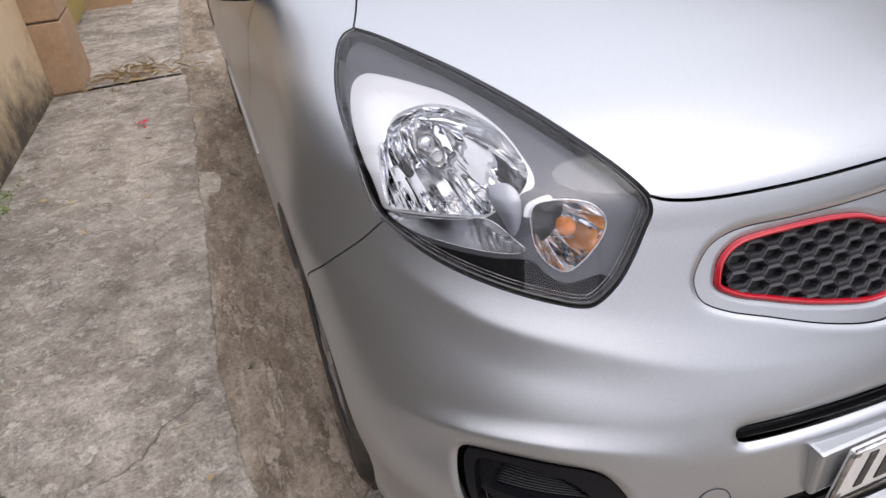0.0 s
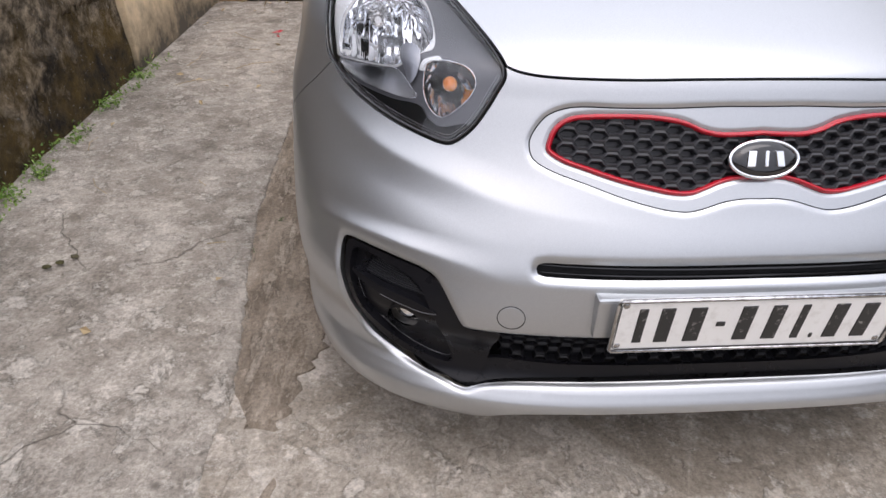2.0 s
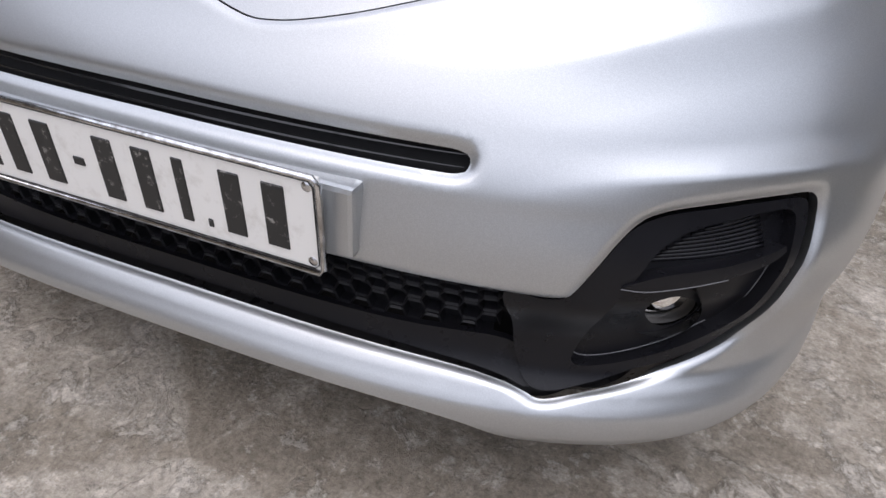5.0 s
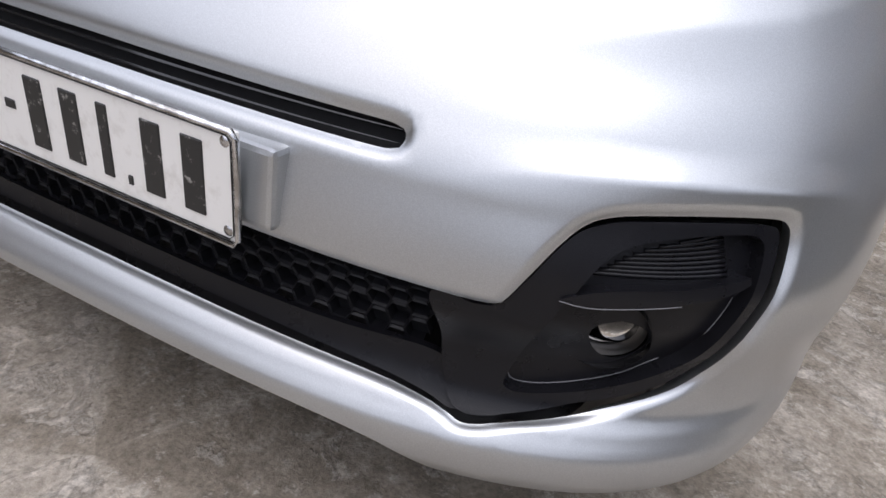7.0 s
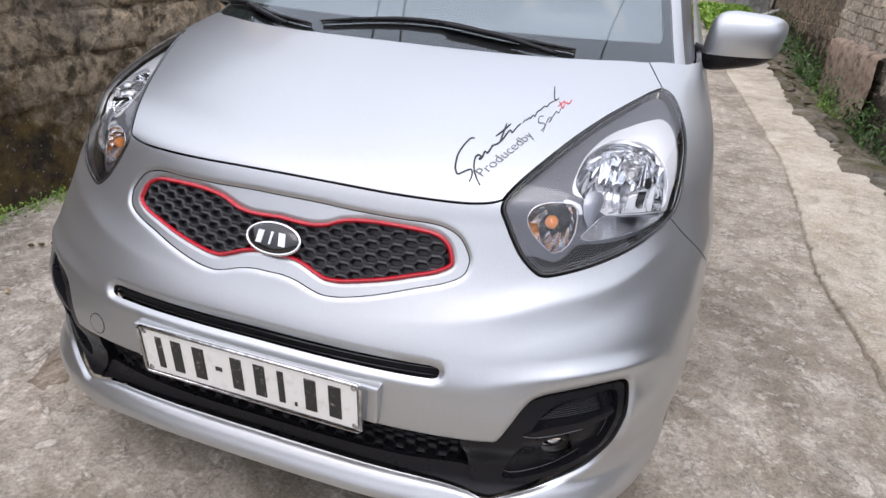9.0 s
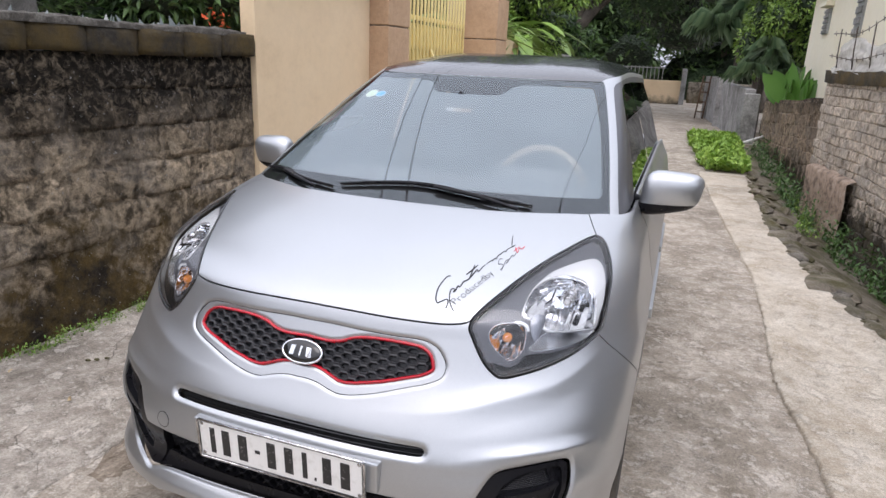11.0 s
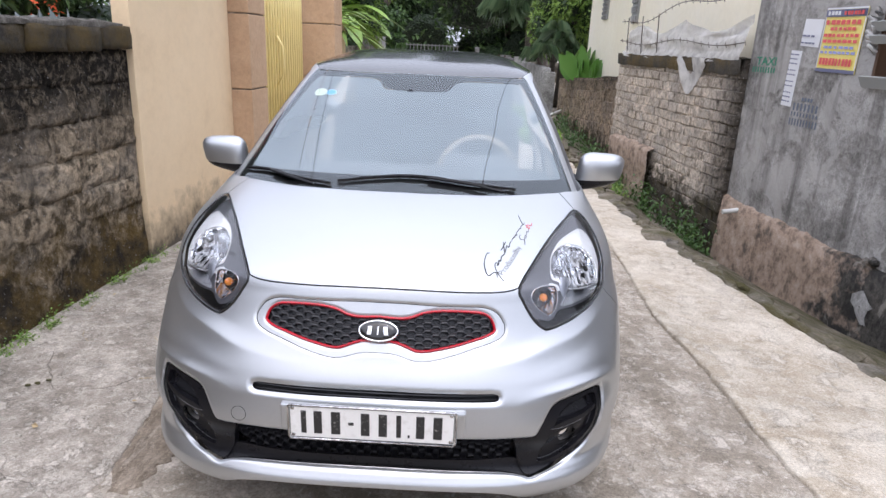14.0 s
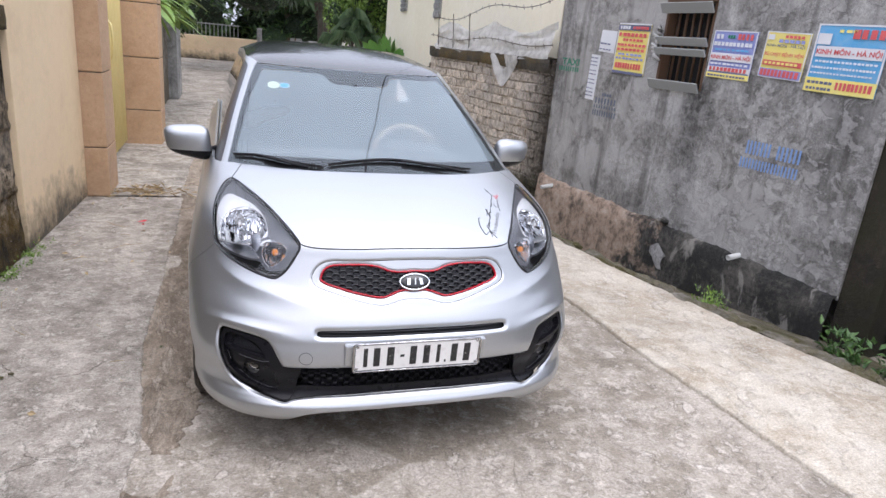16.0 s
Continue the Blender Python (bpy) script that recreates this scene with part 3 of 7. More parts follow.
for zz in (0.5395, 0.5285):
    sl = both(body.curve([(0, zz + .0028), (24, zz + .0015), (24.6, zz), (24, zz - .0015), (0, zz - .0022)]))
    part("slot_bar", flat_body.patch(sl, [], 0.02, off=-0.010, flange=0.012), BLACKGLOSS, bumper)
for sgn in (1, -1):
    flip = (lambda l: l) if sgn == 1 else mirrored
    shield = body.curve([(28.4, .407), (31.2, .405), (32.6, .411), (33.6, .436), (34.8, .466), (36.1, .488), (37.6, .4985), (39.5, .5045), (43.5, .510), (47.0, .5115), (49.3, .51), (50.2, .504), (50.5, .49), (50.3, .468), (49.8, .436), (48.9, .397), (47.5, .36), (45.5, .334), (42.3, .316), (38.4, .302), (35.4, .293), (33.6, .287), (32.3, .286), (31.0, .293), (29.7, .32), (29.1, .36)], 0.005, True)
    insert_l = body.curve([(36.0, .408), (36.7, .433), (37.8, .463), (39.4, .482), (41.8, .492), (45, .4985), (47.6, .5), (48.8, .4955), (49.2, .482), (48.8, .44), (47.9, .402), (46.5, .366), (44.6, .345), (41.6, .328), (38.2, .315), (35.4, .308), (34.2, .311), (34.1, .325), (34.9, .365)], 0.005, True)
    fogwell_c = flat_body.dom(40.9, .374)
    well = np.array([fogwell_c + (0.029 * math.cos(w), 0.030 * math.sin(w)) for w in np.linspace(0, 2 * math.pi, 28, endpoint=False)])
    shield_ob = part("corner_shield", flat_body.patch(flip(shield), [flip(insert_l)], 0.008, off=-0.010, flange=0.022), PLASTIC, bumper)
    part("shield_insert", flat_body.patch(flip(insert_l), [flip(well)], 0.009, off=-0.025, flange=0, gap=-0.001), PLASTIC, shield_ob, "black fog lamp insert")
    # fine ribs above the ledge
    for i in range(9):
        zz = .4535 + i * .0044
        a0, a1 = (37.4, 38.1, 38.6, 39.0, 39.5, 40.1, 40.8, 41.8, 43.2)[i], 47.3 - .12 * i
        tilt = 0.010
        l = body.curve([(a0, zz), (0.5 * (a0 + a1), zz + 0.45 * tilt), (a1, zz + tilt)], 0.01)
        Pr = flat_body.raw(flip(l)) - flat_body.normal(flip(l), flat_body.raw) * 0.0245
        part("vent_rib", mesh_of(*tube(Pr, 0.0022, 6)), PLASTIC, shield_ob)
    # ledge over the fog lamp
    brow = body.curve([(35.9, .4265), (36.8, .4350), (39, .4450), (43.5, .4530), (47.2, .4620), (48.3, .4650), (48.4, .4580), (46.8, .4470), (43.5, .4360), (40, .4280), (37.6, .4240)], 0.005, True)
    part("brow", flat_body.patch(flip(brow), [], 0.006, off=-0.007, flange=0.02), PLASTIC, shield_ob)
    # thin pale lines along the edges of the insert and of the ledge
    for rows_, w_ in (([(36.0, .405), (35.0, .365), (34.3, .328), (34.5, .314), (36.2, .3125), (39, .320), (42, .332), (44.6, .349)], 0.0006), ([(47.4, .386), (48.2, .42), (48.4, .437)], 0.0005), ([(35.9, .4255), (37.6, .423), (40, .427), (43.5, .435)], 0.0006)):
        l = body.curve(rows_, 0.008)
        part("worn_edge", mesh_of(*tube(flat_body.raw(flip(l)) - flat_body.normal(flip(l), flat_body.raw) * (0.0248 if w_ != 0.0006 or rows_[0][0] > 35.95 else 0.0075), w_, 5)), PALEEDGE, shield_ob)
    c0 = flat_body.raw(flip(well)).mean(0)
    nn = Vector(flat_body.normal(flip(well), flat_body.raw).mean(0)).normalized()
    rot = Vector((0, -0.97, -0.1)).lerp(nn, 0.35).to_track_quat("Z", "Y").to_matrix().to_4x4()
    m = Matrix.Translation(Vector(c0) - nn * 0.068) @ rot
    fog = part("fog_lamp", mesh_of(*moved(lathe([(0.004, -0.012), (0.018, -0.004), (0.029, 0.008), (0.035, 0.026), (0.039, 0.03)], 28), m)), FOGCUP, car, "small round fog lamp deep in the black shield")
    part("fog_lens", mesh_of(*moved(lathe([(0.0, 0.03), (0.015, 0.0295), (0.028, 0.027), (0.036, 0.022)], 28), m)), FOGLENS, fog)
    part("fog_tube", mesh_of(*moved(lathe([(0.043, 0.045), (0.042, 0.02), (0.040, -0.005)], 28), m)), BLACKGLOSS, fog)

# tow eye cover, plate with its carrier
cap = flat_body.dom(-27.3, .447)
capl = np.array([cap + (0.0205 * math.cos(w), 0.0205 * math.sin(w)) for w in np.linspace(0, 2 * math.pi, 40, endpoint=False)])
part("tow_eye_cover", body.patch(capl, [], 0.01, off=0.0012, flange=0.004), SILVER, bumper)
part("tow_eye_seam", mesh_of(*tube(body.points(inset(capl, -0.0006)), 0.0009, 5, True)), DARK, bumper)

part("plate_carrier", box_bm((-0.262, 0.010, 0.425), (0.262, 0.06, 0.503), 0.006), SILVER, car)
plate = tagged(new("number_plate"), "white number plate with black marks in a chrome frame")
plate.parent = car
plate.matrix_world = pose(0, -0.001, 0.4605, 3.5)
part("plate_sheet", box_bm((-0.233, -0.001, -0.054), (0.233, 0.006, 0.054), 0.002), PLATEWHITE, plate)
fr = [(-0.235, -0.002, -0.049), (-0.230, -0.002, -0.055), (0.230, -0.002, -0.055), (0.235, -0.002, -0.049), (0.235, -0.002, 0.049), (0.230, -0.002, 0.055), (-0.230, -0.002, 0.055), (-0.235, -0.002, 0.049)]
part("plate_frame", mesh_of(*tube(fr, 0.0034, 6, True)), CHROMEWORN, plate)
fr2 = [(x * 0.978, -0.0022, z * 0.92) for x, y, z in fr]
part("plate_border", mesh_of(*tube(fr2, 0.0009, 4, True)), PLATEINK, plate)
for x0, x1, h in ((-0.203, -0.181, .037), (-0.169, -0.135, .037), (-0.121, -0.083, .037), (-0.070, -0.048, .005), (-0.037, -0.001, .037), (0.013, 0.048, .037), (0.065, 0.085, .037), (0.099, 0.108, .005), (0.118, 0.153, .037), (0.166, 0.203, .037)):
    zc_ = -0.032 if 0.09 < x0 < 0.11 else 0
    part("mark", box_bm((x0 + 0.16 * (x1 - x0), -0.0026, zc_ - h), (x1 - 0.16 * (x1 - x0), 0.0, zc_ + h), 0.001, 1), PLATEINK, plate)
for sx in (-1, 1):
    for sz in (-1, 1):
        part("rivet", mesh_of(*moved(lathe([(0.0, 0.0018), (0.004, 0.0012), (0.0055, 0.0)], 12), pose(sx * 0.222, -0.001, sz * 0.0435, 90))), CHROMEWORN, plate)

# badge: oval with three bright bars
badge = part("badge", mesh_of(*moved(lathe([(0.0, 0.0075), (0.025, 0.007), (0.036, 0.0045), (0.0385, 0.0)], 40), pose(0, 0.117, 0.694, 90 - 30) @ Matrix.Diagonal((1.42, 0.74, 1, 1)))), BLACKGLOSS, grille, "oval black badge with a chrome rim")
oval = [pose(0, 0.117, 0.694, 90 - 30) @ Vector((0.0555 * math.cos(w), 0.0288 * math.sin(w), 0.001)) for w in np.linspace(0, 2 * math.pi, 48, endpoint=False)]
part("badge_rim", mesh_of(*tube(oval, 0.0033, 8, True)), CHROME, badge)
for x, wd, sh in ((-0.024, 0.014, 0.25), (0.0, 0.006, 0.15), (0.022, 0.014, -0.35)):
    bm = box_bm((-wd / 2, -0.0125, 0.004), (wd / 2, 0.0125, 0.0115), 0.0012, 1)
    for v in bm.verts:
        v.co.x += x + sh * v.co.y * 0.4
        v.co.z -= 6.0 * v.co.x ** 2 * 0.4
    bm.transform(pose(0, 0.117, 0.694, 90 - 30))
    part("badge_bar", bm, CHROME, badge)

# ---- headlamps ----
lamp_loop = chain(lamp_low, lamp_top, lamp_out)


MX, MZ = 0.602, 0.826


def hollow(loop, mat, name, parent, depth, off, step, relief, label="", power=2.0, smooth=False):
    """A reflector sunk straight back behind a closed line, with facets."""
    V, F = fill(loop, [], step)
    c = loop.mean(0)
    edge = np.array([np.min(np.linalg.norm(loop - v, axis=1)) for v in V])
    far = np.linalg.norm(V - c, axis=1)
    rho = far / np.maximum(far + edge, 1e-6)
    P = flat_body.raw(V) - flat_body.normal(V, flat_body.raw) * off
    base = P[:, 1].copy()
    floor_y = base.min() + depth
    back = np.maximum(floor_y - base, 0.01)
    P[:, 1] = base + back * (1 - rho ** power) + np.array([relief(p, r) for p, r in zip(P, rho)]) * np.minimum(edge / 0.006, 1)
    return part(name, mesh_of(P, F, smooth), mat, parent, label)


def facets(p, r):
    """Upright flutes below, broad crossed facets above."""
    x, z = p[0], p[2]
    if z < 0.826:
        return 0.0042 * abs(math.sin(math.pi * x / 0.0155))
    return 0.0045 * abs(math.sin(math.pi * (x + 0.25 * z) / 0.034)) + 0.004 * abs(math.sin(math.pi * (z - 0.826) / 0.03))


def gems(p, r):
    """Petals round the bulb, broken by one ring."""
    w = math.atan2(p[2] - 0.768, p[0] - 0.505)
    return 0.006 * r * abs(math.sin(4.5 * w)) + (0.003 if r > 0.55 else 0.0) * abs(math.sin(9 * w + 0.8))


def headlamp():
    lamp = part("headlamp", flat_body.patch(inset(lamp_loop, 0.006), [], 0.008, off=0.0, flange=0, plain=True), CLEARLENS, None)
    lamp.visible_shadow = False
    ring(flat_body, lamp_loop, 0.0085, -0.004, 0.0058, "lamp_seal", BLACKGLOSS, lamp, "gloss black lamp surround", gap=0.001)
    bowl_l = body.curve([(57.9, .824), (56.8, .847), (53.4, .874), (48.8, .888), (44.9, .888), (41.4, .876), (39.8, .856), (39.6, .836), (41, .817), (43, .801), (45, .785), (48.1, .78), (50.9, .777), (54.3, .774), (57.4, .772), (58.1, .799)], 0.006, True)
    crown_l = body.curve([(39.3, .826), (39.2, .847), (40.6, .874), (44.2, .896), (48.4, .905), (52.8, .909), (56.5, .908), (59.4, .896), (60.7, .874), (60.9, .842), (60.3, .814), (59.2, .785), (58.4, .768), (57.2, .767), (54.3, .7695), (50.9, .773), (48.1, .776), (45, .7805), (43, .8), (41, .816)], 0.006, True)
    sig_l = body.curve([(40.6, .775), (40.4, .795), (39.3, .807), (37.6, .811), (35.8, .809), (34.2, .798), (33.5, .779), (34, .761), (35.8, .736), (37.6, .723), (39.3, .733), (40.3, .751)], 0.005, True)
    tray_l = body.curve([(57.6, .765), (54.9, .753), (49.7, .745), (44.6, .741), (42, .742), (41.3, .747), (42.2, .757), (44.9, .779), (48.2, .7745), (50.9, .7715), (54.3, .768)], 0.005, True)
    low_l = chain(lamp_low[2:-14], body.curve([(32.9, .714), (34.2, .722), (36, .716), (37.6, .712), (39.2, .721), (40.4, .735), (42, .738), (44.7, .737), (49.8, .741), (54.9, .748), (57.2, .7585)], 0.006))
    part("lamp_housing", flat_body.patch(inset(lamp_loop, 0.006), [inset(crown_l, 0.001), inset(sig_l, 0.001), inset(tray_l, 0.001)], 0.008, off=-0.022, flange=0, plain=True), LAMPHOUSE, lamp, "dark grey lamp housing")
    part("lamp_skirt", flat_body.patch(inset(low_l, 0.0012), [], 0.008, off=-0.017, flange=0.004, plain=True), LAMPBLACK, lamp, "black lower lamp housing")
    part("reflector_crown", flat_body.patch(crown_l, [bowl_l], 0.01, off=-0.0205, flange=0.006), CROWN, lamp, "bright silver reflector crown")
    hollow(bowl_l, REFLECTOR, "main_reflector", lamp, 0.235, 0.0215, 0.0026, facets, "chrome headlamp reflector with vertical flutes", 2.2, True)
    hollow(tray_l, RIBBED, "ribbed_tray", lamp, 0.17, 0.0215, 0.0017, lambda p, r: 0.0032 * abs(math.sin((p[0] + 0.5 * p[2]) * 420)), "ribbed silver plate", 1.2, True)
    for l, w in ((tray_l, 0.0011), (bowl_l, 0.0009), (sig_l, 0.0015)):
        part("bright_edge", mesh_of(*tube((flat_body.raw(l) - flat_body.normal(l, flat_body.raw) * 0.0205)[::2], w, 5, True)), CHROME, lamp)
    # bulb cap and pilot bulb in front of the reflector
    part("bulb_cap", mesh_of(*moved(lathe([(0.0, 0.028), (0.006, 0.028), (0.0095, 0.031), (0.0125, 0.03), (0.0135, 0.024), (0.015, 0.0), (0.018, -0.002), (0.0185, -0.012), (0.014, -0.05)], 22), pose(MX, 0.435, MZ + 0.004, 90))), CHROMEWORN, lamp)
    part("bulb_eye", mesh_of(*moved(lathe([(0.0, 0.0295), (0.0062, 0.0288)], 18), pose(MX, 0.435, MZ + 0.004, 90))), CROWN, lamp)
    part("pilot_bulb", mesh_of(*moved(lathe([(0.0, 0.005), (0.003, 0.004), (0.004, 0.0), (0.0062, 0.0), (0.007, -0.03)], 16), pose(MX + 0.034, 0.43, MZ - 0.022, 90))), LAMPBLACK, lamp)
    # silver shield between reflector and signal
    cyl = body.curve([(44, .823), (42.4, .828), (41.4, .82), (41.3, .8), (41.7, .778), (42.6, .764), (43.5, .78), (44.4, .803)], 0.005, True)
    v, f = fill(cyl, [], 0.004)
    cp = flat_body.raw(v) - flat_body.normal(v, flat_body.raw) * 0.019
    cx_ = (v[:, 0] - cyl[:, 0].mean()) / 0.022
    cp[:, 1] -= 0.006 * (1 - cx_ ** 2)
    part("signal_shield", mesh_of(cp, f), SATIN, lamp)
    # turn signal with its claw, bulb and clear facets
    claw = body.curve([(41.3, .785), (41, .8), (40, .81), (38.4, .816), (38.2, .808), (39.6, .803), (40.5, .793), (40.6, .785)], 0.004, True)
    part("signal_claw", flat_body.patch(claw, [], 0.006, off=-0.017, flange=0.004), CROWN, lamp)
    hollow(sig_l, REFLECTOR, "signal_reflector", lamp, 0.085, 0.0215, 0.0034, gems, "faceted chrome turn signal reflector", 2.0, True)
    v, f = fill(sig_l, [], 0.009)
    rnd = random.Random(5)
    ps = flat_body.raw(v) - flat_body.normal(v, flat_body.raw) * 0.0195
    ps[:, 1] += np.array([rnd.uniform(-0.003, 0.003) for _ in ps])
    part("signal_lens", mesh_of(ps, f, False), INNERLENS, lamp).visible_shadow = False
    sc = flat_body.raw(sig_l).mean(0)
    part("signal_bulb", mesh_of(*moved(lathe([(0.0, 0.014), (0.007, 0.012), (0.0115, 0.005), (0.012, -0.004), (0.009, -0.012), (0.004, -0.018)], 18), pose(sc[0] - 0.014, sc[1] + 0.026, sc[2] - 0.010, 90))), AMBER, lamp, "amber turn signal bulb")
    # twin bright lines inside the lens edge
    line = lamp_low[4:-3]
    t_ = np.gradient(line, axis=0)
    nrm = np.stack([t_[:, 1], -t_[:, 0]], 1) / np.linalg.norm(t_, axis=1)[:, None]
    for gap_ in (0.0115, 0.0155):
        l = line + nrm * gap_
        part("lens_edge_line", mesh_of(*tube(flat_body.points(l) - flat_body.normal(l, flat_body.points) * 0.002, 0.0005, 4)), CHROMEWORN, lamp)
    return lamp


lamp_r = headlamp()
lamp_l = copy_thing(lamp_r, Matrix.Identity(4))
for lm, sx in ((lamp_r, 1), (lamp_l, -1)):
    lm.parent = car
    lm.scale.x = sx

# ---- cabin ----
ws_half = chain(cabin.curve([(0, .962), (30, .962), (52, .962), (61, .965)], 0.02), cabin.curve([(61, .965), (60.3, 1.05), (59, 1.2), (57, 1.335), (54, 1.345)], 0.02), cabin.curve([(54, 1.345), (28, 1.348), (0, 1.35)], 0.02))
ws_loop = both(ws_half)
clear_half = chain(cabin.curve([(0, 1.012), (30, 1.011), (50, 1.008), (55.5, 1.006), (57, 1.015)], 0.02), cabin.curve([(57, 1.015), (56, 1.1), (54.5, 1.2), (51, 1.315), (48, 1.328)], 0.02), cabin.curve([(48, 1.328), (26, 1.332), (17.5, 1.325), (14.5, 1.30), (12, 1.291), (6, 1.289), (0, 1.289)], 0.01))
clear_loop = both(clear_half)
screen = part("windscreen", cabin.patch(ws_loop, [], 0.05, off=0.0, flange=0), WINDGLASS, car, "tinted windscreen")
screen.visible_shadow = False
# painted haze: a pale sheet just behind the glass, inside the dark band
part("window_film", cabin.patch(inset(clear_loop, 0.002), [], 0.05, off=-0.006, flange=0), SCREENHAZE, screen, "pale haze layer added to brighten the windscreen").visible_shadow = False
part("windscreen_band", cabin.patch(ws_loop, [clear_loop], 0.04, off=-0.004, flange=0), DARK, screen)
for cx, cz, rx, rz, m1, m2, nm in ((-41.6, 1.263, .047, .034, STICKER_W, STICKER_G, "white_sticker"), (-36.0, 1.2645, .037, .027, STICKER_L, STICKER_B, "blue_sticker")):
    c = cabin.dom(cx, cz)
    for mt, gap_, lift, nm2 in ((m1, 0.0, -0.003 if nm[0] == "w" else -0.0024, nm), (m2, 0.007, -0.0018, nm + "_mark")):
        l = np.array([c + ((rx - gap_) * math.cos(w), (rz - gap_) * math.sin(w)) for w in np.linspace(0, 2 * math.pi, 28, endpoint=False)])
        part(nm2, cabin.patch(l, [], 0.05, off=lift, flange=0), mt, screen)
for sgn in (1, -1):
    flip = (lambda l: l) if sgn == 1 else mirrored
    edge = cabin.curve([(61, .965), (60.3, 1.05), (59, 1.2), (57, 1.335), (54.5, 1.348)], 0.02)
    strip = chain(edge, cabin.curve([(54.5, 1.348), (58, 1.358), (66, 1.366), (78, 1.372), (90, 1.376), cabin.at_side(2.4, 1.384), cabin.at_side(3.2, 1.366)], 0.02), cabin.curve([cabin.at_side(3.2, 1.366), cabin.at_side(3.2, 1.346)], 0.02),
                  cabin.curve([cabin.at_side(3.2, 1.346), cabin.at_side(2.4, 1.364), (90, 1.356), (78, 1.351), (70, 1.344), (66, 1.333), (64.6, 1.31), (65.4, 1.2), (66.4, 1.05), (67.2, .962)], 0.02), cabin.curve([(67.2, .962), (61, .965)], 0.02))
    part("pillar", cabin.patch(flip(strip), [], 0.025, flange=0.02, gap=0.0008), SILVER, car)
    surround = chain(cabin.curve([(67.2, .962), (66.4, 1.05), (65.4, 1.2), (64.6, 1.31), (66, 1.333), (70, 1.344), (78, 1.351), (90, 1.356), cabin.at_side(2.4, 1.364), cabin.at_side(3.2, 1.346)], 0.02), cabin.curve([cabin.at_side(3.2, 1.346), cabin.at_side(3.2, 1.325)], 0.02),
                     cabin.curve([cabin.at_side(3.2, 1.325), cabin.at_side(2.16, 1.342), (88.2, 1.332), (80.6, 1.297), cabin.at_side(1.43, 1.12), cabin.at_side(1.28, 1.0), cabin.at_side(1.23, .96)], 0.02), cabin.curve([cabin.at_side(1.23, .96), (67.2, .962)], 0.02))
    part("door_frame", cabin.patch(flip(surround), [], 0.025, off=-0.003, flange=0.015, gap=0.0008), DOORTRIM, car, "dark grey door frame")
    win = chain(cabin.curve([cabin.at_side(1.23, .96), cabin.at_side(1.28, 1.0), cabin.at_side(1.43, 1.12), (80.6, 1.297), (88.2, 1.332)], 0.02), cabin.curve([(88.2, 1.332), cabin.at_side(2.16, 1.342)], 0.03), cabin.curve([cabin.at_side(2.16, 1.342), cabin.at_side(2.16, .96)], 0.03), cabin.curve([cabin.at_side(2.16, .96), cabin.at_side(1.23, .96)], 0.03))
    part("side_window", cabin.patch(flip(win), [], 0.05, flange=0, off=-0.004), SIDEGLASS, car)
    win2 = chain(cabin.curve([cabin.at_side(2.19, .96), cabin.at_side(2.19, 1.342)], 0.03), cabin.curve([cabin.at_side(2.19, 1.342), cabin.at_side(3.1, 1.325)], 0.03), cabin.curve([cabin.at_side(3.1, 1.325), cabin.at_side(3.25, .96)], 0.03), cabin.curve([cabin.at_side(3.25, .96), cabin.at_side(2.19, .96)], 0.03))
    part("side_window", cabin.patch(flip(win2), [], 0.06, flange=0, off=-0.004), SIDEGLASS, car)
for sgn in (1, -1):
    flip = (lambda l: l) if sgn == 1 else mirrored
    rows_y = np.linspace(1.24, 3.2, 24)
    low_ = flat_body.raw(flip(np.array([body.curve([body.at_side(y, .957), body.at_side(y, .95)], 0.01)[0] for y in rows_y])))
    high_ = cabin.raw(flip(np.array([cabin.curve([cabin.at_side(y, .968), cabin.at_side(y, .96)], 0.01)[0] for y in rows_y])))
    shelf = [tuple(a * (1 - u) + b * u + np.array((0, 0, 0.006 * math.sin(math.pi * u)))) for a, b in zip(low_, high_) for u in (0, 0.3, 0.6, 0.94)]
    quads = [(i * 4 + k, i * 4 + k + 1, i * 4 + k + 5, i * 4 + k + 4) for i in range(23) for k in range(3)]
    part("door_shoulder", mesh_of(shelf, quads if sgn == -1 else [q[::-1] for q in quads]), SILVER, car)
    part("rear_pillar", box_bm((sgn * 0.51 - 0.05, 3.19, 0.95), (sgn * 0.51 + 0.05, 3.3, 1.33), 0.02), DOORTRIM, car)
part("rear_window", box_bm((-0.50, 3.28, 0.98), (0.50, 3.3, 1.32), 0.01), SIDEGLASS, car)
part("rear_frame", box_bm((-0.66, 3.2, 0.93), (0.66, 3.44, 0.985), 0.01), SILVER, car)
RW = 25
rail_y, rail_x, rail_z = zip(*[(p[1], p[0], p[2]) for p in cabin.raw(cabin.curve([(54.5, 1.348), (58, 1.358), (66, 1.366), (78, 1.372), (90, 1.376), cabin.at_side(2.4, 1.384), cabin.at_side(3.3, 1.364)], 0.02))])
front = cabin.raw(cabin.dom(np.linspace(-54.5, 54.5, RW), np.full(RW, 1.348)))
roofv = []
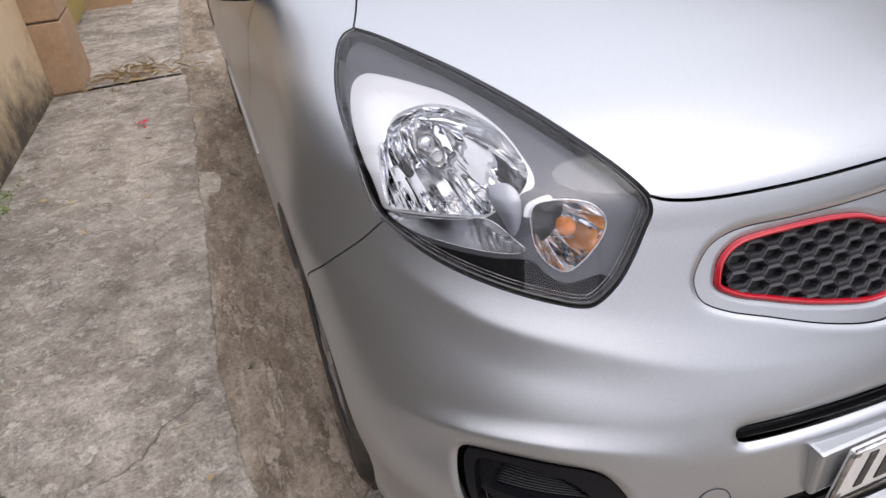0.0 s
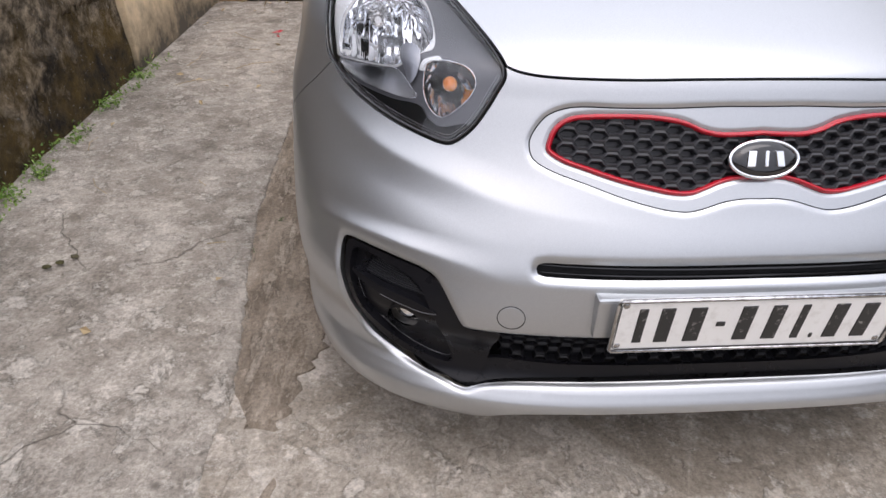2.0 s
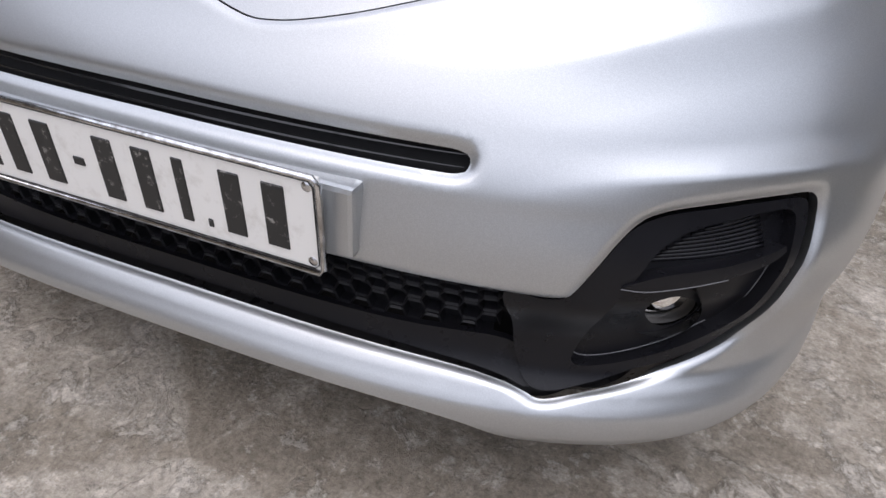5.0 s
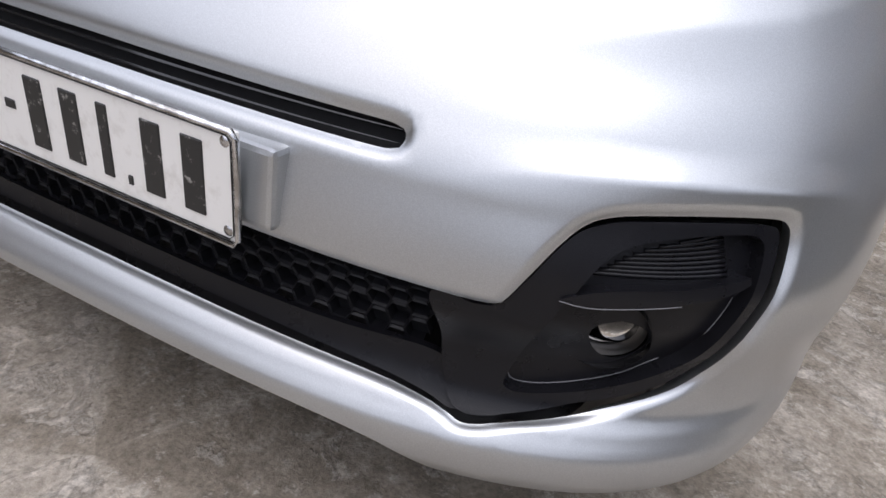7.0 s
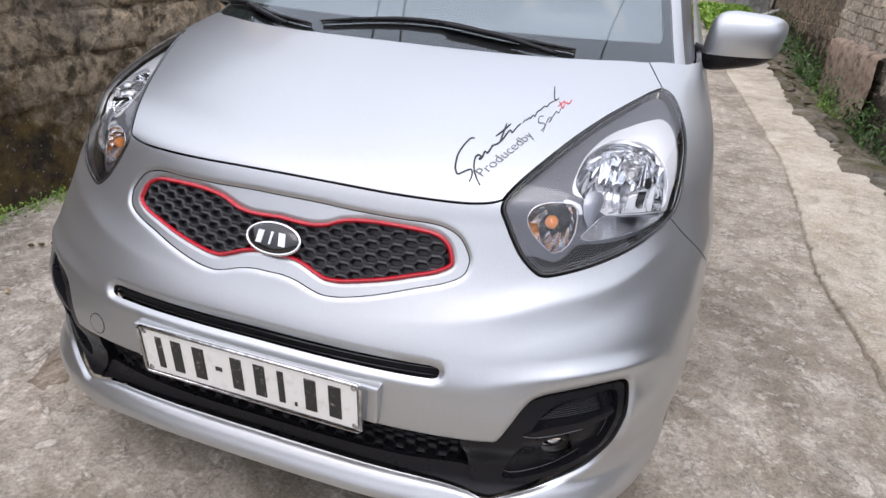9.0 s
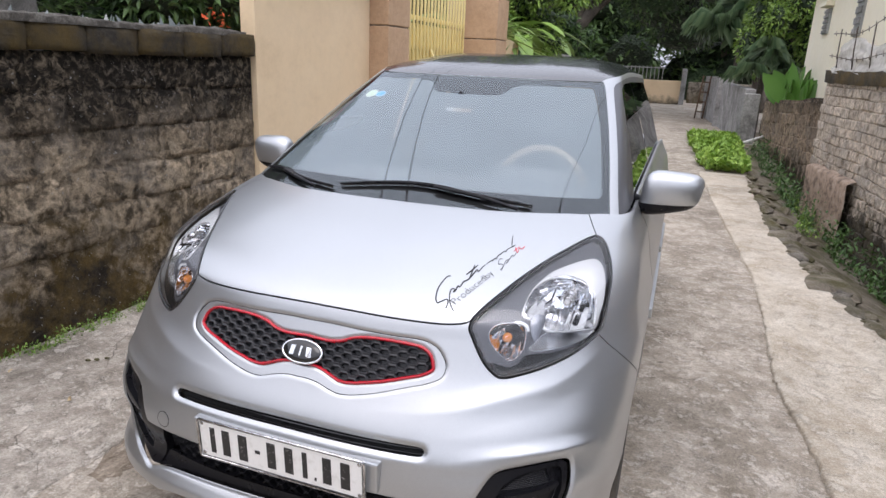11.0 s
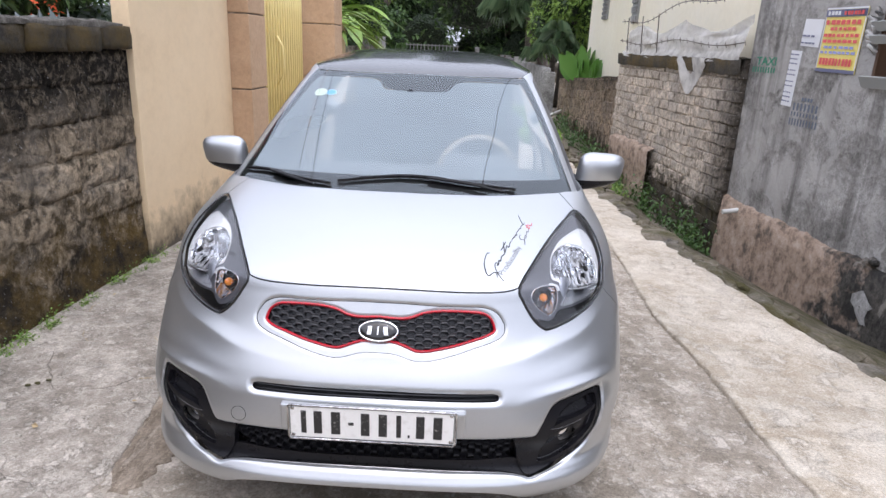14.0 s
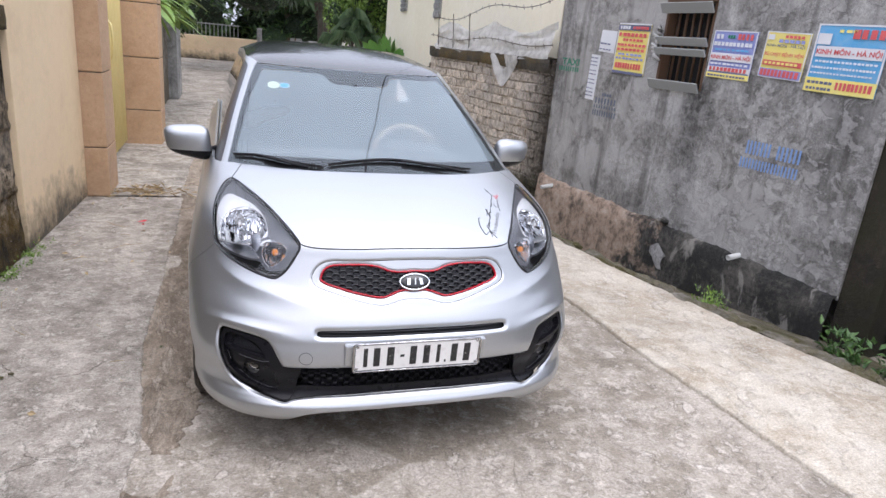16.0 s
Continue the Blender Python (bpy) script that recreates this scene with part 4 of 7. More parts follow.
for j in range(25):
    t = (j / 24) ** 1.4
    rise = 0.96 * table([(0, 0.0), (0.05, 0.028), (0.15, 0.062), (0.4, 0.105), (0.7, 0.105), (1, 0.05)], np.array([t]))[0]
    ye = front[-1][1] + t * (3.3 - front[-1][1])
    xe, ze = np.interp(ye, rail_y, rail_x), np.interp(ye, rail_y, rail_z)
    for i in range(RW):
        s = i / (RW - 1) * 2 - 1
        x, y, z = front[i]
        side = abs(x / front[-1][0])
        roofv.append((x / front[-1][0] * xe, y + t * (3.3 - y), 1.348 + rise + (ze - 1.348 - rise) * side ** 5))
part("roof", mesh_of(roofv, [(j * RW + i, j * RW + i + 1, (j + 1) * RW + i + 1, (j + 1) * RW + i) for j in range(24) for i in range(RW - 1)]), ROOFBLACK, car, "gloss black wrapped roof")
part("headliner", box_bm((-0.48, 1.75, 1.335), (0.48, 3.2, 1.36), 0.01), LINER, car)

# wipers
for pts, arm in (([(-57, .990), (-48, .996), (-41.6, .9955), (-32.3, .985), (-21, .977)], [(-26, .968), (-36, .984), (-42, .992)]), ([(-19.3, .985), (-8.9, .999), (0.3, 1.006), (9.6, 1.004), (18.7, .994), (34.4, .979)], [(31, .966), (20, .988), (8, 1.0)])):
    l = cabin.curve(pts, 0.02)
    P = cabin.raw(l) + cabin.normal(l, cabin.raw) * 0.012
    w = part("wiper", mesh_of(*tube(P, [0.003 + 0.0045 * math.sin(math.pi * i / (len(P) - 1)) for i in range(len(P))], 6)), PLASTIC, car)
    part("wiper_blade", mesh_of(*tube(cabin.raw(l) + cabin.normal(l, cabin.raw) * 0.005, 0.0025, 5)), RUBBER, w)
    a = cabin.curve(arm, 0.02)
    part("wiper_arm", mesh_of(*tube(cabin.raw(a) + cabin.normal(a, cabin.raw) * 0.018, 0.0062, 6)), PLASTIC, w)

# door mirrors
for sgn in (1, -1):
    bm = bmesh.new()
    bmesh.ops.create_icosphere(bm, subdivisions=4, radius=1)
    for v in bm.verts:
        x, y, z = v.co
        q = (abs(x) ** 4.2 + abs(z) ** 3.6 + abs(y) ** 2.2) ** (-1 / 3.6)
        x, y, z = x * q, y * q, z * q
        k = 1 - (0.10 * x if z > 0 else 0.25 * x)
        v.co = Vector((sgn * (0.815 + 0.10 * x + 0.012 * z), 1.225 + 0.056 * y + 0.02 * x, 0.992 + 0.075 * z * k))
    for f in bm.faces:
        f.smooth = True
    cut = 0.956
    low = bm.copy()
    bmesh.ops.bisect_plane(bm, geom=bm.verts[:] + bm.edges[:] + bm.faces[:], plane_co=(0, 0, cut), plane_no=(0, 0, 1), clear_inner=True)
    bmesh.ops.bisect_plane(low, geom=low.verts[:] + low.edges[:] + low.faces[:], plane_co=(0, 0, cut - 0.001), plane_no=(0, 0, 1), clear_outer=True)
    mir = part("door_mirror", bm, SILVER, car, "silver door mirror housing")
    part("mirror_base", low, PLASTIC, mir)
    part("mirror_arm", mesh_of(*tube([(sgn * 0.69, 1.245, 0.945), (sgn * 0.74, 1.235, 0.94), (sgn * 0.81, 1.23, 0.942)], [0.03, 0.022, 0.016], 10)), PLASTIC, mir)

# cabin fittings
part("dashboard", box_bm((-0.60, 0.98, 0.78), (0.60, 1.42, 0.955), 0.05, 3), DASH, car)
part("instrument_hood", box_bm((0.13, 1.22, 0.90), (0.46, 1.45, 1.005), 0.04, 3), DASH, car)
wheel_m = pose(0.295, 1.46, 0.90, 68)
sw = part("steering_wheel", mesh_of(*moved(tube([(0.182 * math.cos(t), 0.182 * math.sin(t), 0) for t in np.linspace(0, 2 * math.pi, 40, endpoint=False)], 0.0165, 10, True), wheel_m)), BEIGE, car, "steering wheel in a beige leather cover")
part("steering_hub", mesh_of(*moved(lathe([(0.0, -0.03), (0.06, -0.025), (0.075, 0.0), (0.07, 0.03)], 20), wheel_m)), DASH, sw)
for t in (0, 180, 270):
    part("steering_spoke", mesh_of(*moved(tube([(0.06 * math.cos(radians(t)), 0.06 * math.sin(radians(t)), 0), (0.175 * math.cos(radians(t)), 0.175 * math.sin(radians(t)), 0)], 0.014, 6), wheel_m)), DASH, sw)
for x in (-0.32, 0.32):
    seat = part("front_seat", box_bm((x - 0.24, 1.75, 0.42), (x + 0.24, 2.25, 0.62), 0.06, 3), SEATCLOTH, car)
    bm = box_bm((x - 0.23, 2.12, 0.58), (x + 0.23, 2.26, 1.13), 0.06, 3)
    for v in bm.verts:
        v.co.y += (v.co.z - 0.58) * 0.3
    part("seat_back", bm, SEATCLOTH, seat)
    part("headrest", box_bm((x - 0.12, 2.30, 1.15), (x + 0.12, 2.40, 1.32), 0.045, 3), BEIGE, seat)
part("rear_seat", box_bm((-0.58, 2.75, 0.45), (0.58, 2.95, 1.08), 0.06, 3), SEATCLOTH, car)
part("cabin_floor", box_bm((-0.62, 1.0, 0.31), (0.62, 3.3, 0.36), 0.01), DASH, car)
part("fire_wall", box_bm((-0.58, 0.96, 0.30), (0.58, 1.0, 0.90), 0.01), DARK, car)
part("rear_view_mirror", box_bm((-0.115, 1.47, 1.235), (0.115, 1.495, 1.29), 0.012, 3), PLASTIC, screen)
part("toll_tag", mesh_of(*moved(lathe([(0.0, 0.004), (0.018, 0.003), (0.02, 0.0)], 20), Matrix.Translation(cabin.raw(cabin.dom(np.array([-2.2]), np.array([1.28])))[0] + np.array((0, 0.02, -0.008))) @ pose(0, 0, 0, 118))), PLASTIC, screen)


# wheels
def wheel(x, y):
    s = 1 if x > 0 else -1
    w = part("wheel", mesh_of(*lathe([(0.165, -0.075), (0.20, -0.082), (0.252, -0.08), (0.272, -0.066), (0.278, -0.05), (0.278, 0.05), (0.272, 0.066), (0.252, 0.08), (0.20, 0.082), (0.165, 0.075)], 48)), RUBBER, None, "black tyre, muddy at the tread")
    V, F = [], []
    for k in range(60):
        t = 2 * math.pi * k / 60
        for lo, hi in ((-0.062, -0.022), (-0.016, 0.016), (0.022, 0.062)):
            o = len(V)
            for rr in (0.276, 0.2835):
                for dt in (0.008, 0.088):
                    for h in (lo, hi):
                        V.append((rr * math.cos(t + dt + h * 0.25), rr * math.sin(t + dt + h * 0.25), h))
            F += [tuple(o + q for q in f) for f in ((4, 5, 7, 6), (0, 4, 6, 2), (1, 3, 7, 5), (0, 1, 5, 4), (2, 6, 7, 3))]
    part("tread", mesh_of(V, F, False), RUBBER, w)
    part("rim", mesh_of(*lathe([(0.166, 0.074), (0.172, 0.070), (0.165, 0.055), (0.15, 0.0), (0.16, -0.07)], 40)), ALLOY, w)
    for k in range(7):
        t = 2 * math.pi * k / 7
        c, q = math.cos(t), math.sin(t)
        part("spoke", mesh_of(*tube([(0.03 * c, 0.03 * q, 0.06), (0.1 * c, 0.1 * q, 0.062), (0.16 * c, 0.16 * q, 0.05)], [0.022, 0.016, 0.02], 6)), ALLOY, w)
    part("hub_cap", mesh_of(*lathe([(0.0, 0.08), (0.03, 0.078), (0.04, 0.06)], 24)), ALLOY, w)
    part("brake_drum", mesh_of(*lathe([(0.0, 0.0), (0.13, 0.0), (0.13, -0.05)], 24)), DARK, w)
    w.matrix_basis = pose(x, y, 0.2825, 0, 90 * s, 0)
    w.parent = car
    return w


for x in (-0.7, 0.7):
    for y in (WHEEL_Y, WHEEL_Y + 2.385):
        wheel(x, y)


# ---- lettering ----
def text_mesh(words, size=1.0, shear=0.0, spacing=1.0, bold=0.0):
    cu = bpy.data.curves.new("t", "FONT")
    cu.body, cu.size, cu.shear, cu.space_character, cu.offset = words, size, shear, spacing, bold
    cu.resolution_u = 3
    ob = new("t", cu)
    me = bpy.data.meshes.new_from_object(ob.evaluated_get(bpy.context.evaluated_depsgraph_get()))
    bpy.data.objects.remove(ob)
    bpy.data.curves.remove(cu)
    me.materials.clear()
    return me


def hood_words(words, start, end, height, shear, mat, name, bold=0.0):
    """Words on the hood along the line from start to end, (a, z) each."""
    me = text_mesh(words, 1.0, shear, 1.0, bold)
    co = np.array([v.co[:] for v in me.vertices])
    s, e = body.dom(*start), body.dom(*end)
    d = (e - s) / np.linalg.norm(e - s)
    k = np.linalg.norm(e - s) / co[:, 0].max()
    up = np.array((-d[1], d[0]))
    uv = s + co[:, :1] * k * d + co[:, 1:2] * height * up
    p = flat_body.raw(uv) + flat_body.normal(uv, flat_body.raw) * 0.0009
    for v, q in zip(me.vertices, p):
        v.co = q
    return part(name, me, mat, hood_ob)


hood_ob = next(o for o in car.children if o.name == "hood")


def hood_stroke(rows, width, mat):
    """One pen stroke on the hood through rows of (a, z)."""
    l = body.curve(rows, 0.003)
    p = flat_body.raw(l) + flat_body.normal(l, flat_body.raw) * 0.0003
    k = len(p)
    return tube(p, [width * (0.55 + 0.45 * math.sin(math.pi * (0.12 + 0.8 * i / k))) for i in range(k)], 5)


big_script = [[(23.9, .879), (23.3, .878), (22.7, .869), (22.4, .858), (22.6, .845), (22.9, .839), (23.3, .836), (24, .84), (24.7, .843), (25, .84), (25.1, .835), (25, .828)],
              [(26.5, .824), (25.8, .833), (25.1, .844), (24.8, .855), (25, .86), (25.5, .859), (25.4, .855), (25.7, .858), (25.8, .865), (26.2, .863), (26.5, .869), (26.6, .872), (27.1, .874), (27.4, .876), (27.8, .881), (28.4, .891), (28.8, .888), (29.3, .895), (29.7, .899)],
              [(27.7, .898), (27.6, .887), (27.5, .877)], [(26.7, .883), (27.5, .89), (28.3, .898)]]
small_script = [[(30, .9), (30.2, .904), (30.4, .903), (30.7, .907), (30.9, .905), (31.2, .91), (31.5, .908), (31.7, .914), (32.1, .916), (32.3, .918), (32.6, .921), (33, .92), (33.2, .924), (33.8, .927), (34.2, .928), (34.5, .931)], [(33.2, .944), (33.5, .937), (33.9, .929), (34.2, .929)]]
part("script", mesh_of(*joined(*[hood_stroke(r, 0.0019, INKDARK) for r in big_script], *[hood_stroke(r, 0.0014, INKDARK) for r in small_script])), INKDARK, hood_ob, "dark handwritten script on the hood")
fine_script = [[(32.8, .909), (32.2, .908), (32.3, .901), (32.9, .901), (33.3, .898), (32.9, .892)], [(33.2, .891), (33.5, .904), (33.8, .908), (34.1, .906), (33.8, .902), (34.2, .909), (34.6, .915), (35, .913), (35.2, .919)]]
part("script", mesh_of(*joined(*[hood_stroke(r, 0.0012, INKGREY) for r in fine_script])), INKGREY, hood_ob)
red_script = [[(34.7, .927), (35.5, .919), (35.6, .924)], [(34.7, .921), (35.6, .928)], [(35.6, .924), (35.9, .926), (36.3, .924), (36.7, .929)]]
part("script", mesh_of(*joined(*[hood_stroke(r, 0.0013, INKRED) for r in red_script])), INKRED, hood_ob)
hood_words("Producedby", (26.5, .834), (32.0, .886), 0.032, 0.0, INKGREY, "lettering", -0.014)

# ---- materials of the lane ----
def stained(name, dark, mid, light, scale=1.0, streak=0.0, rough=0.85, bump=0.5, moss=None, moss_z=None, spots=0.0, crust=0.0, crust_scale=3.0, grit=1.0):
    """Old cement: blotches, grain, cracks, rain streaks and moss."""
    m = material(name, mid, rough)
    n = Nodes(m)
    geo = n.t.nodes.new("ShaderNodeNewGeometry").outputs["Position"]
    big, fine = n.noise(1.3 * scale, 6, 0.65, geo, 0.4), n.noise(11 * scale, 8, 0.7, geo)
    grain = n.noise(130, 4, 0.7, geo)
    c = n.ramp(n.math("ADD", n.math("MULTIPLY", big, 0.62), n.math("MULTIPLY", fine, 0.38)), (0.33, dark), (0.48, mid), (0.66, light))
    mid_ = n.noise(34 * scale, 8, 0.78, geo)
    c = n.mix(0.75 * grit, c, n.ramp(mid_, (0.32, 0.45), (0.52, 1.0), (0.7, 1.3)), "MULTIPLY")
    c = n.mix(0.6 * grit, c, n.ramp(grain, (0.3, 0.55), (0.55, 1.0), (0.75, 1.25)), "MULTIPLY")
    if crust:
        k = n.noise(crust_scale, 10, 0.68, n.mapped((1, 0.7, 1), geo), 0.9)
        k2 = n.noise(0.7, 3, 0.5, geo)
        f = n.ramp(n.math("ADD", k, n.math("MULTIPLY", n.math("SUBTRACT", k2, 0.5), 0.5)), (0.5, 0.0), (0.545, crust))
        c = n.mix(f, c, n.mix(fine, light, mid))
    if streak:
        s = n.noise(5.5, 5, 0.6, n.mapped((1, 1, 0.09), geo), 0.2)
        c = n.mix(n.ramp(s, (0.52, 0.0), (0.7, streak)), c, dark)
    if spots:
        v = n.voronoi(7 * scale, "F1", n.mapped((1, 1.3, 1), geo))
        g = n.math("MULTIPLY", n.ramp(v, (0.05, 1.0), (0.16, 0.0)), n.ramp(n.noise(2.1, 3, 0.5, geo), (0.5, 0.0), (0.62, 1.0)))
        c = n.mix(n.math("MULTIPLY", g, spots), c, tuple(q * 0.45 for q in dark))
    if moss:
        f = n.ramp(n.noise(2.6, 6, 0.7, geo), (0.42, 0.0), (0.6, 1.0))
        if moss_z:
            f = n.math("MULTIPLY", n.ramp(n.math("ADD", n.axis(2, geo), n.math("MULTIPLY", n.math("SUBTRACT", fine, 0.5), 0.7)), (moss_z[0], 1.0), (moss_z[1], 0.0)), n.ramp(f, (0.0, 0.45), (1.0, 1.0)))
        c = n.mix(f, c, n.mix(fine, moss, tuple(q * 0.4 for q in moss)))
    n.color(c)
    h = n.math("ADD", n.math("MULTIPLY", fine, 1.0), n.math("MULTIPLY", grain, 0.35))
    n.bump(h, bump, 0.012)
    return m


def paving(name, dark, mid, light, flake=0.5, stain=0.6, crack=0.5, along=(1, 1, 1), scale=1.0):
    """Worn cast concrete: stains, flaked skin with sharp edges, grit, pits and cracks."""
    m = material(name, mid, 0.9, spec=0.3)
    n = Nodes(m)
    geo = n.t.nodes.new("ShaderNodeNewGeometry").outputs["Position"]
    co = n.mapped(along, geo)
    big, mid_n = n.noise(1.1 * scale, 6, 0.62, co, 0.1), n.noise(5.5 * scale, 9, 0.72, co, 0.0)
    skin, small, grit = n.noise(3.6 * scale, 11, 0.7, co, 0.15), n.noise(17 * scale, 9, 0.78, co), n.noise(95, 5, 0.8, geo)
    edge = n.ramp(n.math("ADD", n.math("MULTIPLY", skin, 0.75), n.math("MULTIPLY", big, 0.25)), (0.47, 0.0), (0.50, flake * 0.8), (0.56, flake))
    c = n.mix(edge, n.mix(n.ramp(mid_n, (0.36, 0.0), (0.62, 1.0)), dark, mid), n.mix(n.ramp(mid_n, (0.35, 0.0), (0.62, 1.0)), mid, light))
    c = n.mix(n.ramp(small, (0.54, 0.0), (0.60, 0.55)), c, light)
    c = n.mix(n.ramp(small, (0.36, 0.6), (0.45, 0.0)), c, dark)
    scab = n.noise(9.0 * scale, 10, 0.74, co, 0.4)
    c = n.mix(n.ramp(scab, (0.565, 0.0), (0.585, 0.55)), c, light)
    c = n.mix(n.ramp(scab, (0.395, 0.5), (0.42, 0.0)), c, dark)
    c = n.mix(stain, c, n.ramp(big, (0.34, 0.55), (0.5, 1.0), (0.64, 1.2)), "MULTIPLY")
    c = n.mix(0.75, c, n.ramp(grit, (0.32, 0.5), (0.5, 1.0), (0.66, 1.4)), "MULTIPLY")
    warp = n.t.nodes.new("ShaderNodeVectorMath")
    warp.operation = "ADD"
    soft = n.t.nodes.new("ShaderNodeTexNoise")
    soft.inputs["Scale"].default_value, soft.inputs["Detail"].default_value = 3.0, 5
    n.link(geo, soft.inputs["Vector"])
    n.link(geo, warp.inputs[0])
    n.link(n.mapped((0.35, 0.35, 0.0), soft.outputs["Color"]), warp.inputs[1])
    line_ = n.voronoi(1.3 * scale, "DISTANCE_TO_EDGE", warp.outputs[0])
    gap = n.math("MULTIPLY", n.ramp(line_, (0.0, 1.0), (0.005, 0.0)), n.ramp(n.noise(1.7, 3, 0.5, geo), (0.5, 0.0), (0.6, crack)))
    c = n.mix(gap, c, tuple(q * 0.45 for q in dark))
    pit = n.math("MULTIPLY", n.ramp(n.voronoi(6 * scale, "F1", n.mapped((1, 1.4, 1), geo)), (0.04, 1.0), (0.13, 0.0)), n.ramp(n.noise(2.3, 3, 0.5, geo), (0.52, 0.0), (0.6, 0.75)))
    c = n.mix(pit, c, tuple(q * 0.5 for q in dark))
    n.color(c)
    n.bump(n.math("ADD", n.math("ADD", n.math("MULTIPLY", n.ramp(scab, (0.54, 0.0), (0.6, 1.0)), 0.5), n.math("MULTIPLY", small, 0.8)), n.math("SUBTRACT", n.math("MULTIPLY", grit, 0.4), gap)), 0.7, 0.012)
    return m


LANE = paving("lane_concrete", (0.225, 0.192, 0.15), (0.355, 0.31, 0.252), (0.62, 0.566, 0.494), 0.42, 0.5, 0.3)
SLAB = paving("slab_concrete", (0.19, 0.165, 0.134), (0.39, 0.348, 0.295), (0.62, 0.572, 0.50), 0.36, 0.6, 0.7, scale=1.2)
STRIP = paving("new_concrete", (0.37, 0.31, 0.232), (0.505, 0.452, 0.37), (0.625, 0.575, 0.49), 0.6, 0.45, 0.08, scale=0.8)
DIRT = paving("packed_dirt", (0.12, 0.092, 0.066), (0.255, 0.207, 0.155), (0.45, 0.385, 0.31), 0.5, 0.5, 0.0, (1, 0.35, 1), 1.5)
def wall_stone(name, tan, black, moss, top, mid, low, foot, worn=0.28, vary=0.45, near_dark=None, bump=0.02):
    """Old blocks: black crust near the top, bare and pale half way up, brown moss at the foot."""
    m = material(name, tan, 0.95, spec=0.2)
    n = Nodes(m)
    geo = n.t.nodes.new("ShaderNodeNewGeometry").outputs["Position"]
    big, fine, grain = n.noise(2.3, 6, 0.7, geo, 0.5), n.noise(13, 9, 0.72, geo, 0.3), n.noise(70, 6, 0.75, geo)
    chips = n.noise(26, 8, 0.7, geo, 0.6)
    c = n.mix(n.ramp(fine, (0.40, 0.0), (0.56, 1.0)), tuple(q * worn for q in tan), tan)
    c = n.mix(0.55, c, n.ramp(chips, (0.40, 0.45), (0.50, 1.0), (0.62, 1.25)), "MULTIPLY")
    c = n.mix(0.6, c, n.ramp(grain, (0.36, 0.5), (0.5, 1.0), (0.64, 1.35)), "MULTIPLY")
    c = n.mix(0.6, c, n.ramp(n.random(), (0.0, vary), (1.0, 1.2)), "MULTIPLY")
    grey = n.ramp(n.noise(3.3, 5, 0.6, geo), (0.48, 0.0), (0.62, 0.45))
    c = n.mix(grey, c, n.mix(fine, tuple(0.3 * worn * q + 0.08 * sum(tan) for q in tan), tuple(0.45 * q + 0.13 * sum(tan) for q in tan)))
    h = n.math("ADD", n.axis(2, geo), n.math("MULTIPLY", n.math("SUBTRACT", big, 0.5), 1.1))
    h = n.math("ADD", h, n.math("MULTIPLY", n.math("SUBTRACT", fine, 0.5), 0.7))
    crust = n.math("MULTIPLY", n.ramp(n.math("MULTIPLY", h, 0.5), (mid / 2, 0.0), (top / 2, 1.0)), n.ramp(chips, (0.46, 1.0), (0.66, 0.5)))
    c = n.mix(crust, c, black)
    if near_dark:
        # darkens to black towards the low-y end, the edge broken up by noise
        near_y = n.math("ADD", n.axis(1, geo), n.math("MULTIPLY", n.math("SUBTRACT", chips, 0.5), 0.5))
        c = n.mix(n.ramp(n.math("MULTIPLY", near_y, 0.1), (near_dark[0] / 10, 0.9), (near_dark[1] / 10, 0.0)), c, black)
    damp = n.ramp(n.math("MULTIPLY", h, 0.5), (foot / 2, 1.0), (low / 2, 0.0))
    c = n.mix(n.math("MULTIPLY", damp, 0.93), c, n.mix(n.ramp(n.noise(5, 6, 0.7, geo), (0.4, 0.0), (0.62, 1.0)), black, moss))
    c = n.mix(n.ramp(n.noise(48, 4, 0.6, geo), (0.66, 0.0), (0.69, 0.75)), c, (0.46, 0.44, 0.41))
    n.color(c)
    n.bump(n.math("ADD", n.math("ADD", n.math("MULTIPLY", fine, 0.7), n.math("MULTIPLY", chips, 0.9)), n.math("MULTIPLY", grain, 0.35)), 1.0, bump)
    return m


WALLSTONE = wall_stone("old_wall_block", (0.60, 0.48, 0.335), (0.017, 0.014, 0.0105), (0.14, 0.092, 0.026), 1.16, 0.80, 0.56, 0.24, 0.24, 0.55, bump=0.045)
BLOCK = stained("mossy_block", (0.010, 0.009, 0.007), (0.10, 0.085, 0.065), (0.46, 0.41, 0.34), 2.4, 0.7, bump=1.0, crust=0.6, crust_scale=5.0, moss=(0.085, 0.062, 0.02), moss_z=(0.1, 0.8))
CAPBLOCK = stained("mossy_cap", (0.007, 0.006, 0.0045), (0.022, 0.018, 0.011), (0.085, 0.07, 0.05), 3.0, 0.3, bump=1.0, moss=(0.105, 0.068, 0.013))
COPING = stained("grey_coping", (0.02, 0.018, 0.014), (0.09, 0.08, 0.066), (0.25, 0.235, 0.205), 8.0, bump=1.0)
POSTGREY = stained("weathered_pole", (0.04, 0.037, 0.032), (0.10, 0.095, 0.085), (0.2, 0.19, 0.17), 3.0, 0.6, bump=0.6)
HOUSEWALL = stained("grey_render", (0.055, 0.05, 0.044), (0.28, 0.27, 0.252), (0.56, 0.548, 0.525), 2.1, 0.75, bump=0.7, spots=0.2, crust=0.6, crust_scale=2.6)
n = Nodes(HOUSEWALL)
old = n.b.inputs["Base Color"].links[0].from_socket
geo_ = n.t.nodes.new("ShaderNodeNewGeometry").outputs["Position"]
wob_ = n.math("MULTIPLY", n.math("SUBTRACT", n.noise(4, 7, 0.7, n.mapped((1, 1, 0.35), geo_)), 0.5), 0.5)
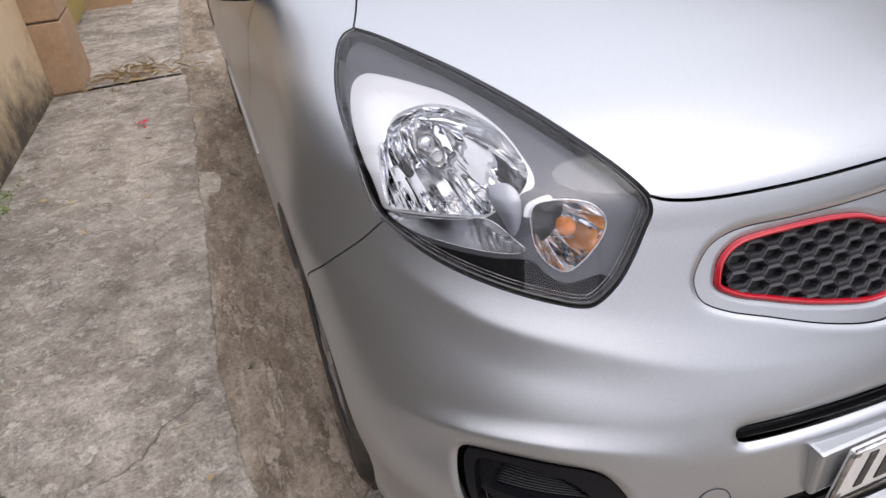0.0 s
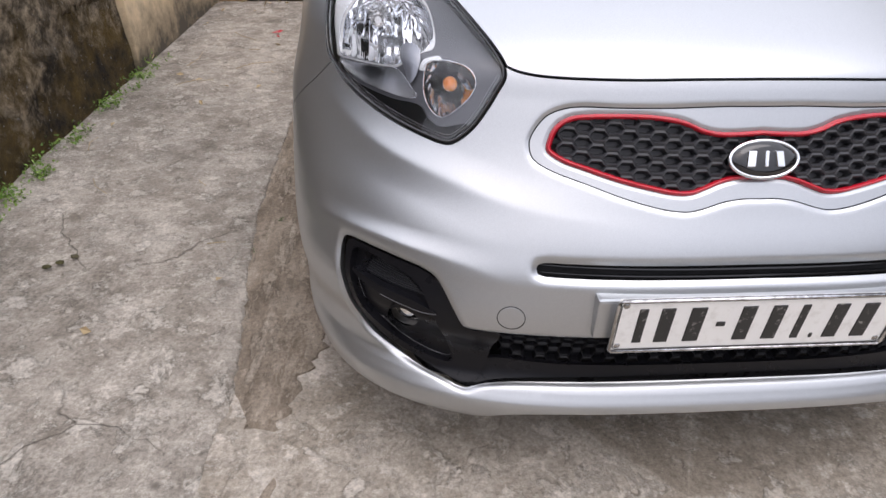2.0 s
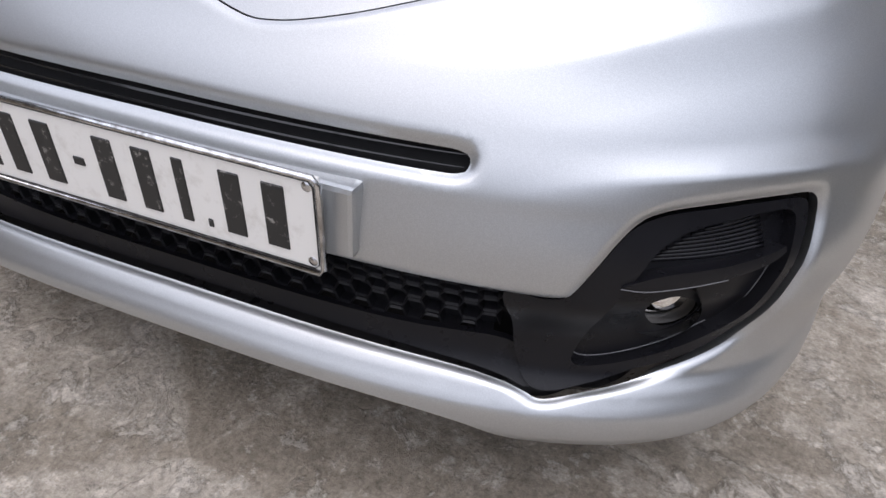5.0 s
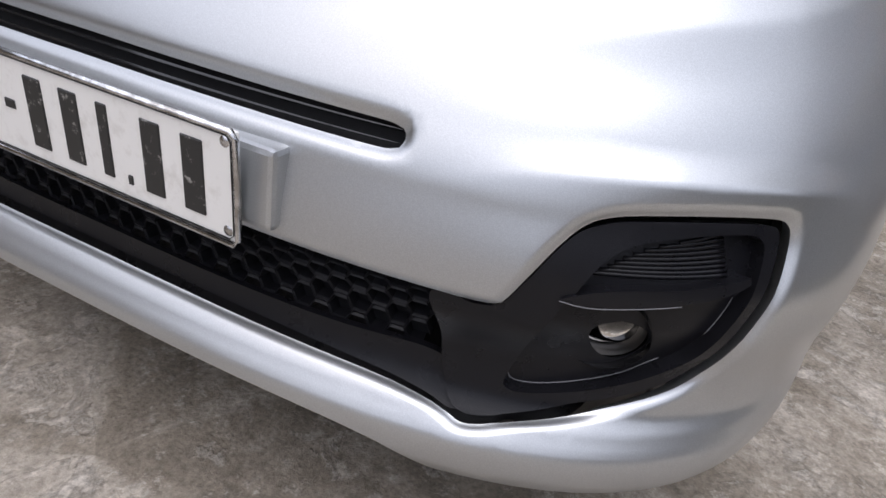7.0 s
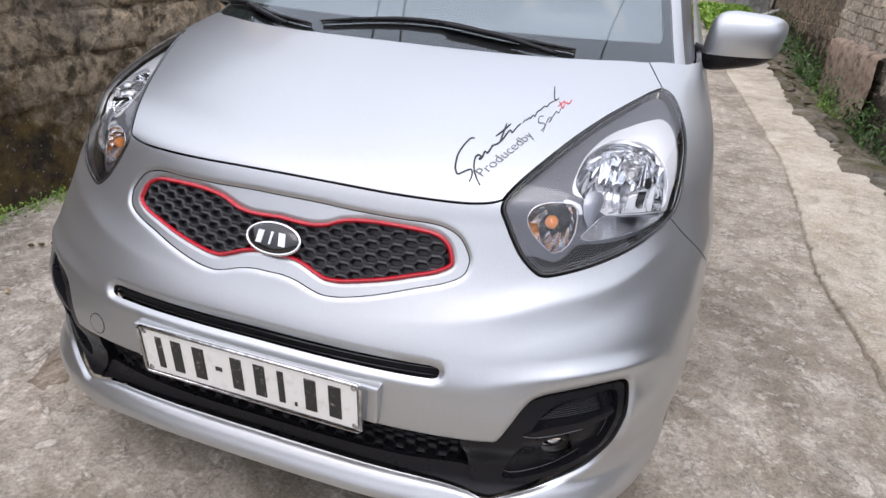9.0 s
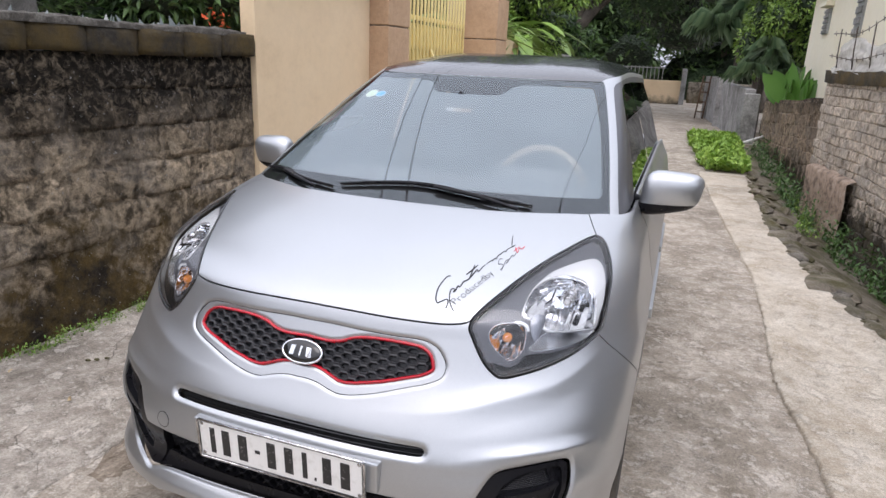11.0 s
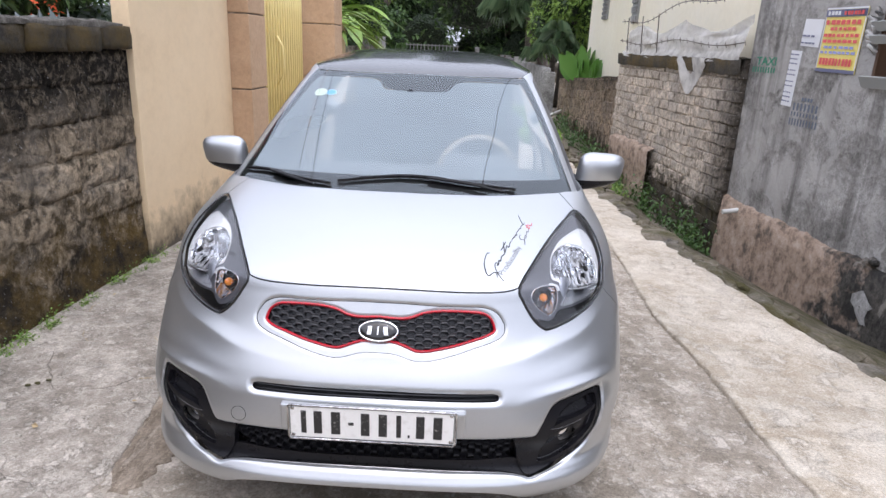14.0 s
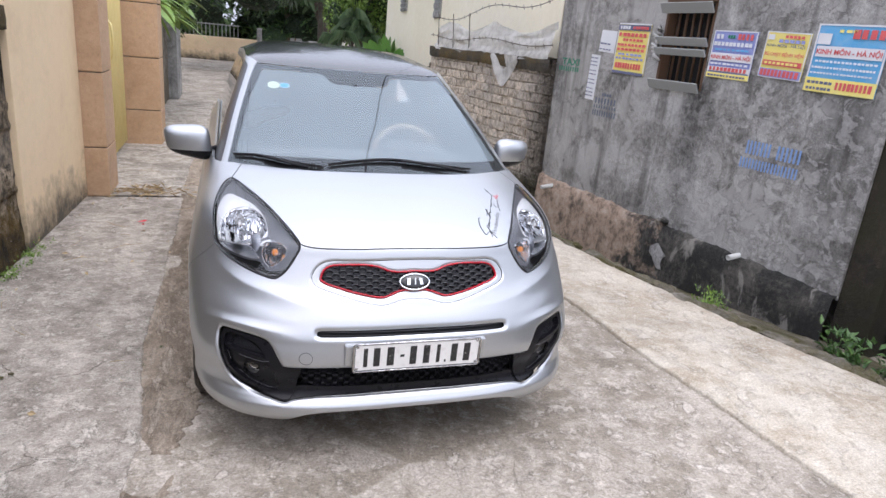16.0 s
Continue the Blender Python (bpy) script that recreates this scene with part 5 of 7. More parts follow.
for y_, z_, wide_, deep in ((2.52, 1.5, 0.2, 1.0), (4.62, 2.7, 0.14, 0.85), (1.2, 1.7, 0.22, 0.75), (0.95, 3.2, 0.16, 0.9)):
    run = n.math("ABSOLUTE", n.math("ADD", n.math("SUBTRACT", n.axis(1, geo_), y_), wob_))
    fade = n.ramp(n.math("MULTIPLY", n.math("ADD", n.axis(2, geo_), wob_), 0.33), (0.0, 0.35), (0.33 * z_ - 0.05, 1.0), (0.33 * z_, 0.0))
    old = n.mix(n.math("MULTIPLY", n.math("MULTIPLY", n.ramp(run, (0.3 * wide_, deep), (wide_, 0.0)), fade), n.ramp(n.noise(19, 7, 0.7, geo_), (0.36, 1.0), (0.68, 0.35))), old, (0.022, 0.02, 0.018))
peel = n.noise(9.0, 10, 0.66, n.mapped((1, 0.8, 1), geo_), 0.6)
bare = n.ramp(n.math("ADD", n.math("MULTIPLY", n.axis(1, geo_), 0.2), n.math("MULTIPLY", n.math("SUBTRACT", n.noise(2.2, 4, 0.6, geo_), 0.5), 0.5)), (0.42, 1.0), (0.6, 0.25))
old = n.mix(n.math("MULTIPLY", n.ramp(peel, (0.52, 0.0), (0.55, 0.42)), bare), old, n.ramp(n.noise(24, 6, 0.7, geo_), (0.35, (0.30, 0.292, 0.278)), (0.6, (0.55, 0.54, 0.52))))
old = n.mix(n.math("MULTIPLY", n.ramp(peel, (0.49, 0.0), (0.517, 0.3), (0.53, 0.0)), bare), old, (0.10, 0.095, 0.088))
n.color(old)
n.bump(n.math("ADD", n.ramp(peel, (0.51, 0.0), (0.55, 1.0)), n.noise(24, 6, 0.7, geo_)), 0.6, 0.006)
PLINTH = stained("damp_plinth", (0.006, 0.006, 0.0055), (0.02, 0.0185, 0.016), (0.13, 0.118, 0.10), 2.4, 0.6, bump=0.9)
n = Nodes(PLINTH)
old = n.b.inputs["Base Color"].links[0].from_socket
geo_ = n.t.nodes.new("ShaderNodeNewGeometry").outputs["Position"]
far_ = n.math("ADD", n.axis(1, geo_), n.math("MULTIPLY", n.math("SUBTRACT", n.noise(3.0, 8, 0.68, geo_), 0.5), 2.2))
tint_ = n.ramp(n.noise(9, 8, 0.7, geo_), (0.35, (0.10, 0.078, 0.06)), (0.5, (0.34, 0.25, 0.185)), (0.65, (0.46, 0.37, 0.295)))
n.color(n.mix(n.ramp(n.math("MULTIPLY", far_, 0.1), (0.275, 0.0), (0.30, 0.95)), n.mix(n.ramp(n.noise(3.6, 8, 0.66, n.mapped((1, 1.4, 0.7), geo_), 0.5), (0.55, 0.0), (0.62, 0.6)), old, (0.32, 0.30, 0.265)), tint_))
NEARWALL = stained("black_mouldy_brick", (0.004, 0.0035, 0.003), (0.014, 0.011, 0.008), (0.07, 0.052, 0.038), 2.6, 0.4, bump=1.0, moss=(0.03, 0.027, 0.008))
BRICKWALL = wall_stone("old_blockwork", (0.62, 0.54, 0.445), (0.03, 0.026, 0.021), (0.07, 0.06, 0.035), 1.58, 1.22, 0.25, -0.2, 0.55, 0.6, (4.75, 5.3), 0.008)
LOWBLOCK = wall_stone("streaked_old_blocks", (0.42, 0.32, 0.23), (0.02, 0.017, 0.013), (0.05, 0.045, 0.02), 1.15, 0.7, 0.2, -0.3, 0.35, 0.6)
GREYWALL = stained("grey_wall", (0.06, 0.06, 0.056), (0.30, 0.295, 0.285), (0.52, 0.515, 0.50), 1.6, 0.5, bump=0.4)
GRANITE = stained("brown_render_blocks", (0.40, 0.258, 0.152), (0.50, 0.335, 0.205), (0.57, 0.395, 0.255), 0.9, 0.0, bump=0.35, grit=0.35)
YELLOW = stained("yellow_render", (0.64, 0.48, 0.29), (0.77, 0.60, 0.385), (0.80, 0.635, 0.42), 0.35, 0.0, bump=0.08, grit=0.12)
n = Nodes(YELLOW)
old = YELLOW.node_tree.nodes["Principled BSDF"].inputs["Base Color"].links[0].from_socket
geo_ = n.t.nodes.new("ShaderNodeNewGeometry").outputs["Position"]
hz = n.math("ADD", n.axis(2, geo_), n.math("MULTIPLY", n.math("SUBTRACT", n.noise(3.5, 7, 0.72, geo_), 0.5), 0.9))
n.color(n.mix(n.ramp(hz, (0.02, 0.95), (0.14, 0.6), (0.36, 0.0)), old, (0.06, 0.052, 0.04)))
CREAM = stained("cream_render", (0.86, 0.79, 0.61), (0.9, 0.84, 0.67), (0.92, 0.87, 0.72), 0.4, 0.0, bump=0.05, grit=0.12)
GATE = material("yellow_gate_paint", (0.72, 0.58, 0.20), 0.4)
n = Nodes(GATE)
n.color(n.mix(n.ramp(n.noise(5, 4), (0.4, 0.0), (0.7, 1.0)), (0.86, 0.73, 0.34), (0.80, 0.66, 0.3)))
ROOFTILE = material("red_tile", (0.38, 0.06, 0.04), 0.45)
WOOD = material("old_wood", (0.10, 0.055, 0.03), 0.75)
SHUTTER = material("grey_shutter", (0.30, 0.31, 0.30), 0.5)
NET = material("dusty_net", (0.5, 0.49, 0.465), 0.9)
n = Nodes(NET)
n.link(n.ramp(n.noise(9, 5, 0.6), (0.35, 0.6), (0.6, 1.0)), n.b.inputs["Alpha"])
WIRE = material("rusty_wire", (0.10, 0.08, 0.065), 0.7, 0.4)
CABLE = material("black_cable", (0.012, 0.012, 0.012), 0.6)
PIPE = material("plastic_pipe", (0.6, 0.6, 0.57), 0.5)
STONE = stained("rubble", (0.06, 0.05, 0.037), (0.19, 0.162, 0.122), (0.36, 0.318, 0.255), 5, bump=1.0, moss=(0.10, 0.09, 0.03))
SHARD = material("broken_glass", (0.13, 0.15, 0.145), 0.2)
BARK = stained("bark", (0.03, 0.025, 0.02), (0.09, 0.075, 0.06), (0.16, 0.14, 0.115), 3, 0.4, bump=0.9)
FLOWER = material("orange_petal", (0.75, 0.14, 0.05), 0.6)
STRAW = material("dry_straw", (0.46, 0.35, 0.2), 0.85)


def leafy(name, a, b, rough=0.5):
    m = material(name, a, rough)
    n = Nodes(m)
    n.color(n.mix(n.random(True), a, b))
    n.b.inputs["Transmission Weight"].default_value = 0.0
    n.b.inputs["Subsurface Weight"].default_value = 0.0
    return m


LEAF_DARK = leafy("dark_leaf", (0.018, 0.048, 0.013), (0.085, 0.155, 0.038))
LEAF_MID = leafy("mid_leaf", (0.035, 0.085, 0.02), (0.10, 0.19, 0.045))
LEAF_LIGHT = leafy("light_leaf", (0.10, 0.20, 0.03), (0.24, 0.36, 0.06))
LEAF_GRASS = leafy("groundcover_leaf", (0.14, 0.27, 0.035), (0.30, 0.45, 0.07))
LEAF_BANANA = leafy("banana_leaf", (0.13, 0.25, 0.045), (0.26, 0.39, 0.08), 0.4)
LEAF_PADDLE = leafy("paddle_leaf", (0.06, 0.16, 0.03), (0.13, 0.28, 0.05), 0.35)
LEAF_PALM = leafy("palm_leaf", (0.05, 0.10, 0.045), (0.14, 0.20, 0.10), 0.45)


def line_x(rows):
    ys, xs = zip(*rows)
    return lambda y: np.interp(y, ys, xs)


# ---- ground ----
strip_left = line_x([(-9, 2.2), (-3, 1.85), (0.15, 1.565), (0.67, 1.5), (1.45, 1.455), (2.0, 1.40), (3.57, 1.445), (5.1, 1.35), (8.5, 1.15)])
strip_right = line_x([(-9, 3.2), (-3, 2.95), (0.14, 2.64), (0.9, 2.40), (1.57, 2.26), (2.07, 2.16), (2.8, 2.03), (3.9, 1.86), (5.3, 1.73), (8.8, 1.75)])
house_x = lambda y: 3.2 - 0.075 * y
rng = random.Random(3)


foot_z = line_x([(-9, -0.08), (0.6, -0.13), (1.5, -0.22), (2.7, -0.36), (3.6, -0.44), (4.9, -0.5), (8.0, -0.4), (11.0, -0.15), (13.5, 0.0)])
verge_wall = line_x([(-9, 3.87), (4.75, 2.845), (13.5, 2.35)])


def lane_height(x, y):
    h = 0.0
    if -9 < y < 13.5:
        e = strip_right(y) + 0.05
        t = min(max((x - e) / (verge_wall(y) - e), 0), 1)
        h += foot_z(y) * t ** 0.85
    n_ = noise.noise(Vector((x * 1.4, y * 1.4, 0))) * 0.008 + noise.noise(Vector((x * 6, y * 6, 3))) * 0.0035
    return h + (n_ if -12 < y < 30 else 0) - (0.004 if abs(x) < 0.9 and 0.2 < y < 3.6 else 0)


gx = np.concatenate([[-400, -150, -60, -25, -10, -5, -3.2], np.arange(-2.4, 3.4, 0.06), [3.6, 4.5, 7, 12, 25, 60, 150, 400]])
gy = np.concatenate([[-300, -100, -40, -18], np.arange(-9, -3, 0.4), np.arange(-3, 9, 0.06), np.arange(9, 32, 0.35), [34, 40, 60, 120, 300, 700]])
gv = [(x, y, lane_height(x, y)) for y in gy for x in gx]
nx_ = len(gx)
tagged(part("ground", mesh_of(gv, [(j * nx_ + i, j * nx_ + i + 1, (j + 1) * nx_ + i + 1, (j + 1) * nx_ + i) for j in range(len(gy) - 1) for i in range(nx_ - 1)]), LANE, kind="structure"), "worn grey concrete lane with dirt and stains")


def slab(name, left, right, y0, y1, z, thick, mat, label, step=0.05, rough_l=0.0, rough_r=0.0, bev=0.01):
    """A cast sheet between two lines, with ragged edges."""
    ys = np.arange(y0, y1 + 1e-6, step)
    V, F = [], []
    cols = 18
    for y in ys:
        l = left(y) + rough_l * (0.6 * noise.noise(Vector((1.7, y * 1.9, 0))) + 0.35 * noise.noise(Vector((4.7, y * 11, 0))) + 0.4 * noise.noise(Vector((2.7, y * 43, 0))))
        r = right(y) + rough_r * (0.6 * noise.noise(Vector((9.7, y * 1.7, 0))) + 0.35 * noise.noise(Vector((5.7, y * 9, 0))) + 0.4 * noise.noise(Vector((3.7, y * 41, 0))))
        row = [(l - 0.004, -thick), (l, z - bev), (l + bev * 1.5, z)] + [(l + (r - l) * k / cols, z) for k in range(1, cols)] + [(r - bev * 1.5, z), (r, z - bev), (r + 0.004, -thick)]
        for x, h in row:
            V.append((x, y, h + (noise.noise(Vector((x * 2, y * 2, 5))) * 0.004 + noise.noise(Vector((x * 9, y * 9, 5))) * 0.0012 if h > 0 else 0)))
    w = cols + 5
    for j in range(len(ys) - 1):
        for i in range(w - 1):
            F.append((j * w + i, j * w + i + 1, (j + 1) * w + i + 1, (j + 1) * w + i))
    return tagged(part(name, mesh_of(V, F), mat, kind="structure"), label)


slab("pavement", strip_left, strip_right, -9, 8.75, 0.022, 0.2, STRIP, "pale newer concrete strip along the lane", 0.02, 0.03, 0.022, 0.006)
slab("pavement_slab", lambda y: -2.35 + 0.09 * max(min(y, 3), -9), line_x([(-9, -1.0), (-0.5, -0.99), (0.0, -1.0), (0.3, -0.955), (1.1, -1.04), (3.2, -1.02), (4.1, -1.02), (9, -0.98)]), -9, 4.05, 0.010, 0.02, SLAB, "old light concrete slab beside the wall", 0.014, 0.0, 0.022, 0.004)
slab("pavement_slab", lambda y: -2.3, line_x([(4, -1.05), (12, -0.9)]), 4.085, 12, 0.014, 0.02, SLAB, "old light concrete slab at the gate", 0.08, 0.0, 0.03, 0.006)
slab("wheel_track", line_x([(-9, -1.1), (9, -1.1)]), line_x([(-1.0, -1.02), (-0.6, -0.93), (0.0, -0.86), (0.4, -0.78), (0.8, -0.7), (9, -0.64)]), -1.0, 8, 0.0035, 0.02, DIRT, "packed dirt along the edge of the slab", 0.012, 0.0, 0.08, 0.002)


# ---- walls ----
def block_shape(lx, ly, lz, seed, wob=0.012, bev=0.012, cuts=0):
    """A worn block, its face towards +x."""
    r = random.Random(seed)
    bm = box_bm((-lx, -ly / 2, -lz / 2), (0, ly / 2, lz / 2), 0 if cuts else bev, 1)
    if cuts:
        bmesh.ops.subdivide_edges(bm, edges=bm.edges[:], cuts=cuts, use_grid_fill=True)
        for v in bm.verts:
            e = max(abs(v.co.y) * 2 / ly, abs(v.co.z) * 2 / lz)
            v.co.x -= bev * max(0, e - 0.6) / 0.4 * (v.co.x > -lx / 2)
            v.co.y *= 1 - 0.04 * (abs(v.co.z) * 2 / lz) ** 4
            v.co.x += 1.3 * wob * noise.noise(Vector((seed * 7.3, v.co.y * 14, v.co.z * 14)))
    for v in bm.verts:
        v.co += Vector((r.uniform(-wob, wob) * (v.co.x > -lx / 2) * (0.4 if cuts else 1), r.uniform(-wob, wob) * 0.5, r.uniform(-wob, wob) * 0.5))
    for f in bm.faces:
        f.smooth = cuts > 0
    me = bpy.data.meshes.new("block")
    bm.to_mesh(me)
    bm.free()
    return me


# the block wall closes slightly towards the lane as it runs on
WEST = Matrix.Translation((-1.962, 0.85, 0)) @ Matrix.Rotation(-0.052, 4, "Z") @ Matrix.Translation((1.962, -0.85, 0))
west_x = lambda y: -1.962 + 0.052 * (y - 0.85)
wall = tagged(part("wall_west", box_bm((-2.22, -9, -0.05), (-1.987, 2.56, 1.37)), WALLSTONE, kind="structure"), "mossy concrete block wall topped with broken glass")
shapes = [block_shape(0.06, 0.384, 0.184, s, 0.011, 0.010, 6) for s in range(14)]
for s in shapes:
    s.materials.append(WALLSTONE)
caps = [block_shape(0.28, 0.302, 0.132, 20 + s, 0.006, 0.008, 4) for s in range(8)]
for s in caps:
    s.materials.append(CAPBLOCK)
for row in range(5):
    z = 1.275 - row * 0.193
    y = 2.55 - 0.2 - (row % 2) * 0.17
    while y > -1.7:
        ob = new("block", rng.choice(shapes))
        ob.parent = wall
        ob.location = (-1.973 + rng.uniform(-0.009, 0.006), y + rng.uniform(-0.02, 0.02), z + rng.uniform(-0.006, 0.006))
        ob.rotation_euler = (rng.uniform(-0.012, 0.012), 0, rng.uniform(-0.02, 0.02))
        ob.scale = (1, rng.uniform(0.9, 1.04), rng.uniform(0.95, 1.03))
        y -= 0.39
y = 2.40
while y > -1.7:
    ob = new("cap_block", rng.choice(caps))
    ob.parent = wall
    ob.location = (-1.938 + rng.uniform(-0.008, 0.008), y, 1.437 + rng.uniform(-0.008, 0.008))
    ob.rotation_euler = (0, 0, rng.uniform(-0.02, 0.02))
    y -= 0.308
foot = [(-1.99 + 0.03 * (1 - k / 6) + 0.02 * noise.noise(Vector((y * 3, k, 0))) + 0.008 * noise.noise(Vector((y * 13, k * 3, 0))), y, 0.46 * k / 6 - 0.02) for y in np.arange(-9, 2.56, 0.07) for k in range(7)]
nf = len(foot) // 7
part("wall_foot", mesh_of(foot, [(j * 7 + i, (j + 1) * 7 + i, (j + 1) * 7 + i + 1, j * 7 + i + 1) for j in range(nf - 1) for i in range(6)]), WALLSTONE, wall)
cement = []
for y in np.arange(-1.8, 2.5, 0.025):
    lip = 0.006 * noise.noise(Vector((y * 4.3, 1, 3))) + 0.008 * noise.noise(Vector((y * 13, 5, 3)))
    thick_ = 0.03 + 0.012 * noise.noise(Vector((y * 2.1, 0, 6))) + 0.012 * noise.noise(Vector((y * 11, 0, 6)))
    for k in range(8):
        u = min(k / 6, 1)
        x = -2.2 + (0.262 + lip) * (1 - (1 - u) ** 1.25) - (0.004 if k == 7 else 0)
        lump = 0.010 * noise.noise(Vector((x * 14, y * 6, 7))) + 0.008 * noise.noise(Vector((x * 30, y * 21, 2)))
        cement.append((x, y, 1.494 if k == 7 else 1.503 + thick_ * (1 - 0.35 * u ** 3) + lump))
part("wall_coping", mesh_of(cement, [(j * 8 + i, j * 8 + i + 1, (j + 1) * 8 + i + 1, (j + 1) * 8 + i) for j in range(len(cement) // 8 - 1) for i in range(7)]), COPING, wall)
for i in range(54):
    y, h = rng.uniform(-1.2, 2.5), rng.uniform(0.0, 0.04) * (1.7 if rng.random() < 0.25 else 1)
    a = rng.uniform(0, 6)
    w = rng.uniform(0.012, 0.03)
    x = -2.05 + rng.uniform(-0.07, 0.07)
    t = [(x + w * math.cos(a + q), y + w * math.sin(a + q), 1.51) for q in (0, 2.2, 4.2)] + [(x + rng.uniform(-.015, .015), y + rng.uniform(-.02, .02), 1.53 + h)]
    part("glass_shard", mesh_of(t, [(0, 1, 3), (1, 2, 3), (2, 0, 3), (2, 1, 0)], False), SHARD, wall)

wall.matrix_world = WEST
tagged(part("garden_post", mesh_of(*tube([(-2.62, 1.43, -0.05), (-2.62, 1.43, 1.6), (-2.63, 1.44, 3.4)], [0.19, 0.165, 0.13], 14)), POSTGREY), "grey weathered concrete pole behind the block wall", "pole")

bm = box_bm((-1.975, 2.572, -0.05), (-1.862, 4.088, 2.0), 0.006)
for v in bm.verts:
    v.co.x += 0.074 * (v.co.y - 2.572) / 1.516
yw = tagged(part("wall_gatehouse", bm, YELLOW, kind="structure"), "yellow rendered wall with a mouldy foot")
for i in range(14):
    ty, tx = 2.63 + i * 0.109, -1.915 + 0.0055 * i
    for turn, shift, long_ in ((70, -0.17, 0.16), (110, -0.02, 0.16)):
        part("ridge_tile", mesh_of(*moved(lathe([(0.046, 0.0), (0.054, long_), (0.046, long_), (0.04, 0.0)], 12), pose(tx + shift + 0.02, ty, 2.075, 0, turn, 0))), ROOFTILE, yw)


def gate_pillar(x0, x1, y0, y1, name, neck):
    p = tagged(new(name), "brown rendered gate pillar with horizontal joints", "pillar")
    zs_ = [0.0, 0.425, 1.045, 1.665, 2.15]
    part("core", box_bm((x0 + 0.012, y0 + 0.012, 0), (x1 - 0.012, y1 - 0.012, 2.15)), DIRT, p)
    for a, b in zip(zs_, zs_[1:]):
        part("course", box_bm((x0, y0, a + (0.006 if a else 0)), (x1, y1, b - 0.006), 0.008), GRANITE, p)
    part("capital", box_bm((x0 + 0.05, y0 + 0.05, 2.15), (x1 - 0.05, y1 - 0.05, 2.3), 0.01), GRANITE, p)
    part("capital", box_bm((x0 - 0.03, y0 - 0.03, 2.3), (x1 + 0.03, y1 + 0.03, 2.4), 0.02), GRANITE, p)
    return p


gate_pillar(-2.2, -1.612, 4.09, 4.55, "gate_pillar", True)
gate_pillar(-2.06, -1.41, 6.75, 7.25, "gate_pillar", True)

gate = tagged(new("metal_gate"), "closed yellow painted metal gate with round bars", "gate")
part("sheet", box_bm((-1.865, 4.56, 0.06), (-1.855, 6.74, 1.75), 0.002), GATE, gate)
for z in (0.1, 0.9, 1.5, 1.78):
    part("rail", box_bm((-1.85, 4.56, z), (-1.82, 6.74, z + 0.045), 0.004), GATE, gate)
for i in range(22):
    y = 4.62 + i * 0.098
    part("bar", mesh_of(*tube([(-1.81, y, 0.06), (-1.81, y, 1.9), (-1.81, y, 2.16), (-1.815, y + 0.02, 2.21), (-1.82, y + 0.045, 2.17)], 0.014, 7)), GATE, gate)
part("pull_handle", mesh_of(*tube([(-1.80, 5.58, 1.0), (-1.74, 5.56, 1.1), (-1.73, 5.56, 1.25), (-1.74, 5.56, 1.4), (-1.80, 5.58, 1.5)], 0.012, 7)), GATE, gate)

tagged(part("wall_gate_far", box_bm((-1.95, 7.26, -0.05), (-1.68, 9.0, 1.75), 0.01), YELLOW, kind="structure"), "yellow rendered wall beyond the gate")
tagged(part("wall_lattice", box_bm((-1.98, 9.01, -0.05), (-1.72, 12.0, 1.4), 0.01), BLOCK, kind="structure"), "dark stained block wall with openings")
tagged(part("wall_far_white", box_bm((-1.9, 12.02, -0.05), (-1.55, 13.2, 1.6), 0.01), GREYWALL, kind="structure"), "pale wall and gatepost further along the lane")

# far end of the lane: yellow garden wall with railing
fw = tagged(part("wall_far_yellow", box_bm((-3.2, 28.0, -0.05), (0.75, 28.3, 0.95), 0.02), YELLOW, kind="structure"), "low yellow garden wall with a grey railing")
for i in range(18):
    part("railing_bar", box_bm((-2.9 + i * 0.16, 28.12, 0.95), (-2.87 + i * 0.16, 28.15, 1.5)), SHUTTER, fw)
part("railing_top", box_bm((-2.95, 28.1, 1.42), (-0.1, 28.16, 1.46)), SHUTTER, fw)
part("gatepost", box_bm((0.6, 27.85, 0), (0.80, 28.1, 1.45), 0.02), GREYWALL, fw)
tagged(part("wall_far_end", box_bm((0.9, 30.0, -0.05), (6, 30.3, 0.9), 0.02), BLOCK, kind="structure"), "dark wall across the end of the lane")


def run_wall(name, pts, z0, z1, thick, mat, label, step=0.25):
    """An upright wall along points (x, y); z1 may be one height a point."""
    tops = z1 if isinstance(z1, (list, tuple)) else [z1] * len(pts)
    V, F = [], []
    rows = []
    for (x0, y0), (x1, y1), a, b in zip(pts, pts[1:], tops, tops[1:]):
        k = max(1, int(math.hypot(x1 - x0, y1 - y0) / step))
        rows += [(x0 + (x1 - x0) * i / k, y0 + (y1 - y0) * i / k, a + (b - a) * i / k) for i in range(k)]
    rows.append((*pts[-1], tops[-1]))
    for x, y, t in rows:
        w = noise.noise(Vector((y * 2.2, x, 9))) * 0.03
        V += [(x, y, z0), (x, y, t + w), (x + thick, y, t + w), (x + thick, y, z0)]
    for i in range(len(rows) - 1):
        o = i * 4
        F += [(o, o + 1, o + 5, o + 4), (o + 1, o + 2, o + 6, o + 5), (o + 2, o + 3, o + 7, o + 6)]
    e = (len(rows) - 1) * 4
    F += [(3, 2, 1, 0), (e, e + 1, e + 2, e + 3)]
    return tagged(part(name, mesh_of(V, F, False), mat, kind="structure"), label)


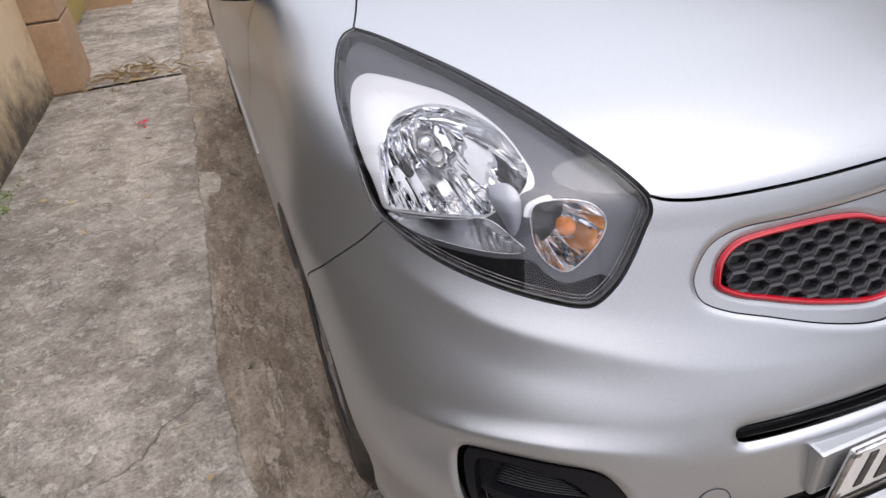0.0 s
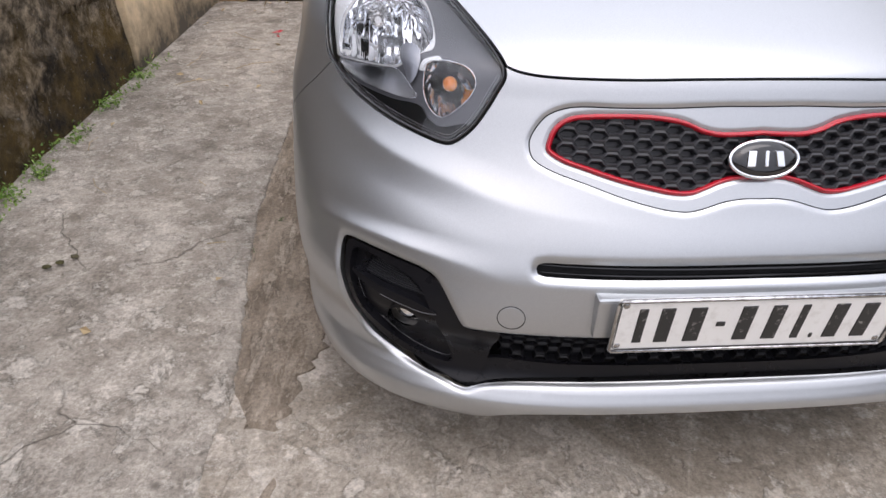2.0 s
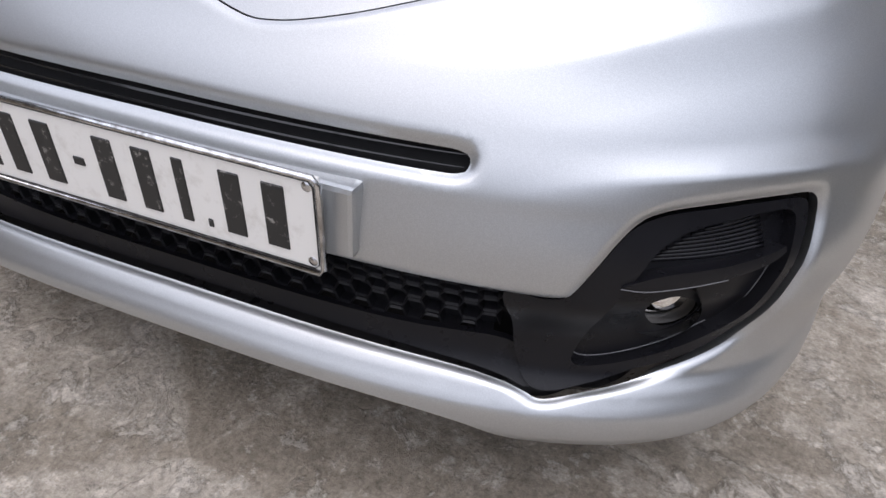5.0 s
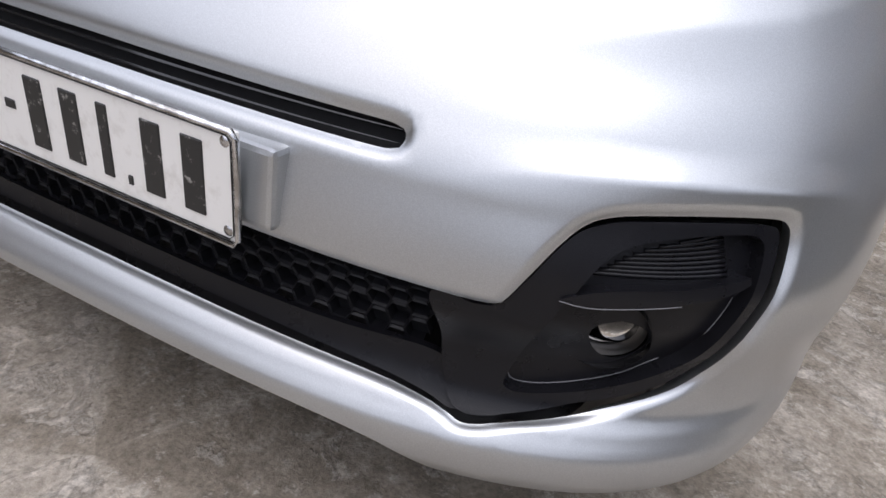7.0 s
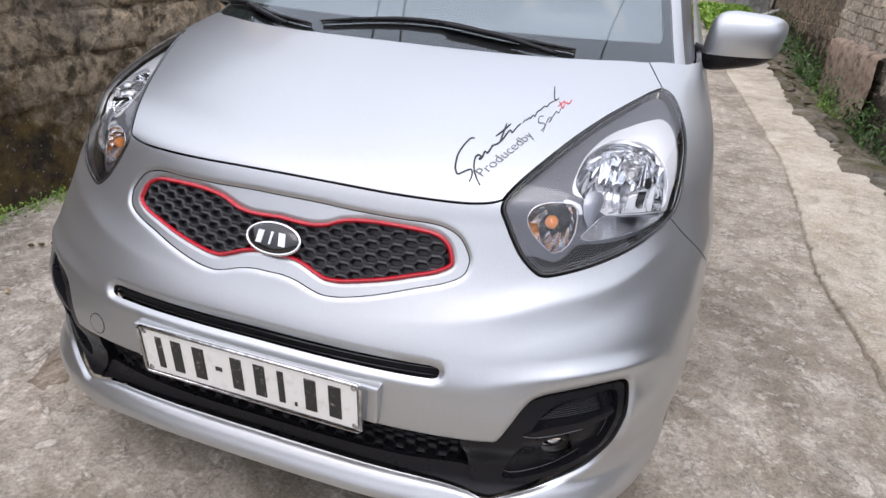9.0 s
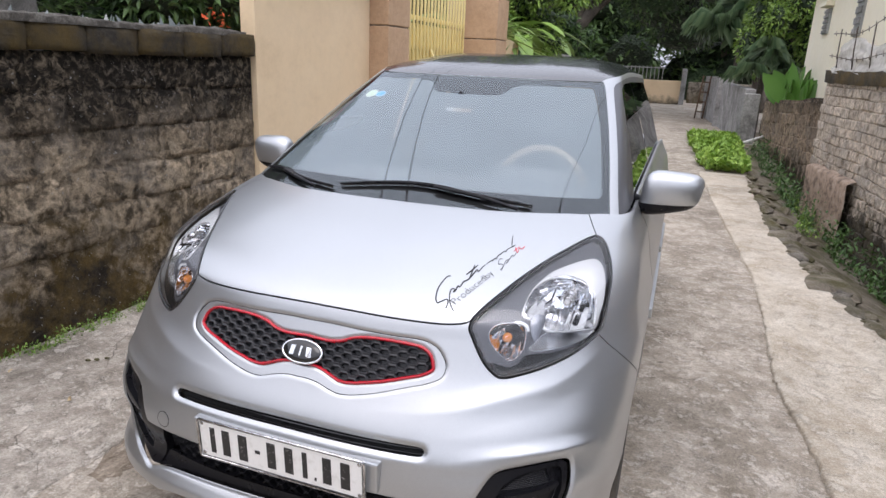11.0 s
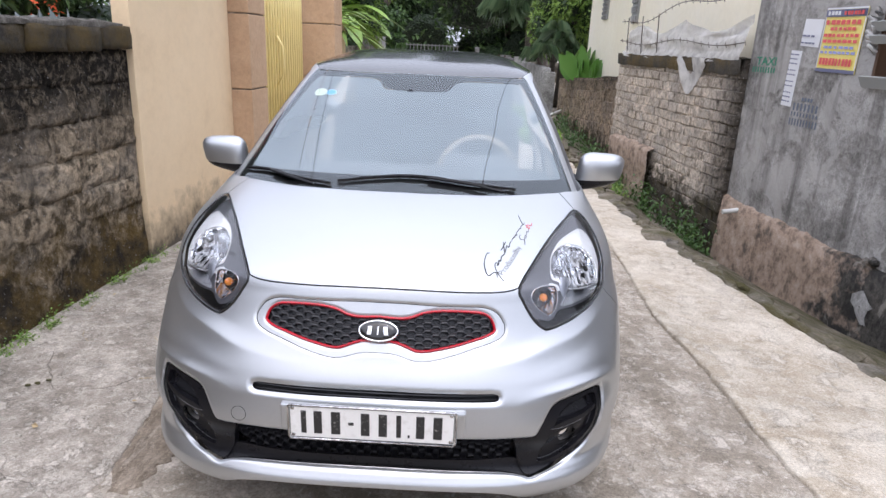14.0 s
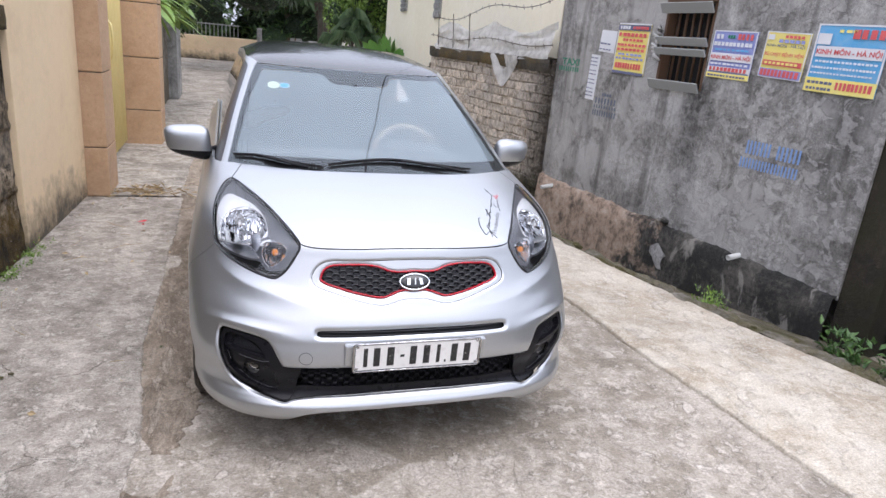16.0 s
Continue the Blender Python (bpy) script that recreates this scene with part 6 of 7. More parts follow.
# grey house with its plinth, window and hole for it
hw0, hw1 = 0.93, 4.74
house = tagged(new("house_wall"), "grey cement rendered house wall with posters and a shuttered window", kind="structure", category="wall")
hm = Matrix.Translation((house_x(hw0), hw0, 0)) @ Matrix.Rotation(math.atan(0.075), 4, "Z")
house.matrix_world = hm
L_ = (hw1 - hw0) * math.sqrt(1 + 0.075 ** 2)
hy = lambda y: (y - hw0) * math.sqrt(1 + 0.075 ** 2)
WY0, WY1, WZ0, WZ1 = hy(2.50), hy(3.07), 1.345, 2.06
for nm, y0, y1, z0, z1 in (("wall_panel", 0, WY0, 0.16, 3.3), ("wall_panel", WY1, L_, 0.16, 3.3), ("wall_panel", WY0, WY1, 0.16, WZ0), ("wall_panel", WY0, WY1, WZ1, 3.3)):
    part(nm, box_bm((0, y0, z0), (0.25, y1, z1)), HOUSEWALL, house)
V, F = [], []
NP = 90
for i in range(NP + 1):
    y = L_ * i / NP
    jag = 0.17 + 0.03 * noise.noise(Vector((y * 3, 0, 1))) + 0.018 * noise.noise(Vector((y * 12, 0, 1)))
    for k, (px, pz) in enumerate(((0.0, jag + 0.02), (-0.035, jag), (-0.05 - 0.012 * noise.noise(Vector((y * 6, 1, 1))), 0.0), (-0.06, -0.2), (-0.075, -0.6))):
        V.append((px, y, pz))
F = [(i * 5 + k, i * 5 + k + 1, i * 5 + k + 6, i * 5 + k + 5) for i in range(NP) for k in range(4)]
part("plinth", mesh_of(V, F, True), PLINTH, house, "plinth, brown render turning to black mould")
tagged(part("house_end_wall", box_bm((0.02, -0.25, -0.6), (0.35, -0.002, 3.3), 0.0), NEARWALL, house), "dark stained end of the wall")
part("house_back", box_bm((0.251, -0.2, -0.3), (3.6, L_, 3.3)), HOUSEWALL, house)
window = part("window_frame", box_bm((-0.02, WY0, WZ1 - 0.03), (0.1, WY1, WZ1), 0.004), WOOD, house, "small window with wooden bars and grey louvres")
for y in (WY0, WY1 - 0.03):
    part("window_post", box_bm((0.0, y, WZ0), (0.1, y + 0.03, WZ1 - 0.03), 0.003), WOOD, window)
part("window_dark", box_bm((0.13, WY0, WZ0), (0.15, WY1, WZ1)), DARK, window)
for i in range(6):
    y = WY0 + 0.07 + i * 0.085
    part("window_bar", mesh_of(*tube([(0.09, y, WZ0), (0.09, y + 0.012, WZ1)], 0.012, 6)), WOOD, window)
for z, w in ((1.345, 0.085), (1.63, 0.06), (1.71, 0.07), (1.965, 0.09)):
    bm = box_bm((-0.05, WY0 - 0.015, 0), (-0.035, WY1 + 0.015, w), 0.003)
    bm.transform(pose(0, 0, z, 0, -28, 0))
    part("louvre", bm, SHUTTER, window)
for i in range(9):
    part("rag", mesh_of(*tube([(-0.02 - 0.02 * rng.random(), WY1 + 0.0 + rng.uniform(-0.02, 0.05), 1.58 + i * 0.03), (-0.06, WY1 + rng.uniform(0.0, 0.07), 1.60 + i * 0.03), (-0.03, WY1 + rng.uniform(-0.04, 0.05), 1.55 + i * 0.03)], 0.016, 5)), NET, window)


def stub_pipe(y, z, r, out, mat=PIPE):
    part("drain_pipe", mesh_of(*moved(joined(lathe([(r * 0.8, -0.01), (r * 0.8, out), (r, out), (r, -0.05)], 14)), pose(-0.02, hy(y), z, 0, -90 - 8, 0))), mat, house)


stub_pipe(1.76, 0.185, 0.022, 0.085)
stub_pipe(4.42, 0.12, 0.022, 0.16)
part("drain_patch", mesh_of([(-0.062 - 0.012 * math.cos(r_ * 1.5), hy(2.55) + 0.09 * r_ * (1 + 0.3 * math.sin(3 * a_ + 1) + 0.2 * math.sin(5 * a_)) * math.cos(a_), -0.08 + 0.1 * r_ * (1 + 0.35 * math.sin(2 * a_) + 0.2 * math.sin(7 * a_)) * math.sin(a_)) for r_ in (0.05, 0.5, 1.0) for a_ in np.linspace(0, 2 * math.pi, 14, endpoint=False)],
     [(j * 14 + k, j * 14 + (k + 1) % 14, (j + 1) * 14 + (k + 1) % 14, (j + 1) * 14 + k) for j in range(2) for k in range(14)]), GREYWALL, house)
for k in range(7):
    part("drain_rubble", mesh_of(*moved(lathe([(0, 0.03), (0.022, 0.022), (0.03, 0.0), (0.02, -0.02), (0, -0.02)], 7), pose(-0.02, hy(2.62) + rng.uniform(-.05, .05), 0.17 + rng.uniform(-0.04, 0.07), rng.uniform(0, 90), rng.uniform(0, 90), 0))), PLINTH, house)

# old block wall beyond the house, its bricks, net and barbed wire
RB = [(2.80, 4.75), (2.46, 8.3)]
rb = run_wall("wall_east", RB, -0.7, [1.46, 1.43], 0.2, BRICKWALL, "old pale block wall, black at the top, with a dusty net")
rbd = Vector((RB[1][0] - RB[0][0], RB[1][1] - RB[0][1], 0))
rbl = rbd.length
rbd.normalize()
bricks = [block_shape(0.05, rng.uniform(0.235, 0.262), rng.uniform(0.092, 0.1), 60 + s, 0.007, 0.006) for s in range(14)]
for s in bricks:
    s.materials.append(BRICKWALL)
ang = math.atan2(rbd.y, rbd.x) - math.pi / 2
for row in range(18):
    d = 0.1 + (row % 2) * 0.133
    while d < rbl - 0.08:
        ob = new("brick", rng.choice(bricks))
        ob.parent = rb
        p = Vector((RB[0][0], RB[0][1], 0)) + rbd * d
        ob.location = (p.x - 0.016 + rng.uniform(-0.012, 0.006), p.y + rng.uniform(-0.006, 0.006), 1.34 - row * 0.107 + 0.012 * noise.noise(Vector((d * 1.3, row * 0.4, 5))) + rng.uniform(-0.004, 0.004))
        ob.rotation_euler = (rng.uniform(-0.02, 0.02), 0, ang + math.pi + rng.uniform(-0.025, 0.025))
        d += 0.266
ledge = []
for d in np.arange(1.75, 3.3, 0.05):
    p = Vector((RB[0][0], RB[0][1], 0)) + rbd * d
    for k, (dx, z) in enumerate(((-0.03, 0.37), (-0.095, 0.35), (-0.12, 0.32), (-0.115, 0.1), (-0.125, -0.15), (-0.14, -0.4))):
        ledge.append((p.x + dx + 0.016 * noise.noise(Vector((d * 6, k, 4))), p.y, z + 0.02 * noise.noise(Vector((d * 5, k, 8)))))
part("footing", mesh_of(ledge, [(i * 6 + k, (i + 1) * 6 + k, (i + 1) * 6 + k + 1, i * 6 + k + 1) for i in range(len(ledge) // 6 - 1) for k in range(5)]), PLINTH, rb, "dark damp footing ledge")
top = [(-0.012, -0.14), (-0.02, 0.0), (0.1, 0.02), (0.22, -0.02)]
cv = []
for i in range(40):
    p = Vector((RB[0][0], RB[0][1], 1.465)) + rbd * (rbl * i / 39)
    for dx, dz in top:
        cv.append((p.x + dx - 0.02, p.y, p.z + dz + 0.025 * noise.noise(Vector((i * 0.6, dx * 9, 2)))))
part("black_coping", mesh_of(cv, [(i * 4 + k, i * 4 + k + 1, i * 4 + k + 5, i * 4 + k + 4) for i in range(39) for k in range(3)]), CAPBLOCK, rb)
low_wall = run_wall("wall_east_low", [(2.56, 8.31), (2.62, 8.9), (2.5, 11.0), (2.33, 13.4)], -0.6, [1.3, 1.13, 1.0, 0.88], 0.2, LOWBLOCK, "low mouldy garden wall")
blocks = [block_shape(0.05, 0.35, 0.172, 90 + s, 0.010, 0.008) for s in range(8)]
for s in blocks:
    s.materials.append(LOWBLOCK)
for row in range(5):
    y = 8.5 + (row % 2) * 0.18
    while y < 13.2:
        x = float(np.interp(y, (8.31, 8.9, 11.0, 13.4), (2.56, 2.62, 2.5, 2.33)))
        z = float(np.interp(y, (8.31, 8.9, 11.0, 13.4), (1.3, 1.13, 1.0, 0.88))) - 0.12 - row * 0.182
        ob = new("block", rng.choice(blocks))
        ob.parent = low_wall
        ob.location = (x - 0.014 + rng.uniform(-0.008, 0.005), y, z + rng.uniform(-0.006, 0.006))
        ob.rotation_euler = (rng.uniform(-0.02, 0.02), 0, math.pi + 0.065)
        y += 0.365
post = tagged(part("concrete_post", box_bm((1.95, 13.5, -0.1), (2.25, 13.75, 1.0), 0.02), GREYWALL), "leaning grey concrete post", "post")
run_wall("wall_east_far", [(1.98, 13.9), (1.72, 17.5), (1.5, 20.5)], -0.1, [1.08, 1.14, 1.2], 0.2, GREYWALL, "pale grey rendered garden wall")
for (x, y) in ((1.70, 17.6), (1.46, 20.6)):
    tagged(part("wall_post", box_bm((x - 0.1, y, -0.1), (x + 0.25, y + 0.3, 1.25), 0.02), GREYWALL), "grey concrete wall post", "post", group="wall posts")
tagged(part("drain_pipe_white", mesh_of(*tube([(1.95, 12.6, 0.08), (2.35, 12.85, 0.22)], 0.035, 8)), PIPE), "white plastic drain pipe out of the wall", "pipe")
ladder = tagged(new("ladder"), "dark leaning ladder against the wall", "ladder")
for dx in (0, 0.22):
    part("rail", mesh_of(*tube([(1.18 + dx, 20.3, 0), (1.28 + dx, 20.55, 1.25)], 0.022, 6)), WOOD, ladder)
for k in range(4):
    part("rung", mesh_of(*tube([(1.19 + 0.024 * k, 20.36 + 0.055 * k, 0.2 + 0.29 * k), (1.43 + 0.024 * k, 20.36 + 0.055 * k, 0.2 + 0.29 * k)], 0.02, 6)), WOOD, ladder)

net = []
for i in range(25):
    for k in range(9):
        u, v = i / 24, k / 8
        p = Vector((RB[0][0], RB[0][1], 1.45)) + rbd * (rbl * (0.02 + 0.93 * u))
        sag = 0.05 * noise.noise(Vector((u * 7, v * 4, 3)))
        net.append((p.x - 0.03 + 0.08 * v + 0.06 * noise.noise(Vector((u * 9, v * 5, 8))), p.y, 1.44 + 0.43 * v * (1 - 0.3 * abs(math.sin(u * 7))) + sag))
netob = tagged(part("net", mesh_of(net, [(i * 9 + k, i * 9 + k + 1, (i + 1) * 9 + k + 1, (i + 1) * 9 + k) for i in range(24) for k in range(8)]), NET), "dusty torn net hung along the wall top", "net")
flap = [(RB[0][0] + rbd.x * d - 0.045 - 0.02 * math.sin(v * 3 + d * 9), RB[0][1] + rbd.y * d, 1.47 - 0.42 * v * (1 - abs(d - 1.05) / 0.42)) for d in np.linspace(0.7, 1.4, 12) for v in np.linspace(0, 1, 6)]
part("net_flap", mesh_of(flap, [(i * 6 + k, i * 6 + k + 1, (i + 1) * 6 + k + 1, (i + 1) * 6 + k) for i in range(11) for k in range(5)]), NET, netob)
wire = tagged(new("barbed_wire"), "rusty barbed wire on iron stakes", "wire")
for z, sg in ((1.62, 0.03), (1.86, 0.05)):
    pts = [(RB[0][0] + rbd.x * d - 0.03, RB[0][1] + rbd.y * d, z + (0.42 - 0.12 * d) * (z > 1.7) * 0.6 - sg * math.sin(d * 3)) for d in np.linspace(0, rbl, 40)]
    part("strand", mesh_of(*tube(pts, 0.005, 4)), WIRE, wire)
    for p in pts[::2]:
        part("barb", mesh_of(*tube([(p[0], p[1] - 0.02, p[2] - 0.025), (p[0], p[1] + 0.02, p[2] + 0.025)], 0.004, 4)), WIRE, wire)
for d in (2.2, 2.75, 3.3):
    part("stake", mesh_of(*tube([(RB[0][0] + rbd.x * d, RB[0][1] + rbd.y * d, 1.4), (RB[0][0] + rbd.x * d - 0.03, RB[0][1] + rbd.y * d - 0.04, 1.7), (RB[0][0] + rbd.x * d - 0.01, RB[0][1] + rbd.y * d + 0.08, 1.95)], 0.007, 5)), WIRE, wire)

# cream house behind the wall
cream = tagged(new("house"), "cream rendered house with a flat concrete eave", "house")
part("wall", box_bm((2.97, 5.0, -0.3), (8.0, 13.9, 2.95)), CREAM, cream)
part("eave", box_bm((2.72, 4.9, 2.95), (8.2, 14.15, 3.12), 0.01), CREAM, cream)
for y0, y1, z0, z1 in ((9.6, 9.97, 1.95, 2.68), (12.0, 12.45, 2.1, 2.52)):
    w = part("window", box_bm((2.94, y0, z0), (2.98, y1, z1), 0.005), SHUTTER, cream)
    part("window_hood", box_bm((2.84, y0 - 0.08, z1 + 0.03), (2.968, y1 + 0.08, z1 + 0.1), 0.005), CREAM, w)
    for k in range(5):
        part("louvre", box_bm((2.92, y0 + 0.02, z0 + (z1 - z0) * (k + 0.15) / 5), (2.938, y1 - 0.02, z0 + (z1 - z0) * (k + 0.75) / 5)), GREYWALL, w)
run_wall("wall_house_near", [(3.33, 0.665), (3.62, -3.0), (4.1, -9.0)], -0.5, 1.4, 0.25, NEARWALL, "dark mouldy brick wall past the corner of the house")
tagged(part("wall_behind", box_bm((-2.2, -9.3, -0.1), (3.6, -9.05, 1.6)), GREYWALL, kind="structure"), "plain wall that closes the lane")

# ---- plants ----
# very dark green for the crown cores: shade between leaves, put into the colour
LEAF_SHADE = leafy("painted_leaf_shade", (0.008, 0.02, 0.006), (0.02, 0.045, 0.012), 0.7)
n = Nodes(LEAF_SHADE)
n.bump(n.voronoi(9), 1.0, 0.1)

def leaf_mesh(spots, size, seed, ratio=0.42, droop=0.25):
    """Folded pointed leaves at the given (place, outward) spots, one mesh."""
    r = random.Random(seed)
    V, F = [], []
    for p, out in spots:
        s = size * r.uniform(0.6, 1.25)
        d = (Vector(out) + Vector((r.gauss(0, 0.6), r.gauss(0, 0.6), r.gauss(0, 0.45) - droop))).normalized()
        side = d.cross(Vector((r.gauss(0, 0.4), r.gauss(0, 0.4), 1))).normalized()
        up = side.cross(d)
        p = Vector(p)
        o = len(V)
        V += [p, p + d * s * 0.45 + side * s * ratio * 0.5 + up * s * 0.06, p + d * s - up * s * 0.12, p + d * s * 0.45 - side * s * ratio * 0.5 + up * s * 0.06]
        F += [(o, o + 1, o + 2), (o, o + 2, o + 3)]
    return mesh_of(V, F, False)


def crown_spots(centre, radii, count, seed, clumps=14, hollow=0.35):
    """Places of leaves, gathered in clumps with gaps between them."""
    r = random.Random(seed)
    hubs = []
    for _ in range(clumps):
        v = Vector((r.gauss(0, 1), r.gauss(0, 1), r.gauss(0, 1))).normalized() * r.uniform(hollow, 1.0)
        hubs.append((v, r.uniform(0.22, 0.46)))
    out = []
    for _ in range(count):
        h, s = r.choice(hubs)
        d = Vector((r.gauss(0, 1), r.gauss(0, 1), r.gauss(0, 0.8))).normalized()
        q = h + d * s * r.random() ** 0.4
        out.append((Vector(centre) + Vector((q.x * radii[0], q.y * radii[1], q.z * radii[2])), d))
    return out, hubs


def tree(x, y, trunk_r, trunk_h, centre, radii, count, size, mat, seed, label, name="tree", clumps=16, base=0.0, core=True):
    r = random.Random(seed)
    t = tagged(new(name), label, "tree", group="")
    pts = [(x + (centre[0] - x) * k * k * 0.6, y + (centre[1] - y) * k * k * 0.6, base + (trunk_h - base) * k) for k in np.linspace(0, 1, 7)]
    part("trunk", mesh_of(*tube(pts, [trunk_r * (1.25 - 0.7 * k) for k in np.linspace(0, 1, 7)], 9)), BARK, t)
    spots, hubs = crown_spots(centre, radii, count, seed, clumps)
    for h, s in hubs[:8]:
        e = Vector(centre) + Vector((h.x * radii[0], h.y * radii[1], h.z * radii[2])) * 0.9
        a = Vector(pts[-2])
        part("limb", mesh_of(*tube([a, a.lerp(e, 0.45) + Vector((0, 0, 0.12)), e], [trunk_r * 0.45, trunk_r * 0.28, trunk_r * 0.08], 6)), BARK, t)
    part("crown", leaf_mesh(spots, size, seed + 1), mat, t)
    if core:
        # solid lumps added inside the crown to close the gaps to the sky
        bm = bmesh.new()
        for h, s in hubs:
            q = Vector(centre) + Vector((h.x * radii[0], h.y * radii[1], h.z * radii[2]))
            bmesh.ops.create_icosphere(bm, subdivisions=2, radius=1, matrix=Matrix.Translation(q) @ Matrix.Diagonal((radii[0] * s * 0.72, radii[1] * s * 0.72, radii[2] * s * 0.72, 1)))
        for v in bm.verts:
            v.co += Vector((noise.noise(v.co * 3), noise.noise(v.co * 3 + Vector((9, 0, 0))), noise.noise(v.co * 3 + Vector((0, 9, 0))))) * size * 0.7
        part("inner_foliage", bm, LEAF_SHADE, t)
    return t


tree(-3.4, 20.5, 0.28, 3.2, (-1.3, 20.5, 5.0), (3.6, 2.6, 2.3), 17000, 0.19, LEAF_DARK, 11, "large dark broadleaf tree over the end of the lane", clumps=34)
tree(3.4, 25.5, 0.22, 3.4, (1.2, 24.5, 5.2), (3.2, 2.5, 2.6), 11000, 0.22, LEAF_DARK, 12, "tall dark tree behind the lane end", clumps=26)
tree(-4.2, 15.5, 0.22, 2.8, (-3.9, 15.0, 3.6), (2.6, 2.2, 2.6), 10000, 0.18, LEAF_DARK, 13, "dark broadleaf tree behind the garden wall", clumps=24)
tree(-2.6, 10.6, 0.07, 1.9, (-2.05, 10.6, 2.5), (1.15, 1.3, 1.15), 11000, 0.1, LEAF_LIGHT, 14, "bushy green tree behind the gate wall", clumps=22)
tree(2.75, 16.2, 0.12, 2.0, (2.75, 16.0, 2.75), (0.95, 1.3, 1.55), 13000, 0.105, LEAF_LIGHT, 15, "light green tree beside the cream house", clumps=22)
tree(-4.3, 4.2, 0.16, 1.8, (-3.9, 4.0, 2.25), (1.3, 1.9, 1.15), 15000, 0.11, LEAF_DARK, 16, "green tree behind the block wall", clumps=24)
tree(-6.5, 6.5, 0.25, 2.5, (-6.2, 6.5, 3.2), (2.2, 3.5, 2.6), 10000, 0.2, LEAF_DARK, 17, "dark tree in the garden behind the wall", clumps=26)
tree(6.0, 19.0, 0.25, 3.0, (5.2, 20.0, 4.0), (3.0, 2.5, 3.2), 5000, 0.3, LEAF_DARK, 19, "tall dark tree behind the cream house", clumps=24)
tree(2.5, 34, 0.3, 4, (2.0, 34, 4.5), (5.0, 3, 4.2), 6000, 0.4, LEAF_DARK, 22, "far dark tree beyond the lane end", clumps=34)
tree(-4.5, 33, 0.3, 4, (-2.6, 33, 3.8), (4.8, 3, 3.6), 7000, 0.4, LEAF_DARK, 23, "far dark tree beyond the garden wall", clumps=30)
tree(-9, 26, 0.3, 4, (-8, 26, 4.5), (4, 3, 4), 5000, 0.36, LEAF_DARK, 20, "far dark tree beyond the gardens", clumps=24)
tree(-2.5, 16.5, 0.05, 1.1, (-2.2, 16.2, 1.75), (0.75, 1.0, 0.8), 2600, 0.14, LEAF_MID, 21, "shrub at the side of the lane", clumps=14, name="shrub")


def banana(x, y, h, seed, n_leaves, tilt=1.0, base=0.0):
    r = random.Random(seed)
    b = tagged(new("banana_plant"), "banana plant with broad bright green leaves", "plant", group="banana plants")
    part("stem", mesh_of(*tube([(x, y, base), (x + 0.03, y, h * 0.5), (x, y, h)], [0.11, 0.09, 0.05], 9)), LEAF_LIGHT, b)
    for i in range(n_leaves):
        a = 2 * math.pi * i / n_leaves + r.uniform(-0.3, 0.3)
        L, W = r.uniform(0.9, 1.35), r.uniform(0.14, 0.2)
        el = r.uniform(0.35, 1.2)
        V, F = [], []
        for k in range(13):
            u = k / 12
            out = L * (math.cos(el) * u + 0.25 * u * u)
            z = h + L * (math.sin(el) * u - 0.75 * u * u * tilt)
            c = Vector((x + math.cos(a) * out, y + math.sin(a) * out, z))
            s = Vector((-math.sin(a), math.cos(a), 0))
            w = W * math.sin(math.pi * min(1, 0.08 + u * 0.92)) ** 0.55 * (1 if k % 3 else 0.86)
            V += [c + s * w + Vector((0, 0, 0.25 * w)), c, c - s * w + Vector((0, 0, 0.25 * w))]
        for k in range(12):
            F += [(3 * k, 3 * k + 1, 3 * k + 4, 3 * k + 3), (3 * k + 1, 3 * k + 2, 3 * k + 5, 3 * k + 4)]
        part("leaf", mesh_of(V, F), LEAF_BANANA, b)
    return b


banana(-1.95, 9.6, 1.7, 31, 9)
banana(-2.5, 8.6, 1.7, 32, 6)
banana(-2.2, 11.5, 1.9, 33, 7)


